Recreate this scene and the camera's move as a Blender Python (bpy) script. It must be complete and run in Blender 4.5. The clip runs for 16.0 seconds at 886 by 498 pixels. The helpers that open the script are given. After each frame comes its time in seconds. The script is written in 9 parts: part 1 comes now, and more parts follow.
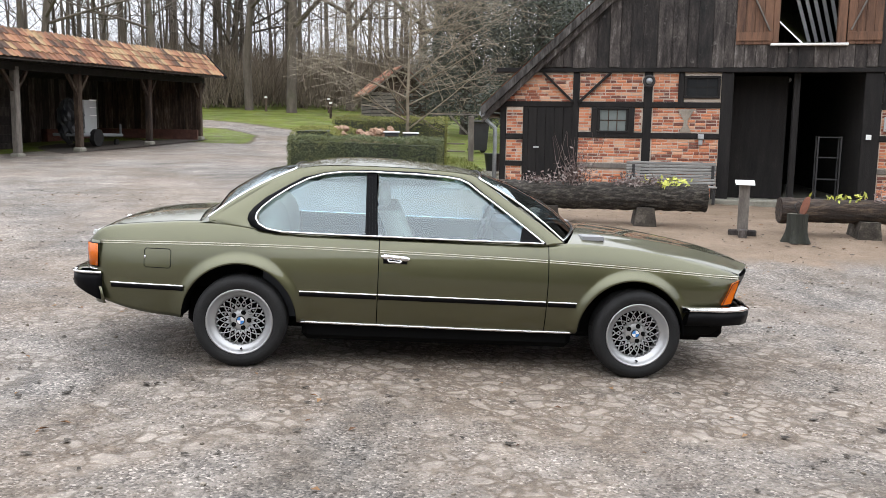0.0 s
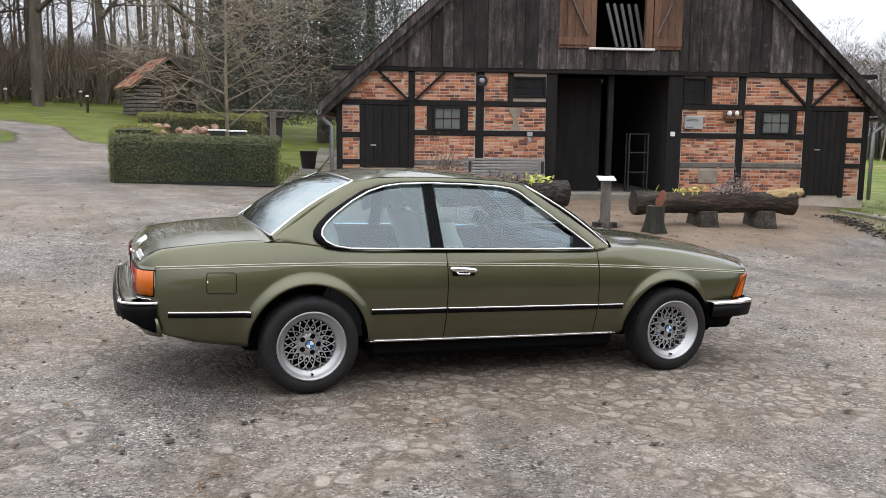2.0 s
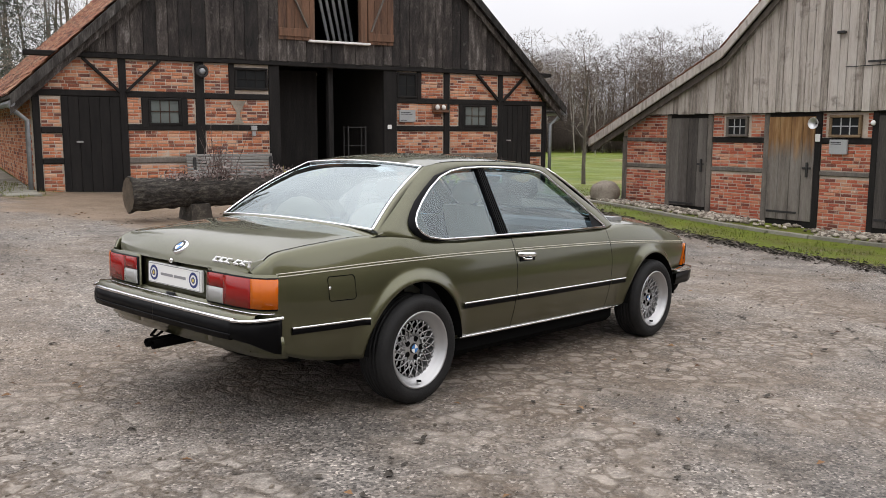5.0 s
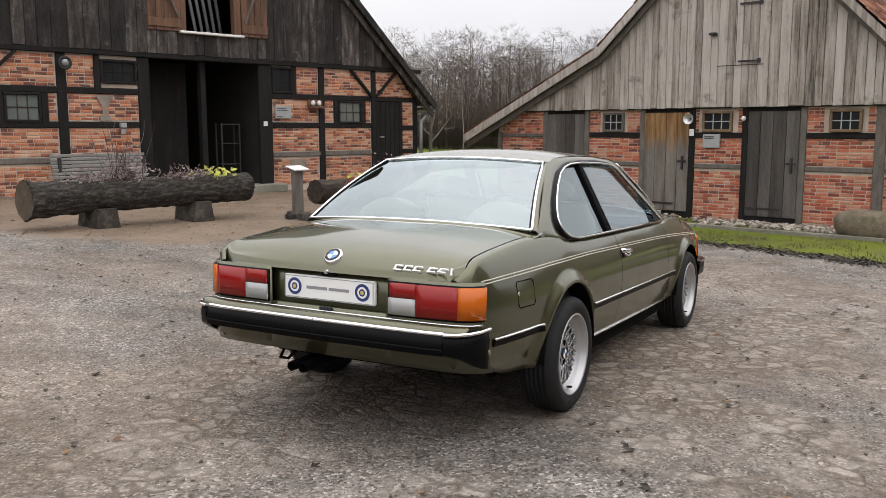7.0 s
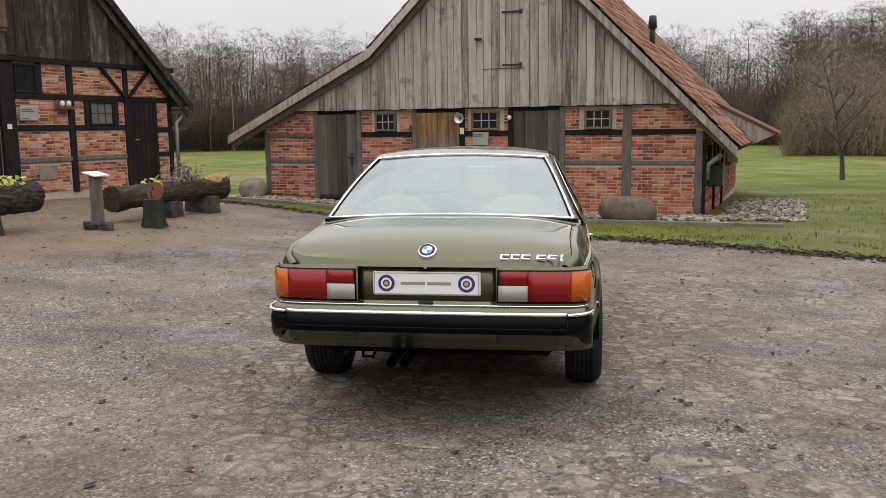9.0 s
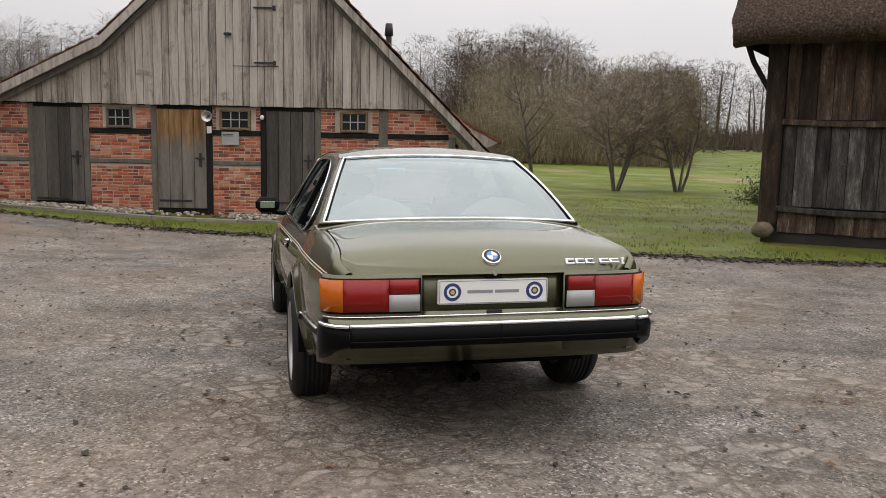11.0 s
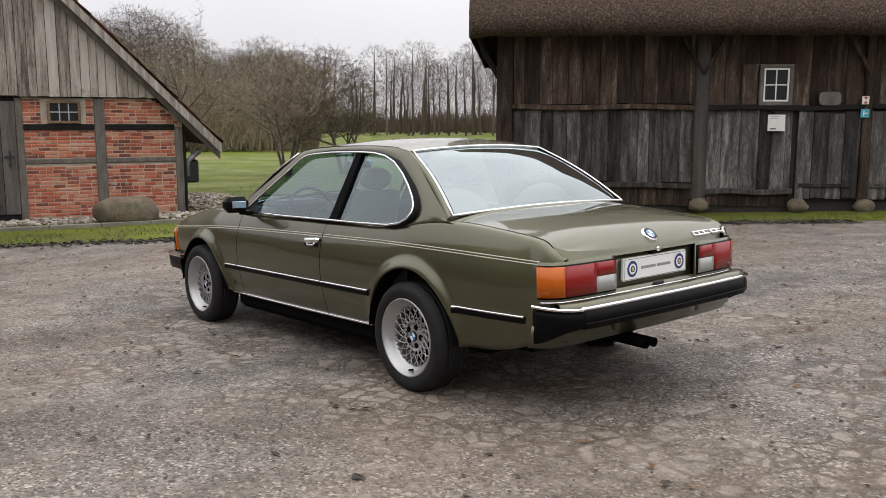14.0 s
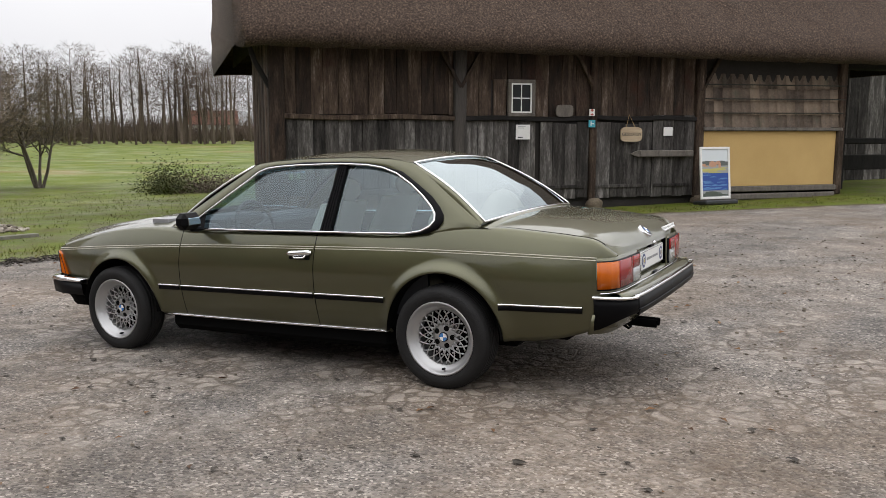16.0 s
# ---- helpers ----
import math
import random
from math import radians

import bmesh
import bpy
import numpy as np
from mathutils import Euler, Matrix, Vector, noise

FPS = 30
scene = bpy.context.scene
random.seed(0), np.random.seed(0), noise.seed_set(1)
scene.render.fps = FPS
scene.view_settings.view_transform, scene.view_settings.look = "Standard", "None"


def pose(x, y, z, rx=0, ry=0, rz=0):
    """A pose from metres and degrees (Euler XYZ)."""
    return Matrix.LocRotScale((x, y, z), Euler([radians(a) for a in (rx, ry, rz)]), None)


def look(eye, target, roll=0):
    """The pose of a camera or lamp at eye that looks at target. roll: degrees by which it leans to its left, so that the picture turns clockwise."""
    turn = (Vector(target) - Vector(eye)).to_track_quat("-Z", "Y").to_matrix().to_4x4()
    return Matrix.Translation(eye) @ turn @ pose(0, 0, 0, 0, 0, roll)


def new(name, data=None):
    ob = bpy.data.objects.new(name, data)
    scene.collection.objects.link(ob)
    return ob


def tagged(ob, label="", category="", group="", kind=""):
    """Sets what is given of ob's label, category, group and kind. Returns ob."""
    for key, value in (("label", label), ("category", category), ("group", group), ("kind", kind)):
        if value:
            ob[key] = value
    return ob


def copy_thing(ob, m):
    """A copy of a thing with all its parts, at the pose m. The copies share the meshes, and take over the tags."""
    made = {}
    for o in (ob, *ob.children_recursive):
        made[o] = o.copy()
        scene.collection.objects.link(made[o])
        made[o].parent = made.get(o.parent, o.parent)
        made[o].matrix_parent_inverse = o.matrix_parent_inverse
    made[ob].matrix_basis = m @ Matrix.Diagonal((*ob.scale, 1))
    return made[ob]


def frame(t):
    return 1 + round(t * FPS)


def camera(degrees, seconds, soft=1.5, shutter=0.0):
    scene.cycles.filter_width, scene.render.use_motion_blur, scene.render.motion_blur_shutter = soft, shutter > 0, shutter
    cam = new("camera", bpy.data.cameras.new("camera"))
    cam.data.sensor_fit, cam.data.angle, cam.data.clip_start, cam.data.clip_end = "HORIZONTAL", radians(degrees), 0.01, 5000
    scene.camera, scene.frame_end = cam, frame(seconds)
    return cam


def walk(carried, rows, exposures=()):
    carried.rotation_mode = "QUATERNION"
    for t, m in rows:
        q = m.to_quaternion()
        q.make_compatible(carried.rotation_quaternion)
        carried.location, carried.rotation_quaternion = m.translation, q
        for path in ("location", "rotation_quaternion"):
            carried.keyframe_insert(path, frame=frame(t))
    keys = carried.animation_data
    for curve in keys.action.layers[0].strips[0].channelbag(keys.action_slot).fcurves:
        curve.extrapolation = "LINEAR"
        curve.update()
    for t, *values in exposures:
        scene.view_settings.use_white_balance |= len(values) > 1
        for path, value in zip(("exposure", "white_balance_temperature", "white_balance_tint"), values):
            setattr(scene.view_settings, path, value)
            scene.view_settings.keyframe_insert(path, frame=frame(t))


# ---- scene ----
cam = camera(54.7, 16.0, soft=0.65)
PATH = [
    (0, (-0.353, -6.405, 1.591), (-0.221, -4.427, 1.324), 0.9),
    (0.5, (-0.86, -6.371, 1.614), (-0.555, -4.412, 1.347), 0.7),
    (1, (-1.387, -6.291, 1.649), (-0.927, -4.363, 1.38), 0.7),
    (1.5, (-1.898, -6.143, 1.668), (-1.307, -4.252, 1.395), 0.7),
    (2, (-2.393, -5.919, 1.676), (-1.686, -4.069, 1.401), 0.7),
    (2.5, (-2.863, -5.666, 1.675), (-2.048, -3.861, 1.397), 0.7),
    (3, (-3.298, -5.396, 1.641), (-2.361, -3.65, 1.365), 0.5),
    (3.5, (-3.669, -5.098, 1.591), (-2.595, -3.433, 1.318), 0.3),
    (4, (-4.03, -4.812, 1.565), (-2.811, -3.25, 1.292), 0.2),
    (4.5, (-4.345, -4.461, 1.567), (-2.998, -3.01, 1.291), 0.1),
    (4.7, (-4.472, -4.302, 1.552), (-3.076, -2.897, 1.278), 0.1),
    (6.8, (-5.388, -2.531, 1.537), (-3.672, -1.542, 1.26), 0.1),
    (7, (-5.494, -2.394, 1.532), (-3.764, -1.429, 1.254), -0.1),
    (7.5, (-5.812, -1.979, 1.521), (-4.032, -1.11, 1.245), -0.2),
    (8, (-6.052, -1.517, 1.495), (-4.201, -0.811, 1.221), -0.1),
    (8.5, (-6.263, -1.142, 1.527), (-4.351, -0.624, 1.25), -0.4),
    (9, (-6.297, -0.698, 1.53), (-4.34, -0.396, 1.249), -0.7),
    (9.5, (-6.315, -0.222, 1.549), (-4.338, -0.136, 1.261), -0.4),
    (10, (-6.299, 0.252, 1.537), (-4.323, 0.141, 1.249), -0.4),
    (10.2, (-6.218, 0.435, 1.5), (-4.246, 0.248, 1.221), 0.1),
    (12.3, (-5.841, 2.266, 1.519), (-4.057, 1.411, 1.225), 0.5),
    (12.5, (-5.772, 2.457, 1.523), (-4.018, 1.542, 1.231), 0.3),
    (13, (-5.58, 2.903, 1.528), (-3.908, 1.845, 1.235), 0.3),
    (13.5, (-5.277, 3.271, 1.52), (-3.684, 2.097, 1.226), 0.3),
    (14, (-4.929, 3.601, 1.512), (-3.408, 2.335, 1.217), 0.1),
    (14.5, (-4.659, 4.02, 1.547), (-3.217, 2.666, 1.25), 0.0),
    (15, (-4.429, 4.61, 1.603), (-3.118, 3.127, 1.314), 0.5),
    (15.5, (-4.062, 4.927, 1.625), (-2.925, 3.307, 1.332), 0.4),
    (16, (-3.606, 5.083, 1.54), (-2.67, 3.338, 1.264), 0.1),
]
EXPOSURES = [(0, 0.55, 6250, 10), (1.5, 0.38, 6250, 10), (2.0, 0.18, 6300, 10), (3.0, 0.06, 6450, 11), (3.5, 0.0, 6550, 12), (7, -0.05, 6650, 12), (8.5, -0.19, 6850, 12), (10, -0.36, 6850, 12), (12.5, -0.25, 6750, 12), (14, -0.17, 6650, 12), (15.2, -0.21, 6620, 11), (16, -0.12, 6600, 11)]
walk(cam, [(t, look(*r)) for t, *r in PATH], EXPOSURES)


# ---- world and light: an overcast winter day ----
world = bpy.data.worlds.new("overcast")
scene.world = world
world.use_nodes = True
wn, wl = world.node_tree.nodes, world.node_tree.links
wn.clear()
sky = wn.new("ShaderNodeTexSky")
sky.sky_type = "NISHITA"
sky.sun_disc = False
sky.sun_elevation = radians(35)
sky.sun_rotation = radians(150)
grey = wn.new("ShaderNodeHueSaturation")
grey.inputs["Saturation"].default_value = 0.25
wl.new(sky.outputs[0], grey.inputs["Color"])
heaven = wn.new("ShaderNodeTexCoord")
height = wn.new("ShaderNodeSeparateXYZ")
wl.new(heaven.outputs["Generated"], height.inputs[0])
cloud_noise = wn.new("ShaderNodeTexNoise")
cloud_noise.inputs["Scale"].default_value = 2.2
cloud_noise.inputs["Detail"].default_value = 4
wl.new(heaven.outputs["Generated"], cloud_noise.inputs["Vector"])
# an overcast sky is three times as bright overhead as at the horizon
cloud_ramp = wn.new("ShaderNodeValToRGB")
for e, (p, c) in zip(cloud_ramp.color_ramp.elements, ((0.0, (7.6, 7.7, 8.0)), (1.0, (26.5, 26.7, 27.3)))):
    e.position, e.color = p, (*c, 1)
wl.new(height.outputs["Z"], cloud_ramp.inputs["Fac"])
mottle = wn.new("ShaderNodeValToRGB")
mottle.color_ramp.elements[0].position, mottle.color_ramp.elements[0].color = 0.3, (0.9, 0.91, 0.94, 1)
mottle.color_ramp.elements[1].position, mottle.color_ramp.elements[1].color = 0.7, (1.06, 1.06, 1.06, 1)
wl.new(cloud_noise.outputs["Fac"], mottle.inputs["Fac"])
dapple = wn.new("ShaderNodeMix")
dapple.data_type, dapple.blend_type = "RGBA", "MULTIPLY"
dapple.inputs["Factor"].default_value = 1.0
wl.new(cloud_ramp.outputs[0], dapple.inputs["A"])
wl.new(mottle.outputs[0], dapple.inputs["B"])
cover = wn.new("ShaderNodeMix")
cover.data_type = "RGBA"
cover.inputs["Factor"].default_value = 0.92
wl.new(grey.outputs[0], cover.inputs["A"])
wl.new(dapple.outputs["Result"], cover.inputs["B"])
backgr = wn.new("ShaderNodeBackground")
backgr.inputs["Strength"].default_value = 0.1
wl.new(cover.outputs["Result"], backgr.inputs["Color"])
wout = wn.new("ShaderNodeOutputWorld")
wl.new(backgr.outputs[0], wout.inputs["Surface"])

sun_data = bpy.data.lights.new("sun", "SUN")
sun_data.energy, sun_data.angle, sun_data.color = 0.6, radians(105), (1.0, 0.97, 0.93)
sun = new("sun", sun_data)
sun.matrix_world = look((4, -8, 30), (0, 0, 0))


# ---- materials ----
def ramp_of(nt, fac, stops):
    r = nt.nodes.new("ShaderNodeValToRGB")
    while len(r.color_ramp.elements) < len(stops):
        r.color_ramp.elements.new(0.5)
    for e, (p, c) in zip(r.color_ramp.elements, stops):
        e.position, e.color = p, (*c, 1)
    nt.links.new(fac, r.inputs["Fac"])
    return r.outputs["Color"]


def noise_of(nt, vec, scale, detail=4, rough=0.55):
    n = nt.nodes.new("ShaderNodeTexNoise")
    n.inputs["Scale"].default_value, n.inputs["Detail"].default_value, n.inputs["Roughness"].default_value = scale, detail, rough
    nt.links.new(vec, n.inputs["Vector"])
    return n.outputs["Fac"]


def math_of(nt, op, a, b):
    n = nt.nodes.new("ShaderNodeMath")
    n.operation = op
    for i, v in enumerate((a, b)):
        if isinstance(v, (int, float)):
            n.inputs[i].default_value = v
        else:
            nt.links.new(v, n.inputs[i])
    return n.outputs[0]


def mix_of(nt, fac, a, b, blend="MIX"):
    n = nt.nodes.new("ShaderNodeMix")
    n.data_type, n.blend_type = "RGBA", blend
    for sock, v in ((n.inputs["Factor"], fac), (n.inputs["A"], a), (n.inputs["B"], b)):
        if isinstance(v, (int, float)):
            sock.default_value = v
        elif isinstance(v, tuple):
            sock.default_value = (*v, 1)
        else:
            nt.links.new(v, sock)
    return n.outputs["Result"]


def place_of(nt, stretch=(1, 1, 1)):
    g = nt.nodes.new("ShaderNodeNewGeometry")
    m = nt.nodes.new("ShaderNodeMapping")
    m.inputs["Scale"].default_value = stretch
    nt.links.new(g.outputs["Position"], m.inputs["Vector"])
    return m.outputs[0]


def chance_of(nt):
    """A number per object and per loose piece of a mesh."""
    g = nt.nodes.new("ShaderNodeNewGeometry")
    o = nt.nodes.new("ShaderNodeObjectInfo")
    return math_of(nt, "FRACT", math_of(nt, "ADD", g.outputs["Random Per Island"], o.outputs["Random"]), 0)


def surface(name, stops, scale=3.0, rough=0.8, bump=0.3, fine=40.0, stretch=(1, 1, 1), metal=0.0, coat=0.0, vary=0.0, stain=None, rough2=None, spec=0.5):
    m = bpy.data.materials.new(name)
    m.use_nodes = True
    nt = m.node_tree
    b = nt.nodes["Principled BSDF"]
    p = place_of(nt, stretch)
    big, small = noise_of(nt, p, scale), noise_of(nt, p, fine, 5, 0.65)
    both = math_of(nt, "ADD", math_of(nt, "MULTIPLY", big, 0.6), math_of(nt, "MULTIPLY", small, 0.4))
    if vary:
        both = math_of(nt, "ADD", both, math_of(nt, "MULTIPLY", math_of(nt, "SUBTRACT", chance_of(nt), 0.5), vary))
    col = ramp_of(nt, both, stops)
    if stain:
        spots = noise_of(nt, place_of(nt), stain[1], 5, 0.6)
        fac = ramp_of(nt, spots, [(stain[2], (0, 0, 0)), (min(stain[2] + 0.15, 1), (1, 1, 1))])
        col = mix_of(nt, fac, col, stain[0])
    nt.links.new(col, b.inputs["Base Color"])
    b.inputs["Roughness"].default_value, b.inputs["Metallic"].default_value = rough, metal
    b.inputs["Specular IOR Level"].default_value = spec
    if rough2:
        lo, hi = rough2
        nt.links.new(math_of(nt, "ADD", math_of(nt, "MULTIPLY", small, hi - lo), lo), b.inputs["Roughness"])
    b.inputs["Coat Weight"].default_value, b.inputs["Coat Roughness"].default_value = coat, 0.03
    if bump:
        bn = nt.nodes.new("ShaderNodeBump")
        bn.inputs["Strength"].default_value, bn.inputs["Distance"].default_value = bump, 0.02
        nt.links.new(small, bn.inputs["Height"])
        nt.links.new(bn.outputs[0], b.inputs["Normal"])
    return m


def glass(name, tint, rough=0.0, gloss=0.06):
    """A clear pane: what it lets through, and a sheen that grows at a slant."""
    m = bpy.data.materials.new(name)
    m.use_nodes = True
    nt = m.node_tree
    nt.nodes.clear()
    o, mix = nt.nodes.new("ShaderNodeOutputMaterial"), nt.nodes.new("ShaderNodeMixShader")
    tr, gl, fr = nt.nodes.new("ShaderNodeBsdfTransparent"), nt.nodes.new("ShaderNodeBsdfGlossy"), nt.nodes.new("ShaderNodeLayerWeight")
    tr.inputs[0].default_value = (*tint, 1)
    gl.inputs["Roughness"].default_value = rough
    gl.inputs["Color"].default_value = (0.85, 0.95, 0.98, 1)
    fr.inputs["Blend"].default_value = 0.5
    slant = math_of(nt, "POWER", fr.outputs["Facing"], 4.0)
    nt.links.new(math_of(nt, "ADD", math_of(nt, "MULTIPLY", slant, 1 - gloss), gloss), mix.inputs[0])
    nt.links.new(tr.outputs[0], mix.inputs[1])
    nt.links.new(gl.outputs[0], mix.inputs[2])
    nt.links.new(mix.outputs[0], o.inputs["Surface"])
    return m


M = {}
M["brick"] = surface("brick", [(0.2, (0.14, 0.055, 0.04)), (0.38, (0.38, 0.12, 0.06)), (0.56, (0.52, 0.19, 0.09)), (0.8, (0.58, 0.33, 0.21))], 2.0, 0.9, 0.6, 60, vary=0.7, stain=((0.58, 0.5, 0.42), 7.0, 0.6))
M["brick_red"] = surface("brick_red", [(0.22, (0.16, 0.05, 0.035)), (0.4, (0.4, 0.095, 0.05)), (0.6, (0.5, 0.15, 0.08)), (0.8, (0.53, 0.27, 0.17))], 2.0, 0.9, 0.6, 60, vary=0.65, stain=((0.56, 0.47, 0.4), 7.0, 0.6))
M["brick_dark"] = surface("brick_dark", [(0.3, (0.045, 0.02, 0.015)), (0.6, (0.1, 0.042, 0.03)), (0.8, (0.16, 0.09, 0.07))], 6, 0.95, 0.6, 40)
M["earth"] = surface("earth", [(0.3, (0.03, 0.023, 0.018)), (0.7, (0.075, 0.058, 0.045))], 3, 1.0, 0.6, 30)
M["mortar"] = surface("mortar", [(0.3, (0.34, 0.27, 0.215)), (0.7, (0.6, 0.52, 0.44))], 4, 0.95, 0.5, 60)
M["timber_black"] = surface("timber_black", [(0.3, (0.006, 0.0055, 0.0055)), (0.6, (0.016, 0.014, 0.013)), (0.85, (0.045, 0.038, 0.032))], 3, 0.8, 0.5, 30, (3, 3, 0.5), spec=0.25)
M["plank_dark"] = surface("plank_dark", [(0.26, (0.005, 0.0045, 0.0045)), (0.46, (0.024, 0.019, 0.017)), (0.62, (0.075, 0.063, 0.056)), (0.82, (0.3, 0.275, 0.255))], 1.4, 0.8, 1.0, 11, (7, 7, 1.6), vary=0.24, stain=((0.16, 0.145, 0.135), 4.5, 0.63), spec=0.4)
M["plank_grey"] = surface("plank_grey", [(0.26, (0.06, 0.05, 0.042)), (0.4, (0.27, 0.235, 0.2)), (0.56, (0.48, 0.43, 0.38)), (0.8, (0.62, 0.58, 0.54))], 1.6, 0.9, 0.9, 14, (9, 9, 0.7), vary=0.26, stain=((0.15, 0.12, 0.1), 2.6, 0.6))
M["plank_brown"] = surface("plank_brown", [(0.28, (0.007, 0.0055, 0.005)), (0.46, (0.036, 0.023, 0.016)), (0.62, (0.1, 0.07, 0.05)), (0.8, (0.36, 0.31, 0.27))], 1.7, 0.85, 1.0, 12, (6, 6, 0.9), vary=0.2, spec=0.3, stain=((0.05, 0.022, 0.014), 1.2, 0.58))
M["plank_weather"] = surface("plank_weather", [(0.28, (0.008, 0.007, 0.0065)), (0.45, (0.036, 0.032, 0.029)), (0.6, (0.1, 0.092, 0.085)), (0.8, (0.36, 0.34, 0.32))], 1.7, 0.88, 1.0, 12, (6, 6, 0.9), vary=0.24, stain=((0.2, 0.185, 0.17), 2.4, 0.66), spec=0.3)
M["beam_grey"] = surface("beam_grey", [(0.3, (0.07, 0.06, 0.052)), (0.6, (0.17, 0.15, 0.13)), (0.85, (0.27, 0.25, 0.22))], 3, 0.9, 0.6, 25, (3, 3, 1))
M["door_worn"] = surface("door_worn", [(0.3, (0.06, 0.05, 0.043)), (0.5, (0.14, 0.115, 0.09)), (0.7, (0.3, 0.2, 0.1)), (0.85, (0.4, 0.28, 0.15))], 0.8, 0.8, 0.5, 12, (6, 6, 0.6), vary=0.12)
M["door_dark"] = surface("door_dark", [(0.3, (0.03, 0.026, 0.023)), (0.5, (0.075, 0.065, 0.057)), (0.75, (0.16, 0.145, 0.13))], 0.9, 0.85, 0.6, 12, (6, 6, 0.6), vary=0.25)
M["shutter_red"] = surface("shutter_red", [(0.3, (0.05, 0.025, 0.015)), (0.6, (0.16, 0.08, 0.045)), (0.85, (0.24, 0.13, 0.08))], 1.5, 0.8, 0.5, 10, (6, 6, 0.7), vary=0.12)
M["tile"] = surface("tile", [(0.22, (0.06, 0.028, 0.02)), (0.42, (0.19, 0.07, 0.04)), (0.6, (0.3, 0.12, 0.065)), (0.8, (0.36, 0.22, 0.14))], 1.5, 0.9, 0.6, 25, vary=0.55, stain=((0.08, 0.07, 0.04), 1.8, 0.57))
M["tile_yellow"] = surface("tile_yellow", [(0.2, (0.045, 0.028, 0.02)), (0.4, (0.18, 0.08, 0.044)), (0.58, (0.29, 0.135, 0.072)), (0.8, (0.32, 0.23, 0.12))], 1.2, 0.9, 0.6, 25, vary=0.6, stain=((0.13, 0.105, 0.06), 1.6, 0.56))
M["thatch"] = surface("thatch", [(0.36, (0.013, 0.008, 0.0055)), (0.47, (0.05, 0.032, 0.022)), (0.57, (0.1, 0.066, 0.046)), (0.7, (0.27, 0.2, 0.145))], 28, 1.0, 1.0, 110, (1, 1, 1))
M["plaster"] = surface("plaster", [(0.3, (0.5, 0.33, 0.13)), (0.7, (0.58, 0.39, 0.16))], 1.5, 0.9, 0.12, 40)
M["white_paint"] = surface("white_paint", [(0.3, (0.68, 0.67, 0.64)), (0.7, (0.8, 0.79, 0.77))], 6, 0.6, 0.1, 50)
# near-black colour puts shade into interiors and behind gaps between boards
M["inside_shade"] = surface("inside_shade", [(0.3, (0.015, 0.013, 0.012)), (0.7, (0.035, 0.03, 0.027))], 2, 0.95, 0.3, 20)
M["iron"] = surface("iron", [(0.3, (0.012, 0.012, 0.013)), (0.7, (0.03, 0.028, 0.027))], 8, 0.6, 0.2, 60)
M["zinc"] = surface("zinc", [(0.3, (0.2, 0.21, 0.22)), (0.7, (0.32, 0.33, 0.34))], 6, 0.5, 0.1, 50, metal=0.5)
M["bark"] = surface("bark", [(0.3, (0.012, 0.01, 0.008)), (0.5, (0.05, 0.042, 0.033)), (0.72, (0.16, 0.14, 0.115))], 6, 0.95, 1.0, 26, (1, 1, 1))
M["log_bark"] = surface("log_bark", [(0.34, (0.006, 0.005, 0.004)), (0.5, (0.03, 0.025, 0.02)), (0.62, (0.09, 0.078, 0.063)), (0.8, (0.16, 0.14, 0.115))], 3.5, 0.95, 1.0, 12, (2.2, 8, 8))
M["stump"] = surface("stump", [(0.3, (0.01, 0.011, 0.008)), (0.6, (0.03, 0.031, 0.023)), (0.85, (0.09, 0.085, 0.065))], 4, 0.9, 0.8, 14, (4, 4, 0.6))
M["tile_brown"] = surface("tile_brown", [(0.25, (0.05, 0.036, 0.028)), (0.5, (0.14, 0.105, 0.08)), (0.75, (0.25, 0.19, 0.14))], 2, 0.95, 0.5, 20, vary=0.35, stain=((0.09, 0.085, 0.06), 2.4, 0.56))
M["tile_moss"] = surface("tile_moss", [(0.25, (0.05, 0.03, 0.02)), (0.5, (0.13, 0.068, 0.04)), (0.75, (0.2, 0.13, 0.08))], 2, 0.95, 0.5, 20, vary=0.4, stain=((0.07, 0.075, 0.03), 1.4, 0.55))
M["forest_bark"] = surface("forest_bark", [(0.3, (0.045, 0.036, 0.028)), (0.55, (0.11, 0.09, 0.07)), (0.8, (0.2, 0.17, 0.135))], 2, 0.95, 0.6, 15, (2, 2, 0.5), stain=((0.06, 0.065, 0.035), 0.5, 0.58))
M["scrub"] = surface("scrub", [(0.3, (0.12, 0.095, 0.055)), (0.55, (0.22, 0.18, 0.11)), (0.8, (0.34, 0.29, 0.19))], 0.2, 0.95, 0.0, 3, vary=0.35)
M["brush"] = surface("brush", [(0.3, (0.085, 0.064, 0.044)), (0.55, (0.17, 0.135, 0.098)), (0.8, (0.28, 0.235, 0.175))], 0.2, 0.95, 0.0, 3, vary=0.35)
M["tree_bark"] = surface("tree_bark", [(0.3, (0.05, 0.042, 0.034)), (0.55, (0.115, 0.098, 0.08)), (0.8, (0.2, 0.175, 0.145))], 4, 0.95, 0.6, 25, (2, 2, 0.5))
M["twig_tan"] = surface("twig_tan", [(0.3, (0.13, 0.1, 0.07)), (0.7, (0.3, 0.245, 0.18))], 4, 0.95, 0.0, 20)
# brown of the far twigs, lifted slightly in place of haze over distance
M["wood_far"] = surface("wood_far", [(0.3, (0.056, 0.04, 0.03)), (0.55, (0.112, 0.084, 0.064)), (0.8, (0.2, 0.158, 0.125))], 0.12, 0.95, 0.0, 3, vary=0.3)
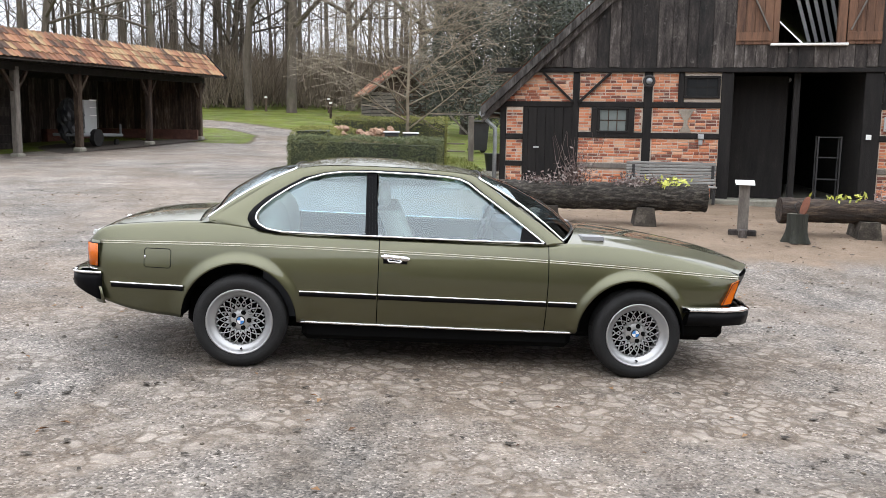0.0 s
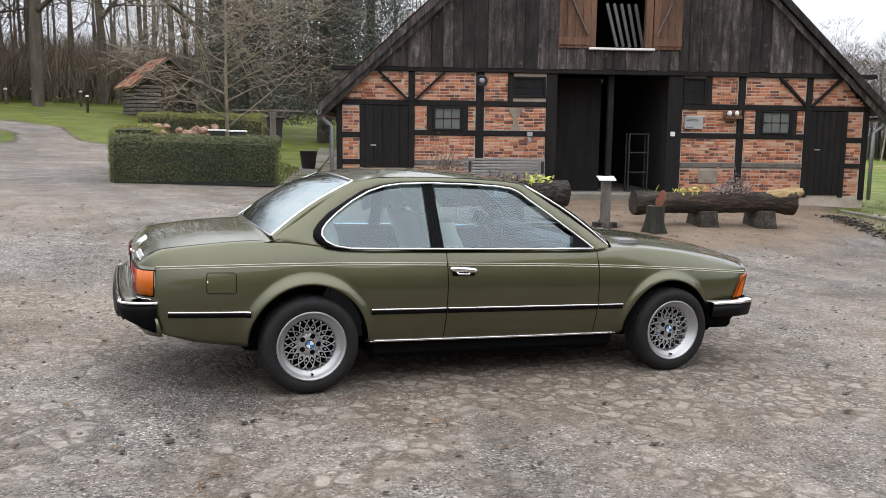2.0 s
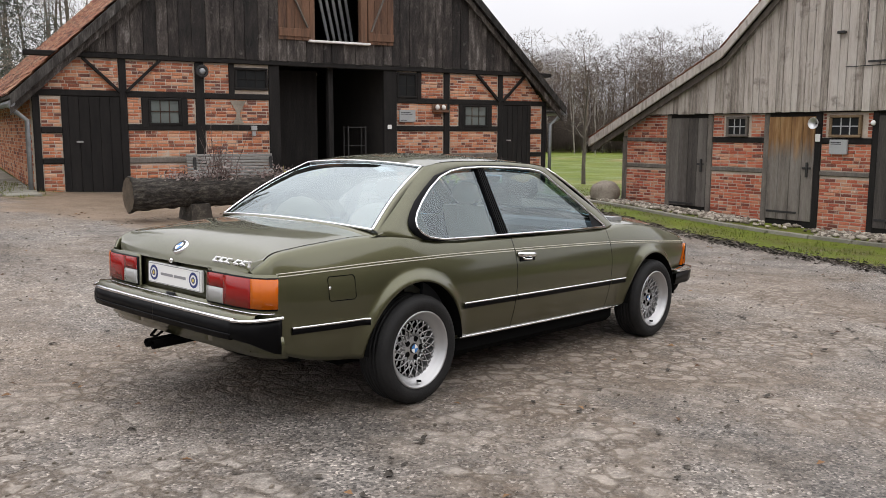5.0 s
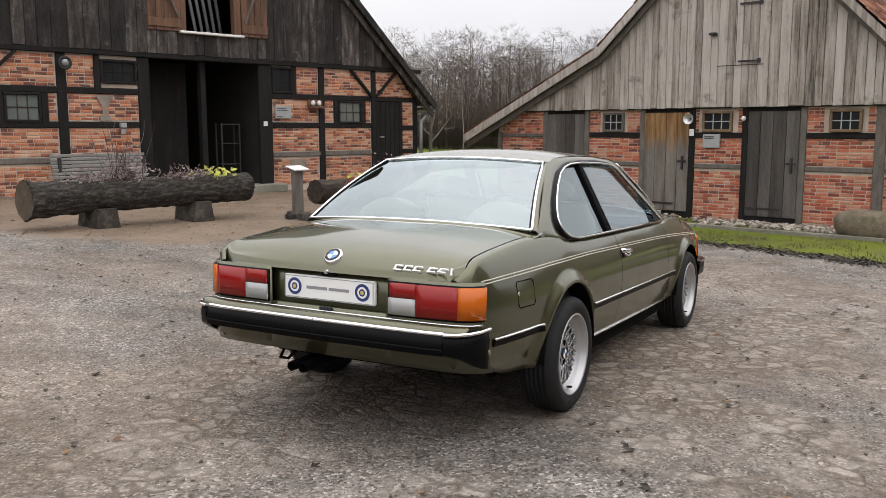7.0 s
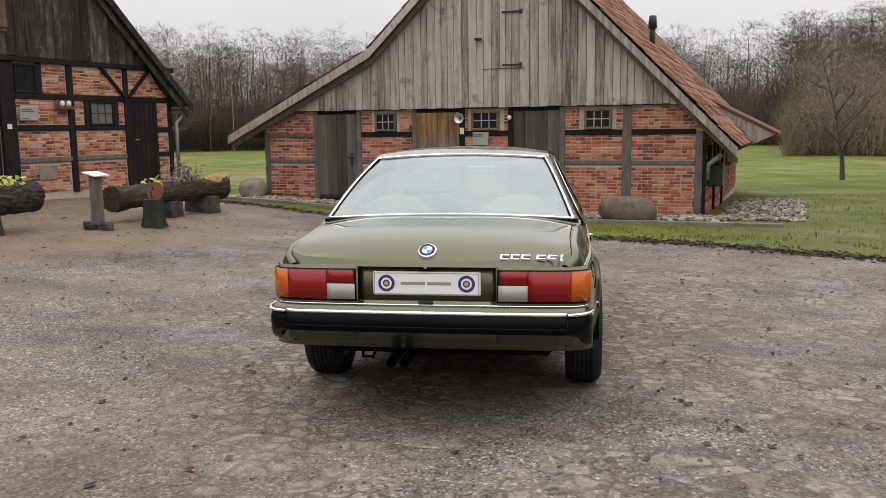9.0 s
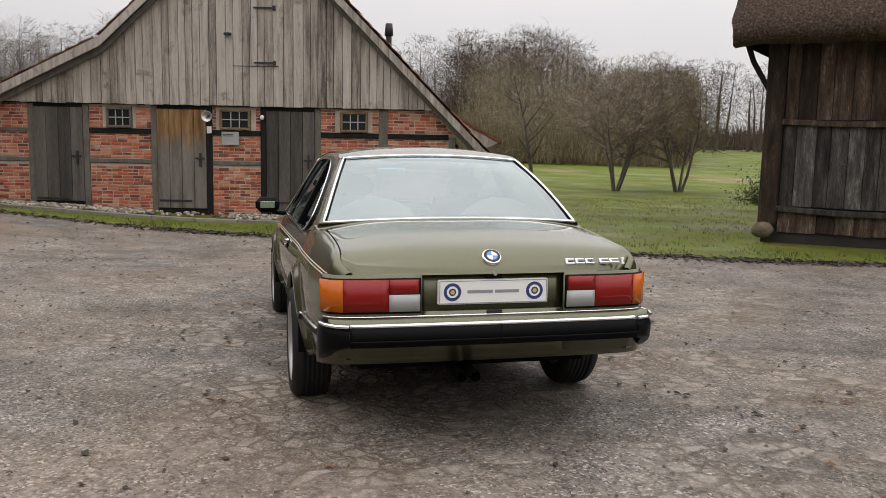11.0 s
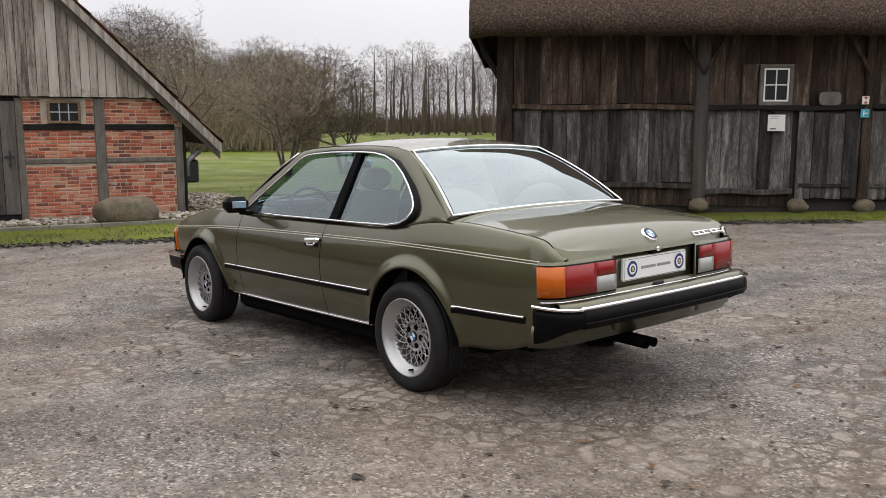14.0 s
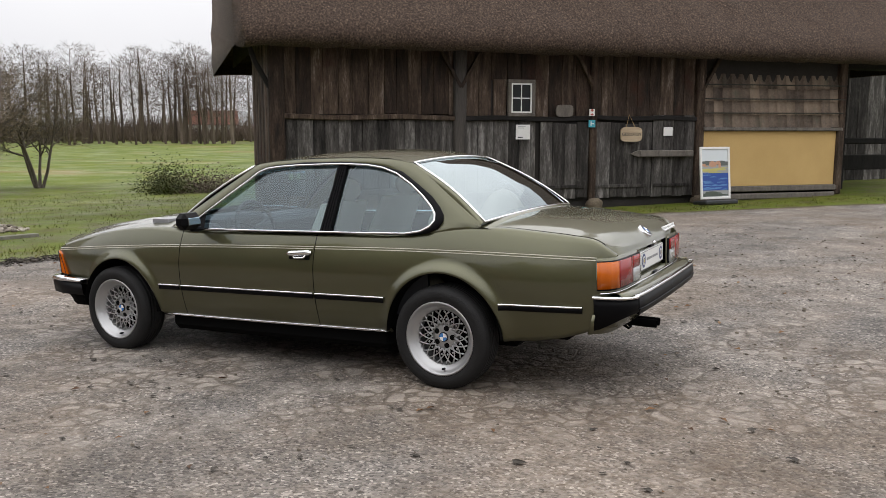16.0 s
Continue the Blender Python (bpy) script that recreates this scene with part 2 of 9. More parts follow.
M["twig_pale"] = surface("twig_pale", [(0.3, (0.11, 0.09, 0.062)), (0.7, (0.3, 0.255, 0.185))], 4, 0.95, 0.2, 20)
M["birch"] = surface("birch", [(0.3, (0.14, 0.12, 0.1)), (0.6, (0.33, 0.3, 0.265)), (0.8, (0.5, 0.47, 0.43))], 1, 0.9, 0.0, 8)
M["board_pale"] = surface("board_pale", [(0.3, (0.33, 0.24, 0.15)), (0.7, (0.55, 0.44, 0.31))], 3, 0.85, 0.3, 20, (1, 1, 6))
M["frame_brown"] = surface("frame_brown", [(0.3, (0.09, 0.055, 0.03)), (0.7, (0.26, 0.18, 0.1))], 4, 0.8, 0.4, 25)
M["cut_old"] = surface("cut_old", [(0.3, (0.03, 0.022, 0.014)), (0.55, (0.09, 0.066, 0.042)), (0.8, (0.2, 0.15, 0.095))], 5, 0.9, 0.6, 25)
M["split_wood"] = surface("split_wood", [(0.3, (0.13, 0.08, 0.035)), (0.55, (0.36, 0.25, 0.11)), (0.8, (0.55, 0.42, 0.22))], 4, 0.85, 0.7, 20, (1, 6, 6))
M["cut_wood"] = surface("cut_wood", [(0.3, (0.2, 0.12, 0.05)), (0.7, (0.46, 0.32, 0.15))], 4, 0.85, 0.4, 25)
M["leaf_hedge"] = surface("leaf_hedge", [(0.25, (0.028, 0.04, 0.01)), (0.5, (0.06, 0.078, 0.02)), (0.75, (0.14, 0.14, 0.045))], 1.2, 0.6, 0.0, 12, vary=0.45)
M["leaf_moss"] = surface("leaf_moss", [(0.25, (0.08, 0.09, 0.012)), (0.5, (0.16, 0.17, 0.03)), (0.75, (0.25, 0.24, 0.06))], 1.2, 0.7, 0.0, 12, vary=0.4)
M["petal"] = surface("petal", [(0.3, (0.22, 0.13, 0.085)), (0.7, (0.46, 0.31, 0.22))], 9, 0.9, 0.3, 40, vary=0.3)
# grey-green base colour stands in for reflections on the barn panes
M["pane_sheen"] = surface("pane_sheen", [(0.3, (0.1, 0.115, 0.11)), (0.7, (0.16, 0.18, 0.17))], 2, 0.15, 0.0, 3, spec=0.5)
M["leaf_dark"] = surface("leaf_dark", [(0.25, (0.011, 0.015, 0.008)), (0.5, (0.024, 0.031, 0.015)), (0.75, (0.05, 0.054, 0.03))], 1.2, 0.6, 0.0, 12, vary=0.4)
M["leaf_brown"] = surface("leaf_brown", [(0.25, (0.05, 0.022, 0.01)), (0.5, (0.14, 0.07, 0.03)), (0.75, (0.26, 0.15, 0.07))], 3, 0.8, 0.0, 30, vary=0.5)
M["leaf_yellow"] = surface("leaf_yellow", [(0.25, (0.18, 0.2, 0.02)), (0.75, (0.5, 0.5, 0.08))], 3, 0.6, 0.0, 30, vary=0.4)
M["heather"] = surface("heather", [(0.25, (0.05, 0.03, 0.025)), (0.5, (0.12, 0.08, 0.07)), (0.75, (0.26, 0.22, 0.2))], 3, 0.9, 0.0, 30, vary=0.5)
M["grass"] = surface("grass", [(0.25, (0.055, 0.066, 0.01)), (0.48, (0.1, 0.118, 0.015)), (0.65, (0.15, 0.15, 0.03)), (0.85, (0.19, 0.15, 0.06))], 1.0, 0.8, 0.0, 6, vary=0.4)
M["stone"] = surface("stone", [(0.25, (0.1, 0.085, 0.065)), (0.5, (0.2, 0.17, 0.135)), (0.75, (0.33, 0.29, 0.24))], 4, 0.9, 0.6, 25, vary=0.45)
M["pebble"] = surface("pebble", [(0.25, (0.12, 0.1, 0.078)), (0.5, (0.29, 0.25, 0.2)), (0.75, (0.5, 0.45, 0.38))], 4, 0.9, 0.5, 25, vary=0.6)
M["boulder"] = surface("boulder", [(0.25, (0.06, 0.045, 0.03)), (0.5, (0.14, 0.11, 0.075)), (0.75, (0.24, 0.2, 0.15))], 4, 0.9, 0.8, 25, stain=((0.06, 0.07, 0.03), 3, 0.6))
M["slab"] = surface("slab", [(0.25, (0.12, 0.115, 0.09)), (0.5, (0.2, 0.19, 0.155)), (0.75, (0.28, 0.27, 0.23))], 3, 0.9, 0.4, 30, vary=0.25)
M["pane_dark"] = surface("pane_dark", [(0.3, (0.012, 0.013, 0.014)), (0.7, (0.025, 0.027, 0.028))], 1, 0.2, 0.0, 3, spec=0.2)
M["steel"] = surface("steel", [(0.3, (0.45, 0.45, 0.45)), (0.7, (0.6, 0.6, 0.6))], 4, 0.35, 0.05, 40, metal=0.8)
M["sign_grey"] = surface("sign_grey", [(0.3, (0.3, 0.31, 0.31)), (0.7, (0.36, 0.37, 0.37))], 3, 0.5, 0.0, 20)
M["plastic_dark"] = surface("plastic_dark", [(0.3, (0.015, 0.016, 0.018)), (0.7, (0.03, 0.031, 0.034))], 4, 0.5, 0.1, 60)
M["black_bar"] = surface("black_bar", [(0.3, (0.02, 0.02, 0.02)), (0.7, (0.04, 0.04, 0.04))], 4, 0.6, 0.0, 60)


def honey_door():
    """Planks that kept their honey colour high under the eaves and bleached grey below."""
    m = surface("door_honey", [(0.3, (0.06, 0.05, 0.042)), (0.5, (0.17, 0.15, 0.13)), (0.75, (0.29, 0.265, 0.235))], 0.9, 0.85, 0.6, 12, (6, 6, 0.6), vary=0.15)
    nt = m.node_tree
    b = nt.nodes["Principled BSDF"]
    grey = b.inputs["Base Color"].links[0].from_socket
    p = place_of(nt, (6, 6, 0.7))
    honey = ramp_of(nt, noise_of(nt, p, 1.2, 5, 0.6), [(0.3, (0.07, 0.035, 0.015)), (0.5, (0.23, 0.12, 0.045)), (0.7, (0.38, 0.25, 0.12))])
    g = nt.nodes.new("ShaderNodeNewGeometry")
    h = nt.nodes.new("ShaderNodeSeparateXYZ")
    nt.links.new(g.outputs["Position"], h.inputs[0])
    up = math_of(nt, "ADD", h.outputs["Z"], math_of(nt, "MULTIPLY", math_of(nt, "SUBTRACT", noise_of(nt, p, 2.0, 4), 0.5), 0.9))
    nt.links.new(mix_of(nt, ramp_of(nt, math_of(nt, "MULTIPLY", up, 0.5), [(0.52, (0, 0, 0)), (0.72, (1, 1, 1))]), grey, honey), b.inputs["Base Color"])
    return m


M["door_honey"] = honey_door()


def ground_material():
    m = bpy.data.materials.new("ground")
    m.use_nodes = True
    nt = m.node_tree
    b = nt.nodes["Principled BSDF"]
    p = place_of(nt)
    attr = nt.nodes.new("ShaderNodeAttribute")
    attr.attribute_name = "cover"
    split = nt.nodes.new("ShaderNodeSeparateColor")
    nt.links.new(attr.outputs["Color"], split.inputs[0])
    wide, mid, fine, grain = noise_of(nt, p, 0.35), noise_of(nt, p, 1.8, 6), noise_of(nt, p, 14, 6, 0.7), noise_of(nt, p, 90, 3, 0.7)
    # tarred chippings, worn lighter and darker, with fine stones
    worn = noise_of(nt, p, 4.5, 6, 0.7)
    tar = ramp_of(nt, math_of(nt, "ADD", math_of(nt, "MULTIPLY", mid, 0.35), math_of(nt, "ADD", math_of(nt, "MULTIPLY", wide, 0.25), math_of(nt, "MULTIPLY", worn, 0.4))), [(0.34, (0.098, 0.09, 0.082)), (0.46, (0.17, 0.156, 0.143)), (0.55, (0.235, 0.216, 0.197)), (0.66, (0.32, 0.295, 0.27))])
    chips = nt.nodes.new("ShaderNodeTexVoronoi")
    chips.inputs["Scale"].default_value = 75
    nt.links.new(p, chips.inputs["Vector"])
    chipcol = nt.nodes.new("ShaderNodeSeparateColor")
    nt.links.new(chips.outputs["Color"], chipcol.inputs[0])
    tar = mix_of(nt, 0.9, tar, ramp_of(nt, chipcol.outputs[0], [(0.0, (0.18, 0.18, 0.18)), (0.4, (0.75, 0.74, 0.73)), (0.86, (1.15, 1.13, 1.1)), (1.0, (2.3, 2.26, 2.2))]), "MULTIPLY")
    # grit and dark holes where stones have come out
    pits = ramp_of(nt, noise_of(nt, p, 32, 3, 0.6), [(0.3, (0.35, 0.33, 0.31)), (0.42, (1, 1, 1)), (0.62, (1, 1, 1)), (0.72, (1.5, 1.46, 1.4))])
    tar = mix_of(nt, 0.9, tar, pits, "MULTIPLY")
    # trodden and damp stretches
    tread = ramp_of(nt, noise_of(nt, p, 0.8, 8, 0.68), [(0.32, (0.62, 0.6, 0.57)), (0.5, (1, 1, 1)), (0.68, (1.35, 1.33, 1.3))])
    tar = mix_of(nt, 1.0, tar, tread, "MULTIPLY")
    # crazed patches: plates of old surface with dark joints
    warp = nt.nodes.new("ShaderNodeVectorMath")
    warp.operation = "ADD"
    wobble = nt.nodes.new("ShaderNodeTexNoise")
    wobble.inputs["Scale"].default_value = 4.0
    wobble.inputs["Detail"].default_value = 4
    nt.links.new(p, wobble.inputs["Vector"])
    scaled = nt.nodes.new("ShaderNodeVectorMath")
    scaled.operation = "SCALE"
    scaled.inputs["Scale"].default_value = 0.22
    nt.links.new(wobble.outputs["Color"], scaled.inputs[0])
    nt.links.new(p, warp.inputs[0])
    nt.links.new(scaled.outputs[0], warp.inputs[1])
    craze = nt.nodes.new("ShaderNodeTexVoronoi")
    craze.feature = "DISTANCE_TO_EDGE"
    craze.inputs["Scale"].default_value = 8.5
    nt.links.new(warp.outputs[0], craze.inputs["Vector"])
    plates = nt.nodes.new("ShaderNodeTexVoronoi")
    plates.inputs["Scale"].default_value = 8.5
    nt.links.new(warp.outputs[0], plates.inputs["Vector"])
    plate = nt.nodes.new("ShaderNodeSeparateColor")
    nt.links.new(plates.outputs["Color"], plate.inputs[0])
    line = ramp_of(nt, math_of(nt, "ADD", craze.outputs["Distance"], math_of(nt, "MULTIPLY", math_of(nt, "SUBTRACT", fine, 0.5), 0.12)), [(0.05, (1, 1, 1)), (0.14, (0, 0, 0))])
    # the crazing is worst under and around the parked car
    gap = nt.nodes.new("ShaderNodeVectorMath")
    gap.operation = "DISTANCE"
    flat = nt.nodes.new("ShaderNodeVectorMath")
    flat.operation = "MULTIPLY"
    flat.inputs[1].default_value = (0.75, 1.0, 0.0)
    nt.links.new(p, flat.inputs[0])
    nt.links.new(flat.outputs[0], gap.inputs[0])
    gap.inputs[1].default_value = (0.2, -0.6, 0.0)
    close = math_of(nt, "MULTIPLY", math_of(nt, "SUBTRACT", 3.4, gap.outputs["Value"]), 0.055)
    where = ramp_of(nt, math_of(nt, "ADD", noise_of(nt, p, 0.7, 6, 0.65), close), [(0.5, (0, 0, 0)), (0.63, (1, 1, 1))])
    pale = math_of(nt, "MULTIPLY", where, ramp_of(nt, math_of(nt, "ADD", math_of(nt, "MULTIPLY", plate.outputs[0], 0.6), math_of(nt, "MULTIPLY", worn, 0.5)), [(0.5, (0, 0, 0)), (0.72, (1, 1, 1))]))
    crack = math_of(nt, "MULTIPLY", line, where)
    tar = mix_of(nt, math_of(nt, "MULTIPLY", pale, 0.75), tar, mix_of(nt, 1.0, (0.4, 0.36, 0.315), ramp_of(nt, fine, [(0.3, (0.6, 0.6, 0.6)), (0.65, (1.15, 1.15, 1.15))]), "MULTIPLY"))
    tar = mix_of(nt, math_of(nt, "MULTIPLY", crack, 0.72), tar, (0.07, 0.056, 0.043))
    # brown wash of sand and leaf mould
    wash = ramp_of(nt, noise_of(nt, p, 0.33, 7, 0.68), [(0.42, (0, 0, 0)), (0.58, (1, 1, 1))])
    tar = mix_of(nt, math_of(nt, "MULTIPLY", wash, 0.42), tar, mix_of(nt, 1.0, (0.17, 0.123, 0.084), ramp_of(nt, fine, [(0.3, (0.55, 0.55, 0.55)), (0.7, (1.5, 1.5, 1.5))]), "MULTIPLY"))
    sand = ramp_of(nt, math_of(nt, "ADD", math_of(nt, "MULTIPLY", mid, 0.5), math_of(nt, "MULTIPLY", fine, 0.5)), [(0.35, (0.13, 0.095, 0.065)), (0.6, (0.22, 0.165, 0.12)), (0.75, (0.28, 0.22, 0.17))])
    grass = ramp_of(nt, math_of(nt, "ADD", math_of(nt, "MULTIPLY", wide, 0.5), math_of(nt, "MULTIPLY", fine, 0.5)), [(0.3, (0.05, 0.07, 0.007)), (0.5, (0.1, 0.135, 0.01)), (0.7, (0.17, 0.175, 0.025))])
    tufts = ramp_of(nt, noise_of(nt, place_of(nt, (0.6, 1, 1)), 0.11, 6, 0.65), [(0.54, (0, 0, 0)), (0.68, (1, 1, 1))])
    grass = mix_of(nt, math_of(nt, "MULTIPLY", tufts, split.outputs[2]), grass, (0.24, 0.17, 0.085))
    # leaf mould and moss among the thin turf of the verges
    thin = ramp_of(nt, math_of(nt, "ADD", math_of(nt, "MULTIPLY", mid, 0.55), math_of(nt, "MULTIPLY", fine, 0.45)), [(0.46, (0, 0, 0)), (0.6, (1, 1, 1))])
    close_by = math_of(nt, "SUBTRACT", 1.0, split.outputs[2])
    grass = mix_of(nt, math_of(nt, "MULTIPLY", math_of(nt, "MULTIPLY", thin, close_by), 0.7), grass, (0.085, 0.062, 0.036))
    mud = ramp_of(nt, fine, [(0.35, (0.045, 0.034, 0.022)), (0.7, (0.12, 0.09, 0.06))])
    edge = math_of(nt, "ADD", split.outputs[0], math_of(nt, "MULTIPLY", math_of(nt, "SUBTRACT", math_of(nt, "ADD", math_of(nt, "MULTIPLY", mid, 0.6), math_of(nt, "MULTIPLY", fine, 0.4)), 0.5), 0.35))
    col = mix_of(nt, ramp_of(nt, edge, [(0.42, (0, 0, 0)), (0.47, (1, 1, 1))]), grass, mud)
    paved = ramp_of(nt, edge, [(0.5, (0, 0, 0)), (0.54, (1, 1, 1))])
    col = mix_of(nt, paved, col, tar)
    sandy = ramp_of(nt, math_of(nt, "ADD", split.outputs[1], math_of(nt, "MULTIPLY", math_of(nt, "SUBTRACT", mid, 0.5), 0.5)), [(0.42, (0, 0, 0)), (0.6, (1, 1, 1))])
    col = mix_of(nt, sandy, col, sand)
    nt.links.new(col, b.inputs["Base Color"])
    b.inputs["Specular IOR Level"].default_value = 0.2
    damp = ramp_of(nt, noise_of(nt, p, 0.5, 4), [(0.35, (0.5, 0.5, 0.5)), (0.65, (0.85, 0.85, 0.85))])
    nt.links.new(damp, b.inputs["Roughness"])
    bn = nt.nodes.new("ShaderNodeBump")
    bn.inputs["Strength"].default_value, bn.inputs["Distance"].default_value = 0.7, 0.012
    rise = math_of(nt, "SUBTRACT", math_of(nt, "ADD", math_of(nt, "MULTIPLY", grain, 0.4), math_of(nt, "ADD", math_of(nt, "MULTIPLY", fine, 0.5), math_of(nt, "MULTIPLY", chips.outputs["Distance"], -0.7))), crack)
    nt.links.new(rise, bn.inputs["Height"])
    nt.links.new(bn.outputs[0], b.inputs["Normal"])
    return m


M["ground"] = ground_material()


# ---- building blocks ----
class Geo:
    """Points and faces gathered for one mesh."""

    def __init__(self):
        self.v, self.f = [], []

    def add(self, v, f):
        n = len(self.v)
        self.v += [tuple(p) for p in v]
        self.f += [tuple(i + n for i in face) for face in f]
        return self

    def box(self, x0, x1, y0, y1, z0, z1):
        return self.add([(x, y, z) for z in (z0, z1) for y in (y0, y1) for x in (x0, x1)], [(0, 2, 3, 1), (4, 5, 7, 6), (0, 1, 5, 4), (1, 3, 7, 5), (3, 2, 6, 7), (2, 0, 4, 6)])

    def worn(self, x0, x1, y0, y1, z0, z1, b=0.01):
        """A box whose long edges are taken off."""
        v = []
        for z, s in ((z0, b), (z0 + b, 0), (z1 - b, 0), (z1, b)):
            v += [(x0 + s, y0 + b, z), (x0 + s + b * (s == 0), y0 + s, z), (x1 - s - b * (s == 0), y0 + s, z), (x1 - s, y0 + b, z), (x1 - s, y1 - b, z), (x1 - s - b * (s == 0), y1 - s, z), (x0 + s + b * (s == 0), y1 - s, z), (x0 + s, y1 - b, z)]
        f = [(7, 6, 5, 4, 3, 2, 1, 0), tuple(range(24, 32))]
        f += [(k * 8 + i, k * 8 + (i + 1) % 8, k * 8 + 8 + (i + 1) % 8, k * 8 + 8 + i) for k in range(3) for i in range(8)]
        return self.add(v, f)

    def quad(self, a, b, c, d):
        return self.add([a, b, c, d], [(0, 1, 2, 3)])

    def beam(self, a, b, w, h, up=(0, 0, 1)):
        """A bar of section w x h from a to b."""
        a, b = Vector(a), Vector(b)
        d = (b - a).normalized()
        s = d.cross(Vector(up))
        s = s.normalized() if s.length > 1e-4 else Vector((1, 0, 0))
        t = s.cross(d)
        v = [p + s * i * w / 2 + t * j * h / 2 for p in (a, b) for i, j in ((-1, -1), (1, -1), (1, 1), (-1, 1))]
        return self.add(v, [(3, 2, 1, 0), (4, 5, 6, 7), (0, 1, 5, 4), (1, 2, 6, 5), (2, 3, 7, 6), (3, 0, 4, 7)])

    def tube(self, pts, r, n=6, caps=True):
        """A round bar along pts; r is a number or one for each point."""
        pts = [Vector(p) for p in pts]
        rs = r if isinstance(r, (list, tuple)) else [r] * len(pts)
        side, v, f = None, [], []
        for k, p in enumerate(pts):
            d = (pts[min(k + 1, len(pts) - 1)] - pts[max(k - 1, 0)]).normalized()
            if side is None:
                side = d.orthogonal().normalized()
            side = (side - d * side.dot(d)).normalized()
            t = d.cross(side)
            v += [p + (side * math.cos(2 * math.pi * i / n) + t * math.sin(2 * math.pi * i / n)) * rs[k] for i in range(n)]
        f = [(k * n + i, k * n + (i + 1) % n, k * n + n + (i + 1) % n, k * n + n + i) for k in range(len(pts) - 1) for i in range(n)]
        if caps:
            f += [tuple(range(n - 1, -1, -1)), tuple(range((len(pts) - 1) * n, len(pts) * n))]
        return self.add(v, f)

    def grid(self, rows, flip=False):
        """A sheet through rows of points."""
        n = len(rows[0])
        v = [p for r in rows for p in r]
        f = [(j * n + i, j * n + i + 1, j * n + n + i + 1, j * n + n + i) for j in range(len(rows) - 1) for i in range(n - 1)]
        return self.add(v, [g[::-1] for g in f] if flip else f)

    def spin(self, profile, n=32, centre=(0, 0, 0)):
        """A turned shape about the y axis from (radius, y) pairs."""
        v = [(centre[0] + r * math.cos(2 * math.pi * i / n), centre[1] + y, centre[2] + r * math.sin(2 * math.pi * i / n)) for r, y in profile for i in range(n)]
        f = [(k * n + i, k * n + (i + 1) % n, k * n + n + (i + 1) % n, k * n + n + i) for k in range(len(profile) - 1) for i in range(n)]
        return self.add(v, f)

    def blob(self, centre, size, n=8, rough=0.2, seed=0):
        """An uneven rounded lump."""
        rnd = random.Random(seed)
        v, f, m = [], [], n // 2 + 1
        for j in range(m + 1):
            th = math.pi * j / m
            for i in range(n):
                a = 2 * math.pi * i / n
                k = 1 + rough * (rnd.random() - 0.5)
                v.append((centre[0] + size[0] * k * math.sin(th) * math.cos(a), centre[1] + size[1] * k * math.sin(th) * math.sin(a), centre[2] + size[2] * k * math.cos(th)))
        f = [(j * n + i, j * n + n + i, j * n + n + (i + 1) % n, j * n + (i + 1) % n) for j in range(m) for i in range(n)]
        return self.add(v, f)

    def mesh(self, name, material, smooth=False):
        me = bpy.data.meshes.new(name)
        me.from_pydata(self.v, [], self.f)
        me.update()
        if material:
            me.materials.append(material)
        if smooth:
            me.polygons.foreach_set("use_smooth", [True] * len(me.polygons))
        return me


def thing(name, m, label, category, group="", kind=""):
    """An Empty that carries the parts of one thing."""
    ob = new(name)
    ob.empty_display_size = 0.1
    ob.matrix_world = m
    return tagged(ob, label, category, group, kind)


def part(name, geo, material, parent, label="", smooth=False, kind=""):
    me = geo if isinstance(geo, bpy.types.Mesh) else geo.mesh(name, material, smooth)
    ob = new(name, me)
    ob.parent = parent
    return tagged(ob, label, kind=kind)


def single(name, geo, material, label, category, kind="", smooth=False, group=""):
    return tagged(new(name, geo.mesh(name, material, smooth)), label, category, group, kind)


def soft(v, w):
    return w * math.log1p(math.exp(v / w)) if v / w < 50 else v


def gz(x, y):
    """The height of the ground: it falls gently towards the farm cottage and climbs behind the barn."""
    gx = -0.035 * (9.0 * math.tanh(x / 9.0) if x > 0 else 5.0 * math.tanh(x / 5.0))
    east = 1.0 / (1.0 + math.exp(min((x - 19.0) / 2.5, 50)))
    hy = 0.06 * soft(y - 1.8, 0.6) - 0.035 * soft(y - 8.0, 1.5) + 0.05 * soft(y - 26.0, 3.0) - 0.075 * soft(y - 75.0, 5.0)
    swell = 0.13 * math.exp(-((x - 7.6) ** 2 / 14 + (y - 6.2) ** 2 / 5))
    return gx + swell + hy * east - 0.25 / (1.0 + math.exp(min(-(x - 16.0) / 2.0, 50)))


# ---- the ground: one sheet to the horizon ----
YARD = [(11.9, 8.6), (11.2, 7.2), (10.2, 5.7), (8.9, 2.4), (8.2, 0.9), (7.2, -1.2), (6.6, -2.4), (5.5, -3.8), (4.3, -5.5), (3.6, -7.2), (2.6, -8.7), (1.3, -10.0), (0.2, -11.2), (-1.2, -12.2), (-3.5, -14.0), (-9.0, -18.0), (-30.0, -30.0), (-42.0, 0.0), (-20.0, 12.0), (-13.5, 12.5), (-11.3, 18.5), (-8.9, 27.4), (-7.4, 26.7), (-5.5, 26.4), (-5.9, 31.3), (-7.9, 35.0), (-9.2, 35.6), (-16.0, 38.0), (-15.0, 43.5), (-10.3, 41.3), (-7.8, 39.2), (-4.5, 34.6), (-3.6, 28.0), (-2.0, 25.5), (-2.3, 12.6), (0.9, 12.2), (1.2, 10.6), (2.6, 12.2), (13.2, 9.2)]
SAND = [(0.3, 9.6), (1.6, 5.6), (4.6, 4.0), (8.2, 4.4), (11.5, 6.2), (12.5, 9.6), (2.0, 12.4)]


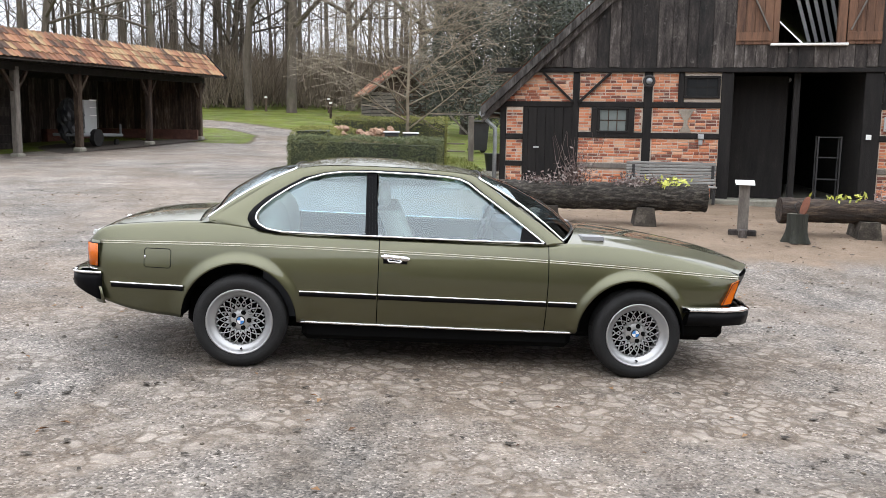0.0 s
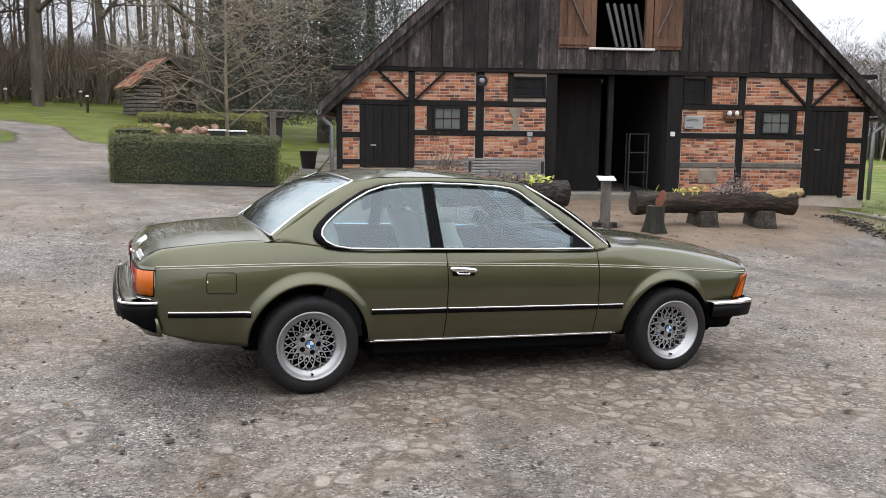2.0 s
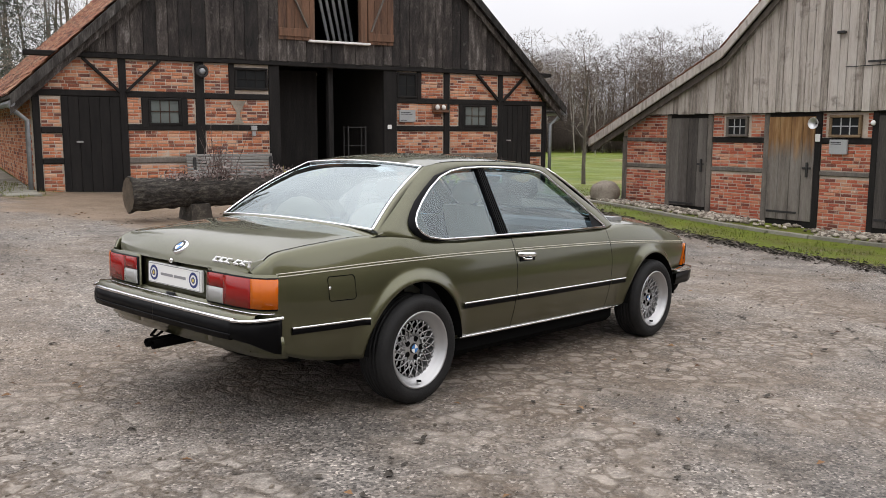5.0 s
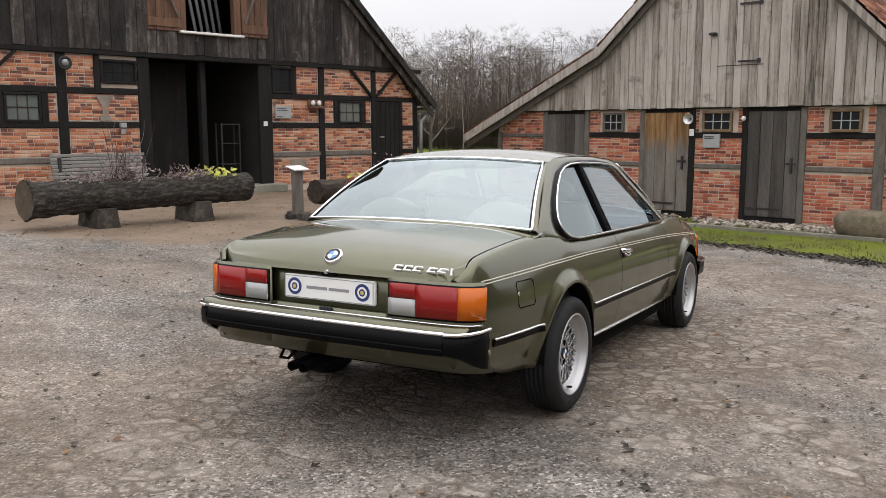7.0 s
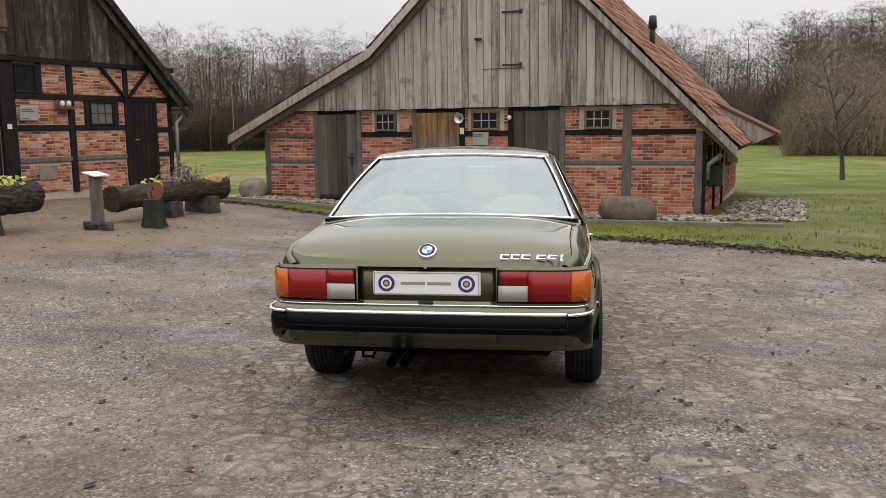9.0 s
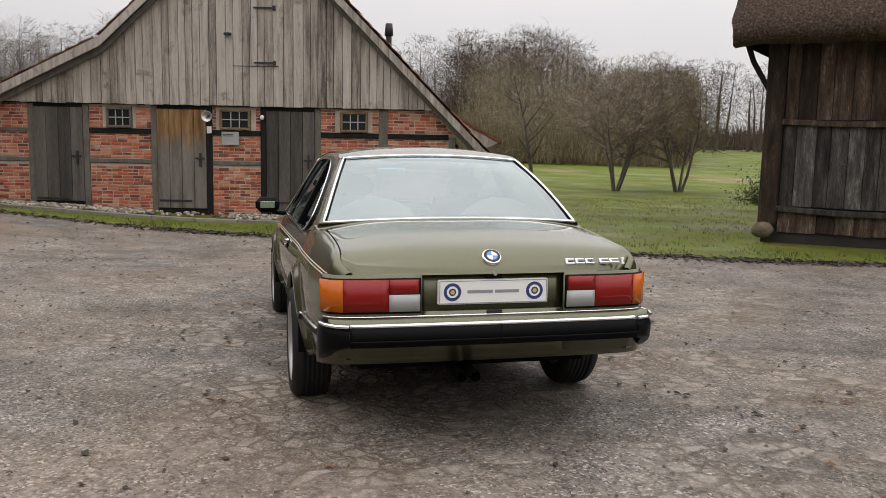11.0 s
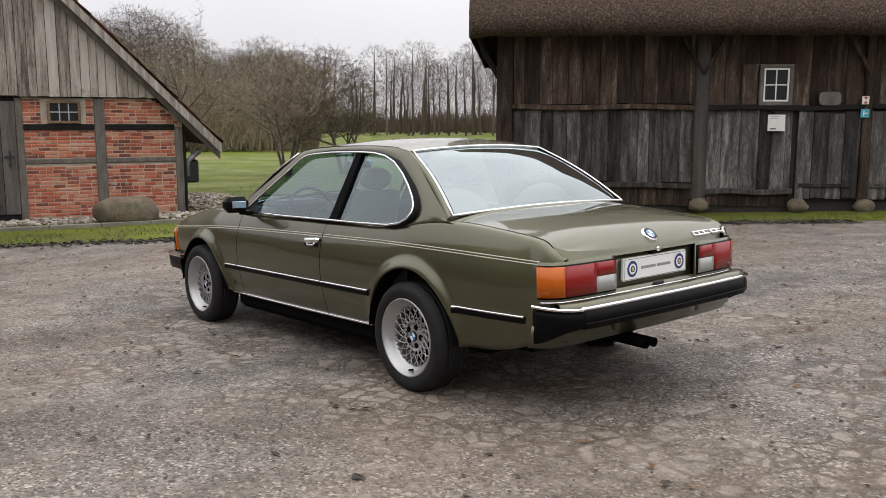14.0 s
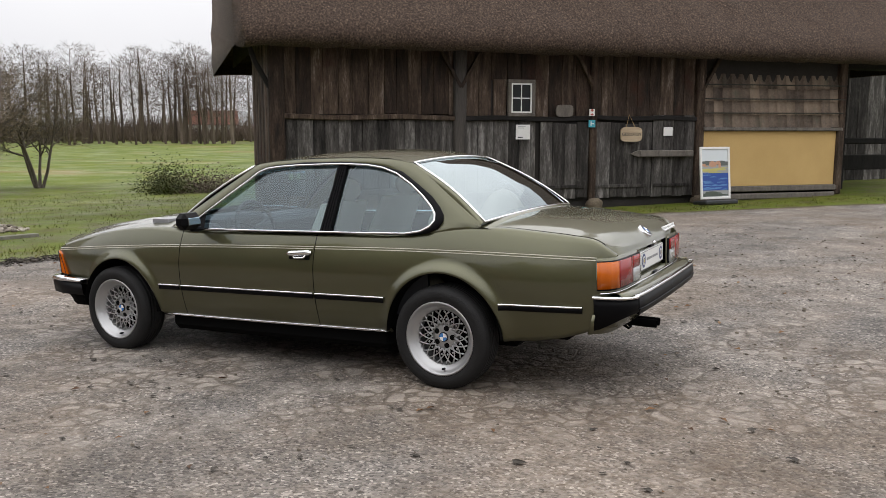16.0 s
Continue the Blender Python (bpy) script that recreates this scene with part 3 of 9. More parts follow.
def reach_all(xs, ys, poly):
    """The distances of many points into a polygon; negative outside it."""
    xs, ys = np.asarray(xs, float), np.asarray(ys, float)
    best, inside = np.full(xs.shape, 1e9), np.zeros(xs.shape, bool)
    for (x0, y0), (x1, y1) in zip(poly, poly[1:] + poly[:1]):
        dx, dy = x1 - x0, y1 - y0
        k = np.clip(((xs - x0) * dx + (ys - y0) * dy) / (dx * dx + dy * dy), 0, 1)
        best = np.minimum(best, np.hypot(xs - x0 - k * dx, ys - y0 - k * dy))
        if dy:
            inside ^= ((y0 > ys) != (y1 > ys)) & (xs < x0 + (ys - y0) / dy * dx)
    return np.where(inside, best, -best)


def reach(px, py, poly):
    return float(reach_all([px], [py], poly)[0])


def ground_lines(lo, hi, step, far):
    mid = list(np.arange(lo, hi + step / 2, step))
    out, d = [], step
    while not out or out[-1] < far:
        d *= 1.22
        out.append((out[-1] if out else 0) + d)
    return [lo - o for o in reversed(out)] + mid + [hi + o for o in out]


def build_ground():
    xs, ys = ground_lines(-14, 18, 0.4, 2500), ground_lines(-18, 42, 0.4, 2500)
    g = Geo().grid([[(x, y, gz(x, y)) for x in xs] for y in ys])
    me = g.mesh("ground", M["ground"], True)
    lay = me.attributes.new("cover", "FLOAT_COLOR", "POINT")
    pts = np.array(g.v)
    near = (np.abs(pts[:, 0]) < 60) & (np.abs(pts[:, 1]) < 60)
    yard = np.where(near, 0.5 + 0.5 * np.clip(reach_all(pts[:, 0], pts[:, 1], YARD) / 1.2, -1, 1), 0.0)
    sand = np.where(near, 0.5 + 0.5 * np.clip(reach_all(pts[:, 0], pts[:, 1], SAND) / 1.5, -1, 1), 0.0)
    vals = np.stack([yard, sand, np.where(pts[:, 0] > 24, 1.0, 0.0), np.ones(len(pts))], 1).ravel()
    lay.data.foreach_set("color", vals)
    tagged(new("ground", me), "tarred yard with crazed patches running out into meadow grass", "ground", kind="structure")


build_ground()


# ---- bricks, planks, tiles ----
class Bricks:
    """Lays courses of brick on a wall; the first are single objects, the others one joined mesh."""

    def __init__(self, material, parent, singles):
        self.mat, self.parent, self.left, self.rest, self.meshes = material, parent, singles, Geo(), {}
        self.rnd = random.Random(7)

    def lay(self, x0, x1, z0, z1, y=0.0, span=None, h=0.05, joint=0.015, long=0.2, singles=True):
        rnd, z, row = self.rnd, z0 + joint / 2, 0
        while z + h * 0.7 < z1:
            top = min(z + h, z1 - joint / 2)
            a, b = (x0, x1) if not span else (max(x0, span(z + h)[0]), min(x1, span(z + h)[1]))
            x = a + joint / 2
            first = long * (0.5 if row % 2 else 1.0)
            while x < b - 0.03:
                w = min(first if x == a + joint / 2 else (long if rnd.random() < 0.75 else long / 2), b - joint / 2 - x)
                if w > 0.03:
                    self.brick(x, x + w, z + rnd.uniform(-0.005, 0.004), top + rnd.uniform(-0.004, 0.004), y + rnd.uniform(-0.005, 0.004), singles)
                x += w + joint
            z += h + joint
            row += 1

    def brick(self, x0, x1, z0, z1, y, singles):
        def shape(g, a, b, c, d, yy, e=0.006):
            v = [(a, yy, c), (b, yy, c), (b, yy, d), (a, yy, d), (a - 0, yy - 0.004, c), (b, yy - 0.004, c), (b, yy - 0.004, d), (a, yy - 0.004, d)]
            v += [(a + e, yy - 0.009, c + e), (b - e, yy - 0.009, c + e), (b - e, yy - 0.009, d - e), (a + e, yy - 0.009, d - e)]
            return g.add(v, [(0, 1, 5, 4), (1, 2, 6, 5), (2, 3, 7, 6), (3, 0, 4, 7), (4, 5, 9, 8), (5, 6, 10, 9), (6, 7, 11, 10), (7, 4, 8, 11), (8, 9, 10, 11)])

        if self.left > 0 and singles:
            key = (round(x1 - x0, 2), round(z1 - z0, 2))
            if key not in self.meshes:
                self.meshes[key] = shape(Geo(), 0, key[0], 0, key[1], 0).mesh("brick", self.mat)
            ob = part("brick", self.meshes[key], None, self.parent)
            ob.location = (x0, y, z0)
            self.left -= 1
        else:
            shape(self.rest, x0, x1, z0, z1, y)

    def done(self):
        if self.rest.v:
            part("brickwork", self.rest, self.mat, self.parent, kind="stuff")


def planks(parent, material, x0, x1, low, high, y, width=0.2, thick=0.03, name="plank", seed=1, cut=None, dy=-1, limit=300):
    """Upright boards side by side; low and high give the height at x."""
    rnd, x, n = random.Random(seed), x0, 0
    while x < x1 - 0.02:
        w = min(width * rnd.uniform(0.8, 1.25), x1 - x)
        a, b = x + 0.004, x + w - 0.004
        for lo0, lo1, hi0, hi1 in cut(a, b, low, high) if cut else [(low(a), low(b), high(a), high(b))]:
            if max(hi0 - lo0, hi1 - lo1) < 0.03:
                continue
            off = rnd.uniform(0, 0.012)
            f0, f1, c = y + dy * off, y + dy * (off + thick), 0.005
            sag = rnd.uniform(-0.012, 0.012)
            v = [(a, f0, lo0), (b, f0, lo1), (b, f0, hi1), (a, f0, hi0), (a, f1 - dy * c, lo0 + sag), (b, f1 - dy * c, lo1 + sag), (b, f1 - dy * c, hi1), (a, f1 - dy * c, hi0)]
            v += [(a + c, f1, lo0 + sag), (b - c, f1, lo1 + sag), (b - c, f1, hi1), (a + c, f1, hi0)]
            part(name, Geo().add(v, [(0, 1, 5, 4), (1, 2, 6, 5), (2, 3, 7, 6), (3, 0, 4, 7), (4, 5, 9, 8), (5, 6, 10, 9), (6, 7, 11, 10), (7, 4, 8, 11), (8, 9, 10, 11)]), material, parent)
            n += 1
        x += w


def pantile_mesh(w, l):
    """One S-shaped tile: x across, y up the slope, z out of it."""
    rows = []
    for j, (yy, lift) in enumerate(((0, 0.03), (l * 1.08, 0.006))):
        rows.append([(w * i / 6 * 1.06, yy, lift + 0.022 * math.sin(2 * math.pi * i / 6 + 0.6)) for i in range(7)])
    g = Geo().grid(rows)
    g.grid([[(x, y, z - 0.016) for x, y, z in rows[0]], rows[0]])
    return g


def tile_slope(parent, material, origin, along, up, wide, long, singles, w=0.23, l=0.27, seed=3, keep=None):
    """Tiles on a roof plane from origin, running wide along the eaves and long up the slope."""
    rnd = random.Random(seed)
    along, up = Vector(along).normalized(), Vector(up).normalized()
    out = along.cross(up)
    proto, me, rest = pantile_mesh(w, l), None, Geo()
    base = np.array(proto.v)
    for j in range(int(long / l)):
        for i in range(int(wide / w)):
            if keep and not keep(i * w, j * l):
                continue
            tilt = rnd.uniform(-0.02, 0.02)
            o = Vector(origin) + along * (i * w + rnd.uniform(-0.008, 0.008)) + up * (j * l + rnd.uniform(-0.012, 0.012)) + out * rnd.uniform(0, 0.012)
            if singles > 0:
                if me is None:
                    me = proto.mesh("roof_tile", material, True)
                m = Matrix((along, up, out)).transposed().to_4x4()
                m.translation = o
                ob = part("roof_tile", me, None, parent)
                ob.matrix_local = m @ pose(0, 0, 0, tilt * 57, 0, 0)
                singles -= 1
            else:
                q = base @ np.array((along, up, out)) + np.array(o) + (tilt * (base[:, 1:2] - l / 2)) * np.array(out)
                rest.add(q.tolist(), proto.f)
    if rest.v:
        part("roof_tiles", rest, material, parent, smooth=True, kind="stuff")


def small_window(parent, x0, x1, z0, z1, y, frame, bars, cols, rows, t=0.05, glass_mat="pane_dark", name="window"):
    """A framed window with glazing bars and single panes, set in a wall."""
    g = Geo()
    g.worn(x0, x1, y - 0.05, y + 0.03, z0, z0 + t).worn(x0, x1, y - 0.05, y + 0.03, z1 - t, z1)
    g.worn(x0, x0 + t, y - 0.05, y + 0.03, z0 + t, z1 - t).worn(x1 - t, x1, y - 0.05, y + 0.03, z0 + t, z1 - t)
    fr = part(name, g, frame, parent)
    a, b, c, d = x0 + t, x1 - t, z0 + t, z1 - t
    for i in range(1, cols):
        part("glazing_bar", Geo().box(a + (b - a) * i / cols - 0.01, a + (b - a) * i / cols + 0.01, y - 0.02, y + 0.0, c, d), bars, fr)
    for j in range(1, rows):
        part("glazing_bar", Geo().box(a, b, y - 0.023, y - 0.003, c + (d - c) * j / rows - 0.01, c + (d - c) * j / rows + 0.01), bars, fr)
    for i in range(cols):
        for j in range(rows):
            part("pane", Geo().box(a + (b - a) * i / cols, a + (b - a) * (i + 1) / cols, y - 0.012 + 0.001 * ((i + j) % 3), y - 0.004, c + (d - c) * j / rows, c + (d - c) * (j + 1) / rows), M[glass_mat], fr)
    return fr


def post(parent, x0, x1, z0, z1, y, material, out=0.02, name="timber"):
    return part(name, Geo().worn(x0, x1, y - out - 0.02, y + 0.05, z0, z1, 0.012), material, parent)


def brace(parent, a, b, y, w, material):
    return part("brace", Geo().beam((a[0], y - 0.02, a[1]), (b[0], y - 0.02, b[1]), 0.05, w, (0, -1, 0)), material, parent)


# ---- the half-timbered barn ----
def build_barn():
    barn = thing("barn", pose(6.65, 11.14, 0, 0, 0, -16.4), "half-timbered brick barn with black timbers and weathered boarded gable", "barn")
    L, R, C, Z0, ZB, DEEP = -4.72, 7.33, 1.32, 0.0, 2.93, 17.0
    # underside of the verge, 2.05 m high at the eaves
    verge = lambda x: 2.05 + 0.93 * (6.35 - abs(x - C))
    for a, b, z in ((L, L + 1.35, 2.1), (R - 1.35, R, 2.1), (L + 1.35, -0.1, ZB), (2.75, R - 1.35, ZB)):
        part("wall", Geo().box(a, b, 0.02, 0.25, Z0, z), M["mortar"], barn)
    for sx in (-1, 1):
        x = C + sx * 6.0
        part("wall_corner", Geo().add([(x, 0.02, 2.1), (C + sx * 4.6, 0.02, 2.1), (C + sx * 4.6, 0.02, ZB), (C + sx * 5.35, 0.02, ZB)], [(0, 1, 2, 3) if sx < 0 else (3, 2, 1, 0)]), M["mortar"], barn)
    for box in ((L, L + 0.25, 0.25, DEEP, Z0, 2.25), (R - 0.25, R, 0.25, DEEP, Z0, 2.25), (L, R, DEEP, DEEP + 0.25, Z0, ZB)):
        part("wall", Geo().box(*box), M["mortar"], barn)
    # inner walls coloured near black for the unlit depth behind the door
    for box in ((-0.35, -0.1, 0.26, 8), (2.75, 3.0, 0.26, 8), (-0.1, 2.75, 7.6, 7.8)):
        part("inner_wall", Geo().box(*box, Z0, 3.4), M["inside_shade"], barn)
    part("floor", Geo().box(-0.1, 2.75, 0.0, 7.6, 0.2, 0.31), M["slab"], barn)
    part("loft_floor", Geo().box(C - 4.6, C + 4.6, 0.1, 9, 3.3, 3.42), M["inside_shade"], barn)
    # bricks
    bk = Bricks(M["brick"], barn, 300)
    B = [(-1.48, -0.12), (-3.02, -1.7), (2.98, 4.22), (4.42, 5.8)]
    for (a, b), win in zip(B, (None, (-2.62, -1.98), None, (4.8, 5.5))):
        bk.lay(a, b, 0.28, 0.9, 0.02)
        bk.lay(a, b, 1.03, 1.55, 0.02)
        if win:
            bk.lay(a, win[0] - 0.13, 1.7, 2.2, 0.02)
            bk.lay(win[1] + 0.13, b, 1.7, 2.2, 0.02)
        else:
            bk.lay(a, b, 1.7, 2.2, 0.02)
        if a in (-1.48,):
            bk.lay(a, -0.95, 2.32, 2.9, 0.02)
        elif a == 2.98:
            bk.lay(3.62, b, 2.32, 2.9, 0.02)
        else:
            bk.lay(a, b, 2.32, 2.9, 0.02, singles=False)
    for a, b in ((L + 0.14, L + 0.5), (R - 0.5, R - 0.14)):
        bk.lay(a, b, 0.28, 0.92, 0.02, singles=False)
        bk.lay(a, b, 1.03, 1.5, 0.02, singles=False)
        bk.lay(a, b, 1.62, 2.14, 0.02, singles=False)
    bk.lay(L, -3.16, 2.3, 2.9, 0.02, span=lambda z: (C - 6.35 + (z - 2.0) / 0.93 + 0.05, 99), singles=False)
    bk.lay(5.9, R + 0.2, 2.3, 2.9, 0.02, span=lambda z: (-99, C + 6.35 - (z - 2.0) / 0.93 - 0.05), singles=False)
    for x, s in ((L - 0.001, -1),):
        side = Geo()
        rnd = random.Random(4)
        for z in range(26):
            for j in range(46):
                y0 = 0.3 + j * 0.235 + (0.11 if z % 2 else 0)
                side.box(x - 0.012, x, y0, y0 + 0.222, 0.28 + z * 0.074, 0.34 + z * 0.074)
        part("brickwork", side, M["brick"], barn, kind="stuff")
    bk.done()
    T = M["timber_black"]
    for x0, x1, z0, z1 in ((L, L + 0.13, 0.2, 2.2), (L + 0.5, L + 0.62, 0.25, 2.2), (-3.16, -3.02, 0.25, ZB), (-1.68, -1.5, 0.25, ZB), (-0.12, 0.12, 0.3, ZB), (2.62, 2.96, 0.3, ZB), (4.24, 4.4, 0.25, ZB), (5.82, 5.96, 0.25, ZB), (R - 0.62, R - 0.5, 0.25, 2.2), (R - 0.13, R, 0.2, 2.2), (-2.75, -2.62, 1.6, 2.2), (-1.98, -1.85, 1.6, 2.2), (4.67, 4.8, 1.6, 2.2), (5.5, 5.63, 1.6, 2.2), (-0.98, -0.86, 2.2, ZB), (3.5, 3.62, 2.2, ZB)):
        post(barn, x0, x1, z0, z1, 0.02, T)
    for x0, x1, z0, z1 in ((L, -0.12, 2.2, 2.32), (2.96, R, 2.2, 2.32), (-3.02, -0.12, 1.56, 1.68), (2.96, 5.82, 1.56, 1.68), (-3.02, -0.12, 0.91, 1.02), (2.96, 5.82, 0.91, 1.02), (L + 0.13, L + 0.5, 1.5, 1.62), (R - 0.5, R - 0.13, 1.5, 1.62), (L + 0.13, L + 0.5, 0.92, 1.03), (R - 0.5, R - 0.13, 0.92, 1.03)):
        part("timber", Geo().worn(x0, x1, -0.015, 0.06, z0, z1, 0.012), M["beam_grey"] if z0 == 0.91 else T, barn)
    part("timber", Geo().worn(L - 0.1, R + 0.1, -0.06, 0.1, ZB, ZB + 0.1, 0.012), T, barn)
    for cx in (-3.09, 5.89):
        for s in (-1, 1):
            brace(barn, (cx + s * 0.72, ZB), (cx + s * 0.06, 2.3), 0.02, 0.12, T)
    # doors
    for a, b in ((L + 0.62, -3.16), (5.96, R - 0.62)):
        d = part("door", Geo().box(a, b, 0.011, 0.06, 0.3, 2.2), M["timber_black"], barn, "plank door, nearly black")
        for k in range(5):
            part("plank", Geo().worn(a + (b - a) * k / 5 + 0.004, a + (b - a) * (k + 1) / 5 - 0.004, -0.008, 0.0105, 0.3, 2.19, 0.005), M["timber_black"], d)
        part("door_handle", Geo().box(a + 0.12, a + 0.24, -0.03, -0.01, 1.32, 1.35), M["steel"], d)
    part("threshold", Geo().worn(-0.4, 3.1, -0.35, 0.3, 0.15, 0.33, 0.02), M["slab"], barn)
    part("door_post", Geo().worn(1.32, 1.44, 0.15, 0.3, 0.31, ZB, 0.01), T, barn)
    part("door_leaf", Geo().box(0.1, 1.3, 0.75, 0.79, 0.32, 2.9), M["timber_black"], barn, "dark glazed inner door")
    # windows
    small_window(barn, -2.62, -1.98, 1.66, 2.2, 0.02, T, M["plank_brown"], 3, 2, glass_mat="pane_sheen")
    small_window(barn, 4.8, 5.5, 1.66, 2.2, 0.02, T, M["plank_brown"], 3, 2, glass_mat="pane_sheen")
    small_window(barn, -0.86, -0.14, 2.4, 2.86, 0.02, T, T, 3, 2)
    small_window(barn, 2.97, 3.5, 2.32, 2.9, 0.02, T, M["timber_black"], 2, 2)
    # boarded gable with the hatch
    HX0, HX1, HZ0, HZ1 = 0.82, 2.18, 3.5, 5.2
    top = lambda x: verge(x) + 0.1

    def around_hatch(a, b, low, high):
        if b > HX0 and a < HX1:
            return [(low(a), low(b), HZ0, HZ0), (HZ1, HZ1, high(a), high(b))]
        return [(low(a), low(b), high(a), high(b))]

    planks(barn, M["plank_dark"], C - 5.25, C + 5.25, lambda x: ZB + 0.1, top, -0.03, 0.24, seed=5, cut=around_hatch)
    g = Geo()
    g.add([(C - 5.25, 0.0, ZB), (HX0, 0.0, ZB), (HX0, 0.0, top(HX0)), (C - 5.25, 0.0, top(C - 5.25))], [(0, 1, 2, 3)])
    g.add([(HX1, 0.0, ZB), (C + 5.25, 0.0, ZB), (C + 5.25, 0.0, top(C + 5.25)), (HX1, 0.0, top(HX1))], [(0, 1, 2, 3)])
    g.quad((HX0, 0.0, ZB), (HX1, 0.0, ZB), (HX1, 0.0, HZ0), (HX0, 0.0, HZ0))
    g.add([(HX0, 0.0, HZ1), (HX1, 0.0, HZ1), (HX1, 0.0, top(HX1)), (C, 0, top(C)), (HX0, 0.0, top(HX0))], [(0, 1, 2, 3, 4)])
    part("gable_backing", g, M["inside_shade"], barn)
    for a, b in ((HX0 - 0.02, HX0 + 0.1), (HX1 - 0.16, HX1)):
        part("hatch_frame", Geo().worn(a, b, -0.1, 0.05, HZ0, HZ1), M["shutter_red"], barn)
    part("hatch_sill", Geo().worn(HX0 - 0.05, HX1 + 0.05, -0.16, 0.02, HZ0 - 0.05, HZ0), M["white_paint"], barn, "pale painted sill")
    for a, b, s in ((HX0 - 0.72, HX0 - 0.02, 1), (HX1 + 0.02, HX1 + 0.66, -1)):
        sh = part("shutter", Geo().box(a, b, -0.075, -0.06, HZ0 - 0.02, HZ1), M["shutter_red"], barn, "red-brown plank shutter, folded open")
        for k in range(4):
            part("plank", Geo().worn(a + (b - a) * k / 4 + 0.003, a + (b - a) * (k + 1) / 4 - 0.003, -0.098, -0.075, HZ0 - 0.02, HZ1, 0.005), M["shutter_red"], sh)
        part("rail", Geo().worn(a, b, -0.12, -0.098, HZ0 + 0.05, HZ0 + 0.22, 0.006), M["shutter_red"], sh)
        part("brace", Geo().beam((a + 0.08, -0.112, HZ1 - 0.3) if s > 0 else (b - 0.08, -0.112, HZ1 - 0.3), (b - 0.06, -0.112, HZ0 + 0.25) if s > 0 else (a + 0.06, -0.112, HZ0 + 0.25), 0.025, 0.1, (0, -1, 0)), M["beam_grey"], sh)
    # pale boards stand in for bright strips of sky between the rafters
    for k in range(5):
        part("stacked_board", Geo().beam((HX0 + 0.5 + 0.17 * k, 0.6 + 0.02 * k, HZ0 + 1.05), (HX0 + 0.85 + 0.15 * k, 0.9, HZ0 + 0.12), 0.07, 0.02, (0, -1, 0.4)), M["sign_grey"], barn, "pale boards standing in for strips of sky through the barn roof")
    # verge boards and roof
    for s in (-1, 1):
        e = C + s * 6.42
        for k, (y0, y1, drop, h) in enumerate(((-0.32, -0.28, 0.0, 0.2), (-0.2, -0.15, -0.16, 0.16))):
            a, b = (e, verge(e) + drop), (C, verge(C) + drop)
            v = [(a[0], y0, a[1]), (b[0], y0, b[1]), (b[0], y0, b[1] + h), (a[0], y0, a[1] + h), (a[0], y1, a[1]), (b[0], y1, b[1]), (b[0], y1, b[1] + h), (a[0], y1, a[1] + h)]
            part("verge_board", Geo().add(v, [(0, 1, 2, 3), (7, 6, 5, 4), (0, 4, 5, 1), (3, 2, 6, 7), (0, 3, 7, 4), (1, 5, 6, 2)]), M["plank_weather"] if k == 0 else M["plank_dark"], barn)
        a, b = (e, verge(e) + 0.14), (C, verge(C) + 0.14)
        v = [(a[0], -0.3, a[1]), (b[0], -0.3, b[1]), (b[0], DEEP + 0.4, b[1]), (a[0], DEEP + 0.4, a[1])]
        v += [(x, y, z + 0.06) for x, y, z in v]
        part("roof", Geo().add(v, [(0, 1, 2, 3), (7, 6, 5, 4), (0, 4, 5, 1), (1, 5, 6, 2), (2, 6, 7, 3), (3, 7, 4, 0)]), M["plank_dark"], barn)
        along = (0, 1, 0) if s > 0 else (0, -1, 0)
        up = (-s * 1, 0, 0.93)
        if s < 0:
            tile_slope(barn, M["tile"], (e, -0.34 if s > 0 else DEEP + 0.4, verge(e) + 0.21), along, up, DEEP + 0.7, 8.6, 0, 0.24, 0.3, seed=9 + s)
        part("gutter", Geo().tube([(e - s * 0.02, -0.3, verge(e) + 0.05), (e - s * 0.02, DEEP, verge(e) + 0.05)], 0.06, 8), M["zinc"], barn)
        x = L - 0.1 if s < 0 else R + 0.1
        part("downpipe", Geo().tube([(e, -0.1, verge(e) + 0.02), (e - s * 0.1, -0.06, verge(e) - 0.1), (x, -0.05, verge(e) - 0.25), (x, -0.05, 0.2)], 0.045, 10), M["zinc"], barn, "zinc downpipe", smooth=True)
    part("back_gable", Geo().add([(C - 6.0, DEEP + 0.1, 2.3), (C + 6.0, DEEP + 0.1, 2.3), (C, DEEP + 0.1, 8.0)], [(0, 1, 2)]), M["plank_dark"], barn)
    # wall furniture
    lamp = part("lamp_bracket", Geo().tube([(-1.58, -0.03, 2.8), (-1.58, -0.2, 2.78)], 0.02), M["iron"], barn)
    part("lamp_shade", Geo().spin([(0.02, -0.1), (0.09, -0.14), (0.13, -0.2), (0.12, -0.22), (0.08, -0.2)], 16, (-1.58, 0, 2.74)), M["iron"], lamp, "round dark lamp shade", smooth=True)
    part("lamp_glass", Geo().blob((-1.58, -0.2, 2.74), (0.07, 0.05, 0.07), 10, 0), M["zinc"], lamp, smooth=True)
    part("notice_board", Geo().worn(3.02, 3.44, -0.045, 0.0, 1.77, 2.05, 0.006), M["sign_grey"], barn, "grey lettered notice board")
    for k in range(3):
        part("lettering", Geo().box(3.05, 3.05 + (0.25, 0.3, 0.16)[k], -0.049, -0.045, 1.98 - 0.04 * k - (0.1 if k == 2 else 0), 1.995 - 0.04 * k - (0.1 if k == 2 else 0)), M["black_bar"], barn)
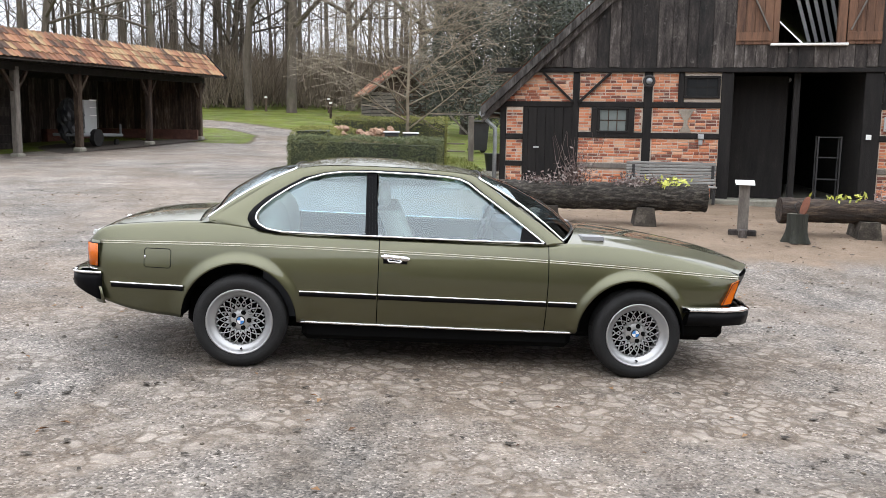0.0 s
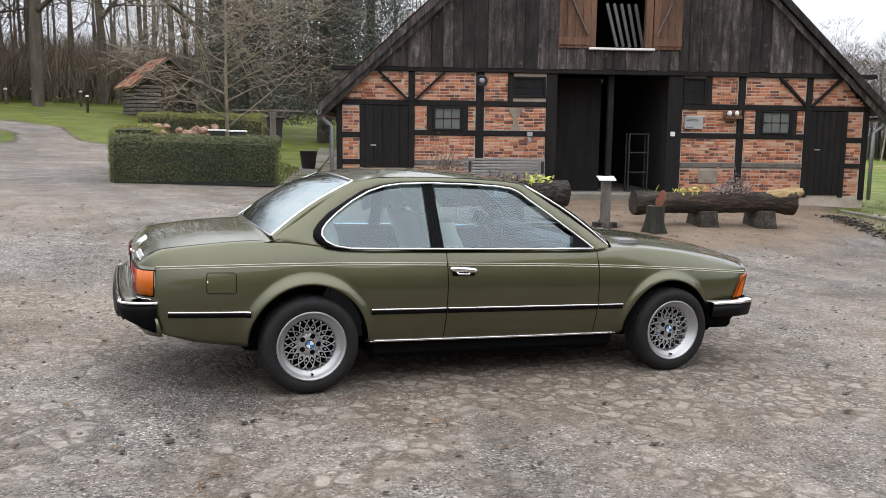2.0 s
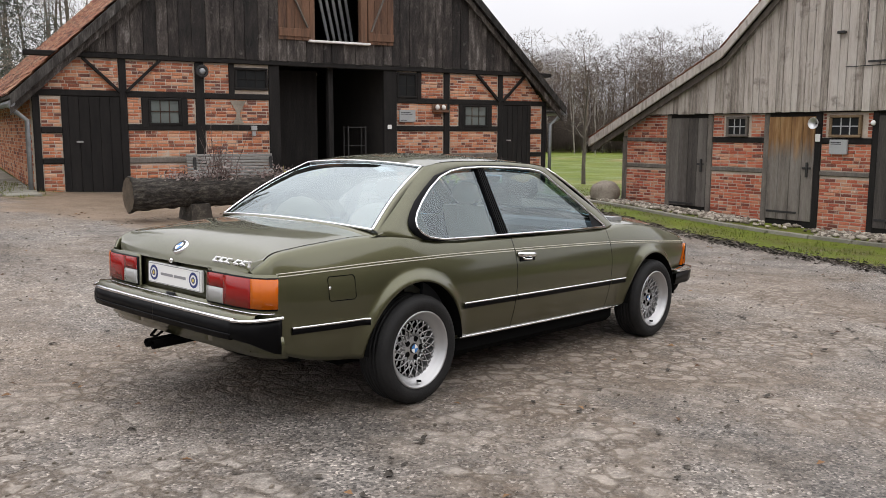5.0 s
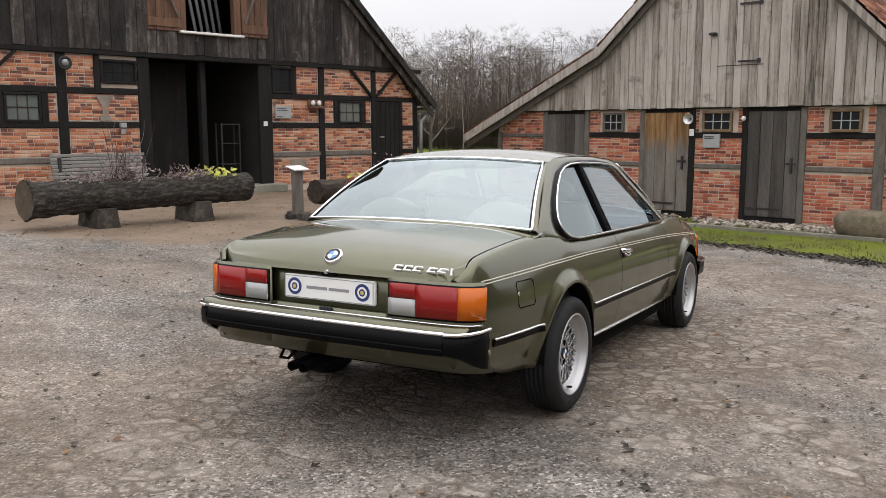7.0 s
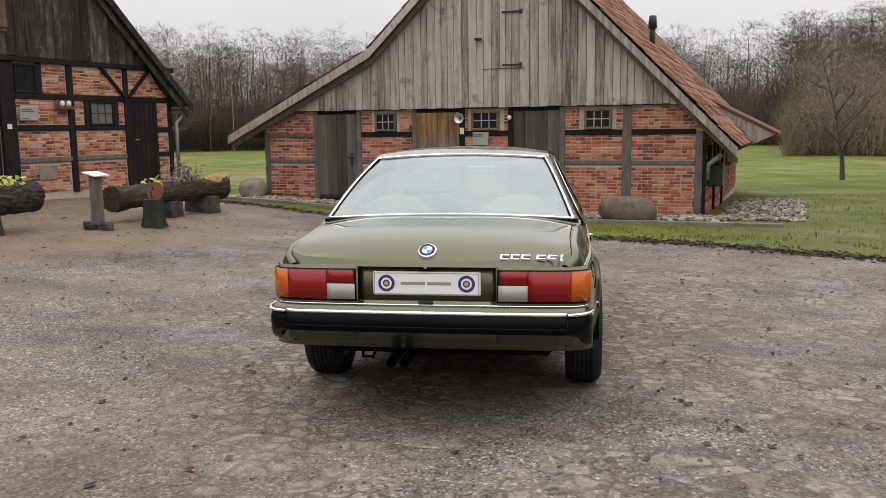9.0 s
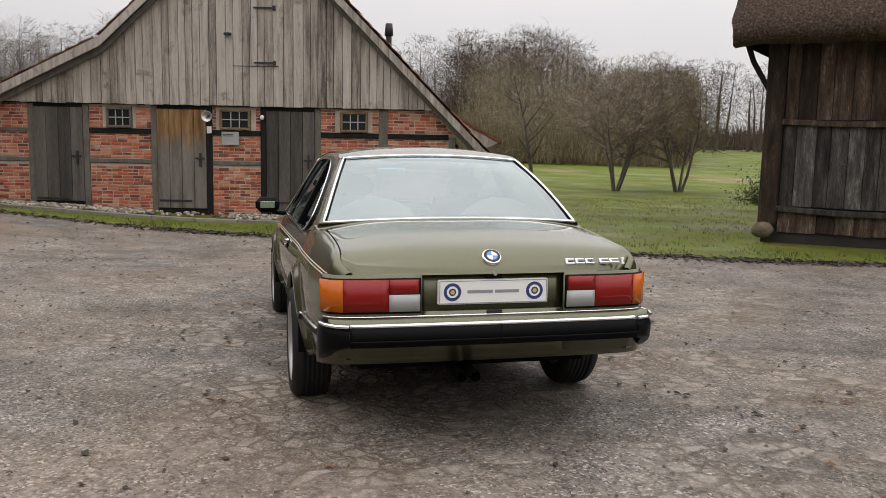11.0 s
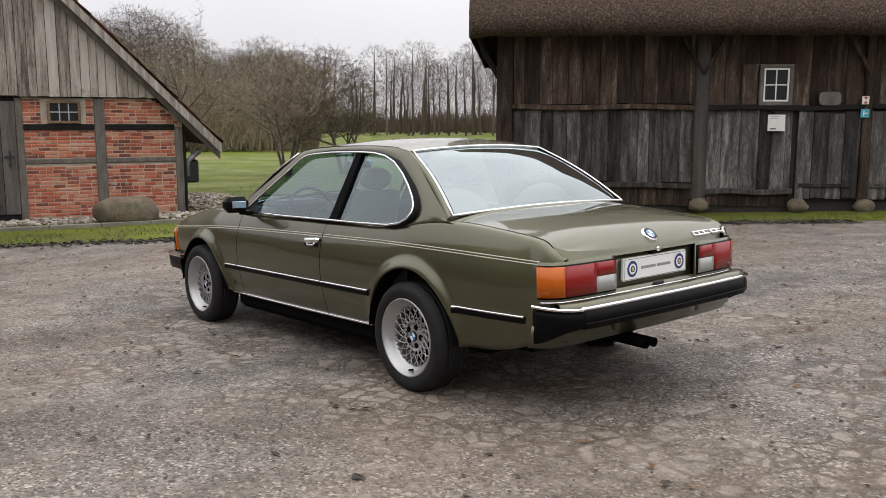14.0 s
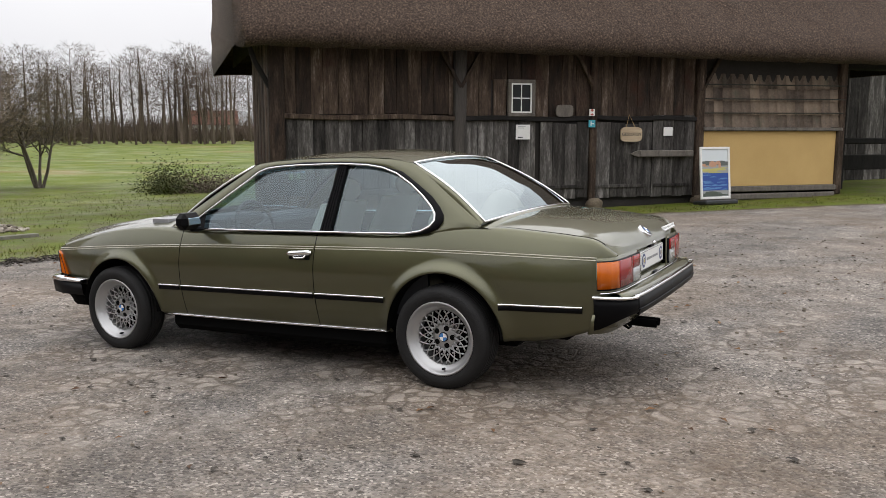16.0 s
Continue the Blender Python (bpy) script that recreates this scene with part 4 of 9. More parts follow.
    sh = part("wall_shelf", Geo().worn(3.92, 4.3, -0.14, 0.0, 2.0, 2.06, 0.006).worn(3.9, 4.32, -0.03, 0.0, 2.06, 2.2, 0.006), M["shutter_red"], barn, "small red shelf with two white cups")
    for k in range(2):
        part("cup", Geo().blob((4.02 + 0.17 * k, -0.08, 2.12), (0.055, 0.05, 0.065), 10, 0.1, k), M["white_paint"], sh, smooth=True)
    part("hourglass_panel", Geo().add([(-1.1 + x, -0.012, z) for x, z in ((0.12, 2.18), (0.48, 2.18), (0.34, 1.94), (0.34, 1.86), (0.42, 1.7), (0.18, 1.7), (0.26, 1.86), (0.26, 1.94))], [(0, 7, 6, 5, 4, 3, 2, 1)]), M["stone"], barn, "pale hourglass inlay in the brickwork")
    part("mail_box", Geo().worn(-0.54, -0.42, -0.08, 0.0, 1.56, 1.66, 0.01).worn(-0.52, -0.44, -0.06, 0.0, 1.44, 1.55, 0.01), M["sign_grey"], barn)
    part("house_plate", Geo().worn(2.7, 2.8, -0.06, -0.04, 1.6, 1.7, 0.004), M["white_paint"], barn)
    part("stone_panel", Geo().worn(3.4, 3.85, -0.012, 0.0, 0.55, 0.85, 0.006), M["stone"], barn, "pale stone slab let into the wall")
    return barn


# ---- the brick cottage with the grey gable ----
def build_cottage():
    cot = thing("cottage", pose(11.96, 0.79, 0, 0, 0, -103.4), "low brick farm cottage with silver-grey boarded gable and red tiles", "house")
    L, R, Z0, ZB, DEEP = -5.95, 4.06, -0.7, 1.92, 11.0
    EL, KINK, TOP, ER = (-6.75, 1.2), (-2.98, 3.05), (-0.1, 5.75), (4.72, 0.9)

    def under(x):
        pts = [EL, KINK, TOP, ER]
        for (a, b), (c, d) in zip(pts, pts[1:]):
            if a <= x <= c:
                return b + (d - b) * (x - a) / (c - a)
        return 0

    part("wall", Geo().add([(L, 0.02, Z0), (R, 0.02, Z0), (R, 0.02, under(R) - 0.02), (3.5, 0.02, ZB), (-5.2, 0.02, ZB), (L, 0.02, under(L) - 0.02)], [(0, 1, 2, 3, 4, 5)]), M["mortar"], cot)
    for box in ((L, L + 0.25, 0.03, DEEP, Z0, 1.5), (R - 0.25, R, 0.03, DEEP, Z0, 1.4), (L + 0.25, R - 0.25, DEEP - 0.2, DEEP, Z0, 1.9)):
        part("wall", Geo().box(*box), M["mortar"], cot)
    bk = Bricks(M["brick_red"], cot, 300)
    doors = [(-4.5, -3.5), (-2.0, -1.0), (0.22, 1.2)]
    wins = [(-3.02, -2.5, M["beam_grey"]), (-0.72, -0.1, M["frame_brown"]), (1.72, 2.28, M["frame_brown"])]
    T = M["beam_grey"]
    D = M["timber_black"]
    for a, b in ((-5.83, -4.62), (-3.38, -2.12), (-0.88, 0.1), (1.32, 2.5), (2.68, 3.92)):
        bk.lay(a, b, -0.35, 0.72, 0.02)
        bk.lay(a, b, 0.84, 1.34, 0.02)
    bk.lay(-5.83, -4.62, 1.42, 1.92, 0.02, span=lambda z: (EL[0] + (z - EL[1]) / 0.49 + 0.1, 99), singles=False)
    for a, b in ((-3.38, -3.1), (-2.44, -2.12), (0.0, 0.1), (-0.88, -0.8), (1.32, 1.62), (2.36, 2.5)):
        bk.lay(a, b, 1.46, 1.9, 0.02, singles=False)
    bk.lay(2.68, 4.06, 1.46, 1.9, 0.02, span=lambda z: (-99, ER[0] - (z - ER[1]) / 1.006 - 0.1), singles=False)
    bk.done()
    for x0, x1, z0, z1, m in ((L, L + 0.12, -0.4, 1.45, T), (-4.62, -4.5, -0.4, ZB, T), (-3.5, -3.38, -0.4, ZB, T), (-2.12, -2.0, -0.4, ZB, T), (-1.0, -0.88, -0.4, ZB, D), (0.1, 0.22, -0.4, ZB, D), (1.2, 1.32, -0.4, ZB, T), (2.5, 2.68, -0.4, ZB, T), (3.92, R, -0.6, 1.4, T)):
        post(cot, x0, x1, z0, z1, 0.02, m)
    for x0, x1, z0, z1 in ((L + 0.12, -4.62, 1.34, 1.42), (L + 0.12, -4.62, 0.74, 0.83), (-3.38, -2.12, 1.34, 1.45), (-3.38, -2.12, 0.74, 0.83), (-0.88, 0.1, 1.34, 1.45), (-0.88, 0.1, 0.74, 0.83), (1.32, 2.5, 1.34, 1.45), (1.32, 2.5, 0.74, 0.83), (2.68, 3.92, 1.34, 1.45), (2.68, 3.92, 0.74, 0.83)):
        part("timber", Geo().worn(x0, x1, -0.012, 0.06, z0, z1, 0.012), D if z0 > 1 and x0 > -4 else T, cot)
    part("timber", Geo().worn(-5.2, 3.6, -0.05, 0.1, ZB, ZB + 0.08, 0.012), D, cot)
    for k, (a, b) in enumerate(doors):
        m = (M["beam_grey"], M["door_worn"], M["door_worn"])[k]
        d = part("door", Geo().box(a, b, 0.0, 0.018, -0.4, ZB), M["timber_black"], cot, ("grey plank door", "plank door bleached grey below and honey above", "dark weathered plank door")[k])
        for i in range(4):
            part("plank", Geo().worn(a + (b - a) * i / 4 + 0.004, a + (b - a) * (i + 1) / 4 - 0.004, -0.028, 0.0, -0.15 if k else -0.05, 1.85, 0.006), M[("door_dark", "door_honey", "door_dark")[k]], d)
        part("hinge", Geo().box(a + 0.03, b - 0.3, -0.04, -0.028, -0.02, 0.02), M["iron"], d)
        part("latch", Geo().box(b - 0.22, b - 0.04, -0.05, -0.028, 0.85, 0.89).box(b - 0.14, b - 0.1, -0.06, -0.028, 0.7, 0.98), M["iron"], d)
    for a, b, m in wins:
        small_window(cot, a, b, 1.46, 1.87, 0.0, m, M["sign_grey"], 3, 2, 0.05)
    # grey boarded gable
    hi = lambda x: under(x) + 0.06
    planks(cot, M["plank_grey"], -5.2, 3.68, lambda x: ZB + 0.02, hi, -0.06, 0.165, seed=11)
    part("gable_backing", Geo().add([(-5.2, -0.03, ZB), (3.6, -0.03, ZB), TOP[:1] + (-0.03, TOP[1]), (KINK[0], -0.03, KINK[1])], [(0, 1, 2, 3)]), M["inside_shade"], cot)
    for z in (2.78, 3.85):
        part("hatch_hinge", Geo().box(0.0, 0.42, -0.125, -0.112, z, z + 0.035).box(0.38, 0.44, -0.128, -0.112, z - 0.03, z + 0.06), M["iron"], cot)
    part("hatch_edge", Geo().box(-0.42, 0.5, -0.115, -0.11, 2.72, 2.735).box(-0.06, -0.05, -0.115, -0.11, 2.72, 4.1), M["iron"], cot)
    part("peg", Geo().worn(-0.58, -0.44, -0.2, -0.1, 3.32, 3.37, 0.01), M["iron"], cot)
    pts = [EL, KINK, TOP, ER]
    for (a, b), (c, d) in zip(pts, pts[1:]):
        for y0, y1, drop, h, m in ((-0.36, -0.31, 0.0, 0.19, M["plank_grey"]), (-0.22, -0.17, -0.12, 0.14, M["beam_grey"])):
            v = [(a, y0, b + drop), (c, y0, d + drop), (c, y0, d + drop + h), (a, y0, b + drop + h), (a, y1, b + drop), (c, y1, d + drop), (c, y1, d + drop + h), (a, y1, b + drop + h)]
            part("verge_board", Geo().add(v, [(0, 1, 2, 3), (7, 6, 5, 4), (0, 4, 5, 1), (3, 2, 6, 7), (0, 3, 7, 4), (1, 5, 6, 2)]), m, cot)
        v = [(a, -0.34, b + 0.13), (c, -0.34, d + 0.13), (c, DEEP + 0.3, d + 0.13), (a, DEEP + 0.3, b + 0.13)]
        v += [(x, y, z + 0.05) for x, y, z in v]
        part("roof", Geo().add(v, [(0, 1, 2, 3), (7, 6, 5, 4), (0, 4, 5, 1), (1, 5, 6, 2), (2, 6, 7, 3), (3, 7, 4, 0)]), M["plank_dark"], cot)
    # tiles on the visible slope first
    slope = math.hypot(ER[0] - TOP[0], TOP[1] - ER[1])
    tile_slope(cot, M["tile"], (ER[0] + 0.03, -0.38, ER[1] + 0.18), (0, 1, 0), (TOP[0] - ER[0], 0, TOP[1] - ER[1]), DEEP + 0.7, slope, 300, 0.24, 0.29, 21)
    for (a, b), (c, d) in ((EL, KINK), (KINK, TOP)):
        tile_slope(cot, M["tile"], (a - 0.02, 1.6, b + 0.19), (0, -1, 0), (c - a, 0, d - b), 2.0, math.hypot(c - a, d - b), 0, 0.24, 0.29, 22)
    part("ridge", Geo().tube([(TOP[0], -0.36, TOP[1] + 0.2), (TOP[0], DEEP + 0.3, TOP[1] + 0.2)], 0.13, 8), M["tile"], cot)
    # stove pipe, catslide at the far end, side wall
    part("stove_pipe", Geo().tube([(2.4, 4.3, 3.2), (2.4, 4.3, 4.05)], 0.07, 10).tube([(2.4, 4.3, 3.85), (2.4, 4.3, 4.15)], [0.11, 0.085], 10), M["iron"], cot, "black stove pipe", smooth=True)
    part("dormer_roof", Geo().add([(3.7, 5.0, 2.16), (5.35, 5.0, 1.3), (5.35, 9.6, 1.3), (3.7, 9.6, 2.16), (3.7, 5.0, 2.08), (5.35, 5.0, 1.22), (5.35, 9.6, 1.22), (3.7, 9.6, 2.08)], [(0, 1, 2, 3), (7, 6, 5, 4), (0, 4, 5, 1), (1, 5, 6, 2), (2, 6, 7, 3)]), M["tile"], cot)
    part("dormer_cheek", Geo().add([(3.8, 5.02, 2.02), (5.25, 5.02, 1.26), (4.7, 5.02, 1.0)], [(0, 2, 1)]), M["plank_grey"], cot)
    side = Geo()
    for z in range(24):
        for j in range(44):
            y0 = 0.3 + j * 0.235 + (0.11 if z % 2 else 0)
            side.box(R, R + 0.012, y0, y0 + 0.222, -0.35 + z * 0.074, -0.29 + z * 0.074)
    part("brickwork", side, M["brick_red"], cot, kind="stuff")
    for y0, y1 in ((0.0, 0.14), (2.3, 2.42), (4.6, 4.75)):
        part("side_timber", Geo().worn(R, R + 0.06, y0, y1, -0.5, 1.25), M["timber_black"], cot)
    for y in (0.9, 3.2, 5.6):
        s = part("side_window", Geo().worn(R, R + 0.05, y, y + 0.6, 0.55, 1.1), M["timber_black"], cot)
        part("sill", Geo().worn(R, R + 0.16, y - 0.05, y + 0.65, 0.48, 0.54), M["slab"], s)
    part("side_door", Geo().worn(R, R + 0.05, 4.8, 5.4, -0.4, 1.2), M["cut_wood"], cot)
    part("downpipe", Geo().tube([(R + 0.35, 0.1, 0.95), (R + 0.1, 0.1, 0.75), (R + 0.08, 0.1, 0.45)], 0.05, 8), M["zinc"], cot, smooth=True)
    part("bin_cover", Geo().worn(R + 0.05, R + 0.35, 0.35, 0.7, 0.3, 0.75, 0.03), M["plastic_dark"], cot)
    # wall furniture
    lamp = part("lamp_dish", Geo().spin([(0.015, -0.1), (0.05, -0.16), (0.11, -0.22), (0.105, -0.22), (0.04, -0.15)], 18, (-0.93, 0, 1.72)), M["steel"], cot, "pale enamel dish lamp", smooth=True)
    part("lamp_arm", Geo().tube([(-0.93, 0, 1.72), (-0.93, -0.12, 1.72)], 0.015), M["iron"], lamp)
    part("bulb", Geo().blob((0.15, -0.08, 1.72), (0.045, 0.045, 0.05), 10, 0), M["white_paint"], cot, smooth=True)
    part("house_plate", Geo().worn(-0.98, -0.88, -0.05, -0.035, 1.38, 1.52, 0.004), M["white_paint"], cot)
    part("notice_board", Geo().worn(-0.68, -0.33, -0.06, -0.015, 1.15, 1.42, 0.006), M["sign_grey"], cot, "grey lettered notice board")
    for k in range(2):
        part("lettering", Geo().box(-0.65, -0.45, -0.064, -0.06, 1.36 - 0.03 * k, 1.375 - 0.03 * k), M["black_bar"], cot)
    return cot


# ---- the thatched barn ----
def build_thatch():
    th = thing("thatched_barn", pose(3.38, -10.64, 0, 0, 0, -134), "old dark oak barn with upright planks under a deep thatched roof", "barn")
    L, R, Z0, ZT = -4.62, 8.2, -0.3, 3.3
    T, D = M["plank_brown"], M["timber_black"]
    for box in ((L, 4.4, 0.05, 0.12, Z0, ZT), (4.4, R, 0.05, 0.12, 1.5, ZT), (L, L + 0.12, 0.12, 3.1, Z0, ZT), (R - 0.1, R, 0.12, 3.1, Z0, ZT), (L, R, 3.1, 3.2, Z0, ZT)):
        part("wall", Geo().box(*box), M["inside_shade"], th)
    planks(th, T, L + 0.25, -1.12, lambda x: 1.83, lambda x: 3.05, 0.04, 0.25, seed=31)
    planks(th, M["plank_weather"], L + 0.25, -1.12, lambda x: 0.42, lambda x: 1.72, 0.04, 0.25, seed=32)
    planks(th, T, L + 0.25, -1.12, lambda x: 0.0, lambda x: 0.32, 0.05, 0.28, seed=30)
    planks(th, T, -0.9, 4.4, lambda x: 1.8, lambda x: 3.05, 0.06, 0.28, seed=33, cut=lambda a, b, lo, hi: [(1.8, 1.8, 1.8, 1.8), (2.5, 2.5, 3.05, 3.05)] if b > -0.02 and a < 0.56 else [(1.8, 1.8, 3.05, 3.05)])
    planks(th, M["plank_weather"], -0.9, 0.62, lambda x: 0.3, lambda x: 1.72, 0.06, 0.27, seed=34)
    planks(th, T, -0.9, 0.62, lambda x: 0.0, lambda x: 0.22, 0.06, 0.27, seed=34)
    # posts, rails and sill on stones
    for x0, x1 in ((L - 0.05, L + 0.24), (-1.14, -0.88), (1.8, 1.95), (4.3, 4.5), (R - 0.2, R)):
        part("post", Geo().worn(x0, x1, -0.08, 0.12, 0.1, 3.25, 0.03), M["door_dark"] if x0 == -1.14 else T, th)
    for x0, x1, z, m in ((L + 0.2, -1.1, 1.77, T), (-0.9, 1.8, 1.76, D), (L + 0.2, -1.1, 0.36, M["plank_dark"]), (-0.9, 0.65, 0.26, M["plank_dark"]), (1.95, 4.3, 1.78, D)):
        n = 8
        rows = []
        for k in range(n + 1):
            x, zz = x0 + (x1 - x0) * k / n, z + 0.014 * math.sin(k * 1.1 + x0)
            rows.append([(x, 0.03, zz - 0.05), (x, -0.055, zz - 0.045), (x, -0.065, zz - 0.035), (x, -0.065, zz + 0.035), (x, -0.055, zz + 0.045), (x, 0.03, zz + 0.05)])
        g = Geo().grid(rows)
        part("rail", g, m, th)
    part("wall_plate", Geo().worn(L - 0.3, R + 1.2, -0.1, 0.15, 3.1, 3.3, 0.02), D, th)
    for k, x in enumerate((L + 0.05, -1.0, 0.75, 1.9, 4.4)):
        part("foot_stone", Geo().blob((x, -0.1, 0.02), (0.19, 0.16, 0.13), 10, 0.25, k), M["boulder"], th, smooth=True)
    for x, s in ((-1.0, 1), (-1.0, -1), (1.88, -1), (4.4, 1)):
        part("brace", Geo().beam((x, -0.05, 2.35), (x + s * 0.45, -0.05, 3.1), 0.06, 0.1, (0, -1, 0)), T, th)
    part("corner_brace", Geo().tube([(L - 0.02, 0.02, 2.3), (L - 0.28, -0.05, 2.75), (L - 0.4, -0.1, 3.1)], 0.05, 6), D, th)
    # window
    w = small_window(th, -0.02, 0.56, 1.8, 2.52, -0.03, M["beam_grey"], M["white_paint"], 2, 2, 0.07)
    part("sash", Geo().box(0.05, 0.49, -0.065, -0.045, 1.87, 1.9).box(0.05, 0.49, -0.065, -0.045, 2.42, 2.45).box(0.05, 0.08, -0.065, -0.045, 1.9, 2.42).box(0.46, 0.49, -0.065, -0.045, 1.9, 2.42), M["white_paint"], w, "white sash")
    for a, b in ((-0.3, -0.03), (0.57, 0.83)):
        part("plank", Geo().worn(a, b, 0.0, 0.05, 1.8, 2.52, 0.006), T, th)
    # doors
    for a, b, z1, m in ((0.7, 1.78, 1.7, M["plank_weather"]), (1.96, 3.25, 1.7, M["plank_weather"]), (3.27, 4.28, 1.85, M["plank_weather"])):
        d = part("door", Geo().box(a, b, 0.0, 0.03, 0.12, z1), D, th, "weathered plank door")
        n = 4
        for k in range(n):
            part("plank", Geo().worn(a + (b - a) * k / n + 0.004, a + (b - a) * (k + 1) / n - 0.004, -0.03 - 0.006 * (k % 2), 0.0, 0.14 + 0.02 * (k % 2), z1 - 0.02 * (k % 3), 0.006), m, d)
        part("strap", Geo().worn(a + 0.05, b - 0.1, -0.06, -0.03, 0.35, 0.42, 0.008), m, d)
    part("door_bar", Geo().worn(2.9, 4.2, -0.16, -0.06, 0.98, 1.12, 0.02).add([(2.9, -0.16, 0.98), (2.7, -0.11, 1.05), (2.9, -0.16, 1.12), (2.9, -0.06, 0.98), (2.9, -0.06, 1.12)], [(0, 2, 1), (3, 1, 4), (0, 1, 3), (2, 4, 1)]), M["beam_grey"], th, "thick wooden door bar with pointed end")
    # plaster bay with tile hanging above
    part("plaster_panel", Geo().worn(4.46, R - 0.12, -0.02, 0.05, 0.32, 1.52, 0.01), M["plaster"], th, "ochre plaster panel")
    part("sill_board", Geo().worn(4.4, R - 0.1, -0.08, 0.05, 0.2, 0.32, 0.015).worn(4.4, R - 0.2, -0.1, 0.0, 0.03, 0.16, 0.02), M["beam_grey"], th)
    part("hanging_rail", Geo().worn(4.46, R - 0.1, -0.12, 0.0, 1.53, 1.6, 0.008), M["beam_grey"], th)
    tile_slope(th, M["tile_brown"], (4.47, -0.05, 1.6), (1, 0, 0), (0, 0.1, 1), R - 0.16 - 4.47, 1.14, 70, 0.235, 0.28, 5)
    for z in (1.9, 2.2, 2.5):
        part("batten", Geo().tube([(4.45, -0.12, z), (R - 0.1, -0.12, z + 0.02)], 0.012, 6), M["stump"], th)
    # open bay past the plaster: beams and dark depth
    part("bay_post", Geo().worn(R + 1.3, R + 1.5, 1.5, 1.7, 0.0, 3.2, 0.02).beam((R + 1.4, 1.6, 2.4), (R + 0.9, 1.6, 3.1), 0.1, 0.1), D, th)
    part("bay_rail", Geo().worn(R, R + 4, 1.55, 1.65, 1.2, 1.35, 0.02).worn(R, R + 4, 2.5, 2.6, 0.5, 0.9, 0.02), D, th)
    # boarded back added here to stand in for the dark fence and hedge behind
    planks(th, M["plank_weather"], R, R + 7.5, lambda x: -0.2, lambda x: 3.4, 4.6, 0.3, name="bay_board", seed=44)
    part("bay_lining", Geo().box(R, R + 7.5, 4.62, 4.7, -0.2, 3.4), M["inside_shade"], th)
    part("bay_beam", Geo().worn(R, R + 4, 0.0, 0.2, 2.9, 3.15, 0.02), D, th)
    # thatch: a thick, rounded, uneven coat
    rnd = random.Random(2)
    x0, x1 = -5.15, R + 4.2
    prof = [(0.35, 3.12), (-0.3, 3.0), (-0.62, 3.02), (-0.72, 3.1), (-0.74, 3.22), (-0.66, 3.42), (-0.45, 3.7), (0.4, 4.75), (1.6, 6.1), (3.0, 7.6), (4.5, 9.0), (6.0, 7.6), (9.6, 3.4), (9.3, 3.05)]
    prof2 = []
    for (a, b), (c, d) in zip(prof, prof[1:]):
        n = max(1, int(math.hypot(c - a, d - b) / 0.2))
        prof2 += [(a + (c - a) * k / n, b + (d - b) * k / n) for k in range(n)]
    prof2.append(prof[-1])
    rows = []
    nx = 90
    for i in range(nx + 1):
        x = x0 + (x1 - x0) * i / nx
        e = min(1, (min(i, nx - i) + 0.0) / 2.0)
        rows.append([(x + 0.05 * noise.noise((y * 2, z * 2, i * 0.7)) * (1 if e else 2), y + 0.035 * noise.noise((x * 3, y * 3, z * 3)), z + 0.05 * noise.noise((x * 2.5 + 9, y * 2.5, z)) - 0.05 * (1 - e)) for y, z in prof2])
    g = Geo().grid(rows, True)
    n = len(prof2)
    g.f += [tuple(range(n)), tuple(range(nx * n + n - 1, nx * n - 1, -1))]
    part("thatch", g, M["thatch"], th, "thick dark brown thatch, clipped at the eaves", smooth=True)
    straw = Geo()
    for k in range(16000):
        x, s = rnd.uniform(x0, x1), rnd.random()
        j = rnd.uniform(3, 30)
        a, b = prof2[int(j)], prof2[min(int(j) + 1, n - 1)]
        y, z = a[0] + (b[0] - a[0]) * (j % 1), a[1] + (b[1] - a[1]) * (j % 1)
        l = rnd.uniform(0.03, 0.1)
        straw.add([(x, y - 0.03, z + 0.01), (x + 0.006, y - 0.03, z + 0.01), (x + rnd.uniform(-0.015, 0.015), y - 0.05 - l * 0.3, z - l)], [(0, 1, 2)])
    part("straw_fringe", straw, M["thatch"], th, kind="stuff")
    for k in range(11):
        part("side_plank", Geo().worn(L - 0.04 - 0.008 * (k % 2), L - 0.001, 0.14 + k * 0.26, 0.39 + k * 0.26, 0.05, 3.3, 0.008), T, th)
    part("gable_boards", Geo().add([(L, 0.1, 3.2), (L, 8.9, 3.2), (L, 4.5, 8.5)], [(0, 2, 1)]), T, th)
    # signs on the wall
    part("notice", Geo().worn(0.16, 0.46, -0.06, -0.04, 1.35, 1.64, 0.003), M["white_paint"], th, "white lettered notice")
    for k in range(3):
        part("lettering", Geo().box(0.2, (0.36, 0.33, 0.3)[k], -0.063, -0.06, 1.6 - 0.03 * k - (0.16 if k == 2 else 0), 1.61 - 0.03 * k - (0.15 if k == 2 else 0)), M["sign_grey"] if k < 2 else M["black_bar"], th)
    def plaque(cx, cz, w, h, y0, y1):
        """A board with well-rounded corners."""
        rim = []
        for k in range(28):
            a = 2 * math.pi * k / 28
            c, d = math.cos(a), math.sin(a)
            rim.append((cx + w * math.copysign(abs(c) ** 0.5, c), cz + h * math.copysign(abs(d) ** 0.5, d)))
        return Geo().add([(x, y, z) for y in (y0, y1) for x, z in rim], [tuple(range(28)), tuple(range(55, 27, -1))] + [(i, 28 + i, 28 + (i + 1) % 28, (i + 1) % 28) for i in range(28)])

    part("wooden_plate", plaque(1.2, 1.92, 0.19, 0.12, -0.09, -0.06), M["beam_grey"], th)
    sq = Geo()
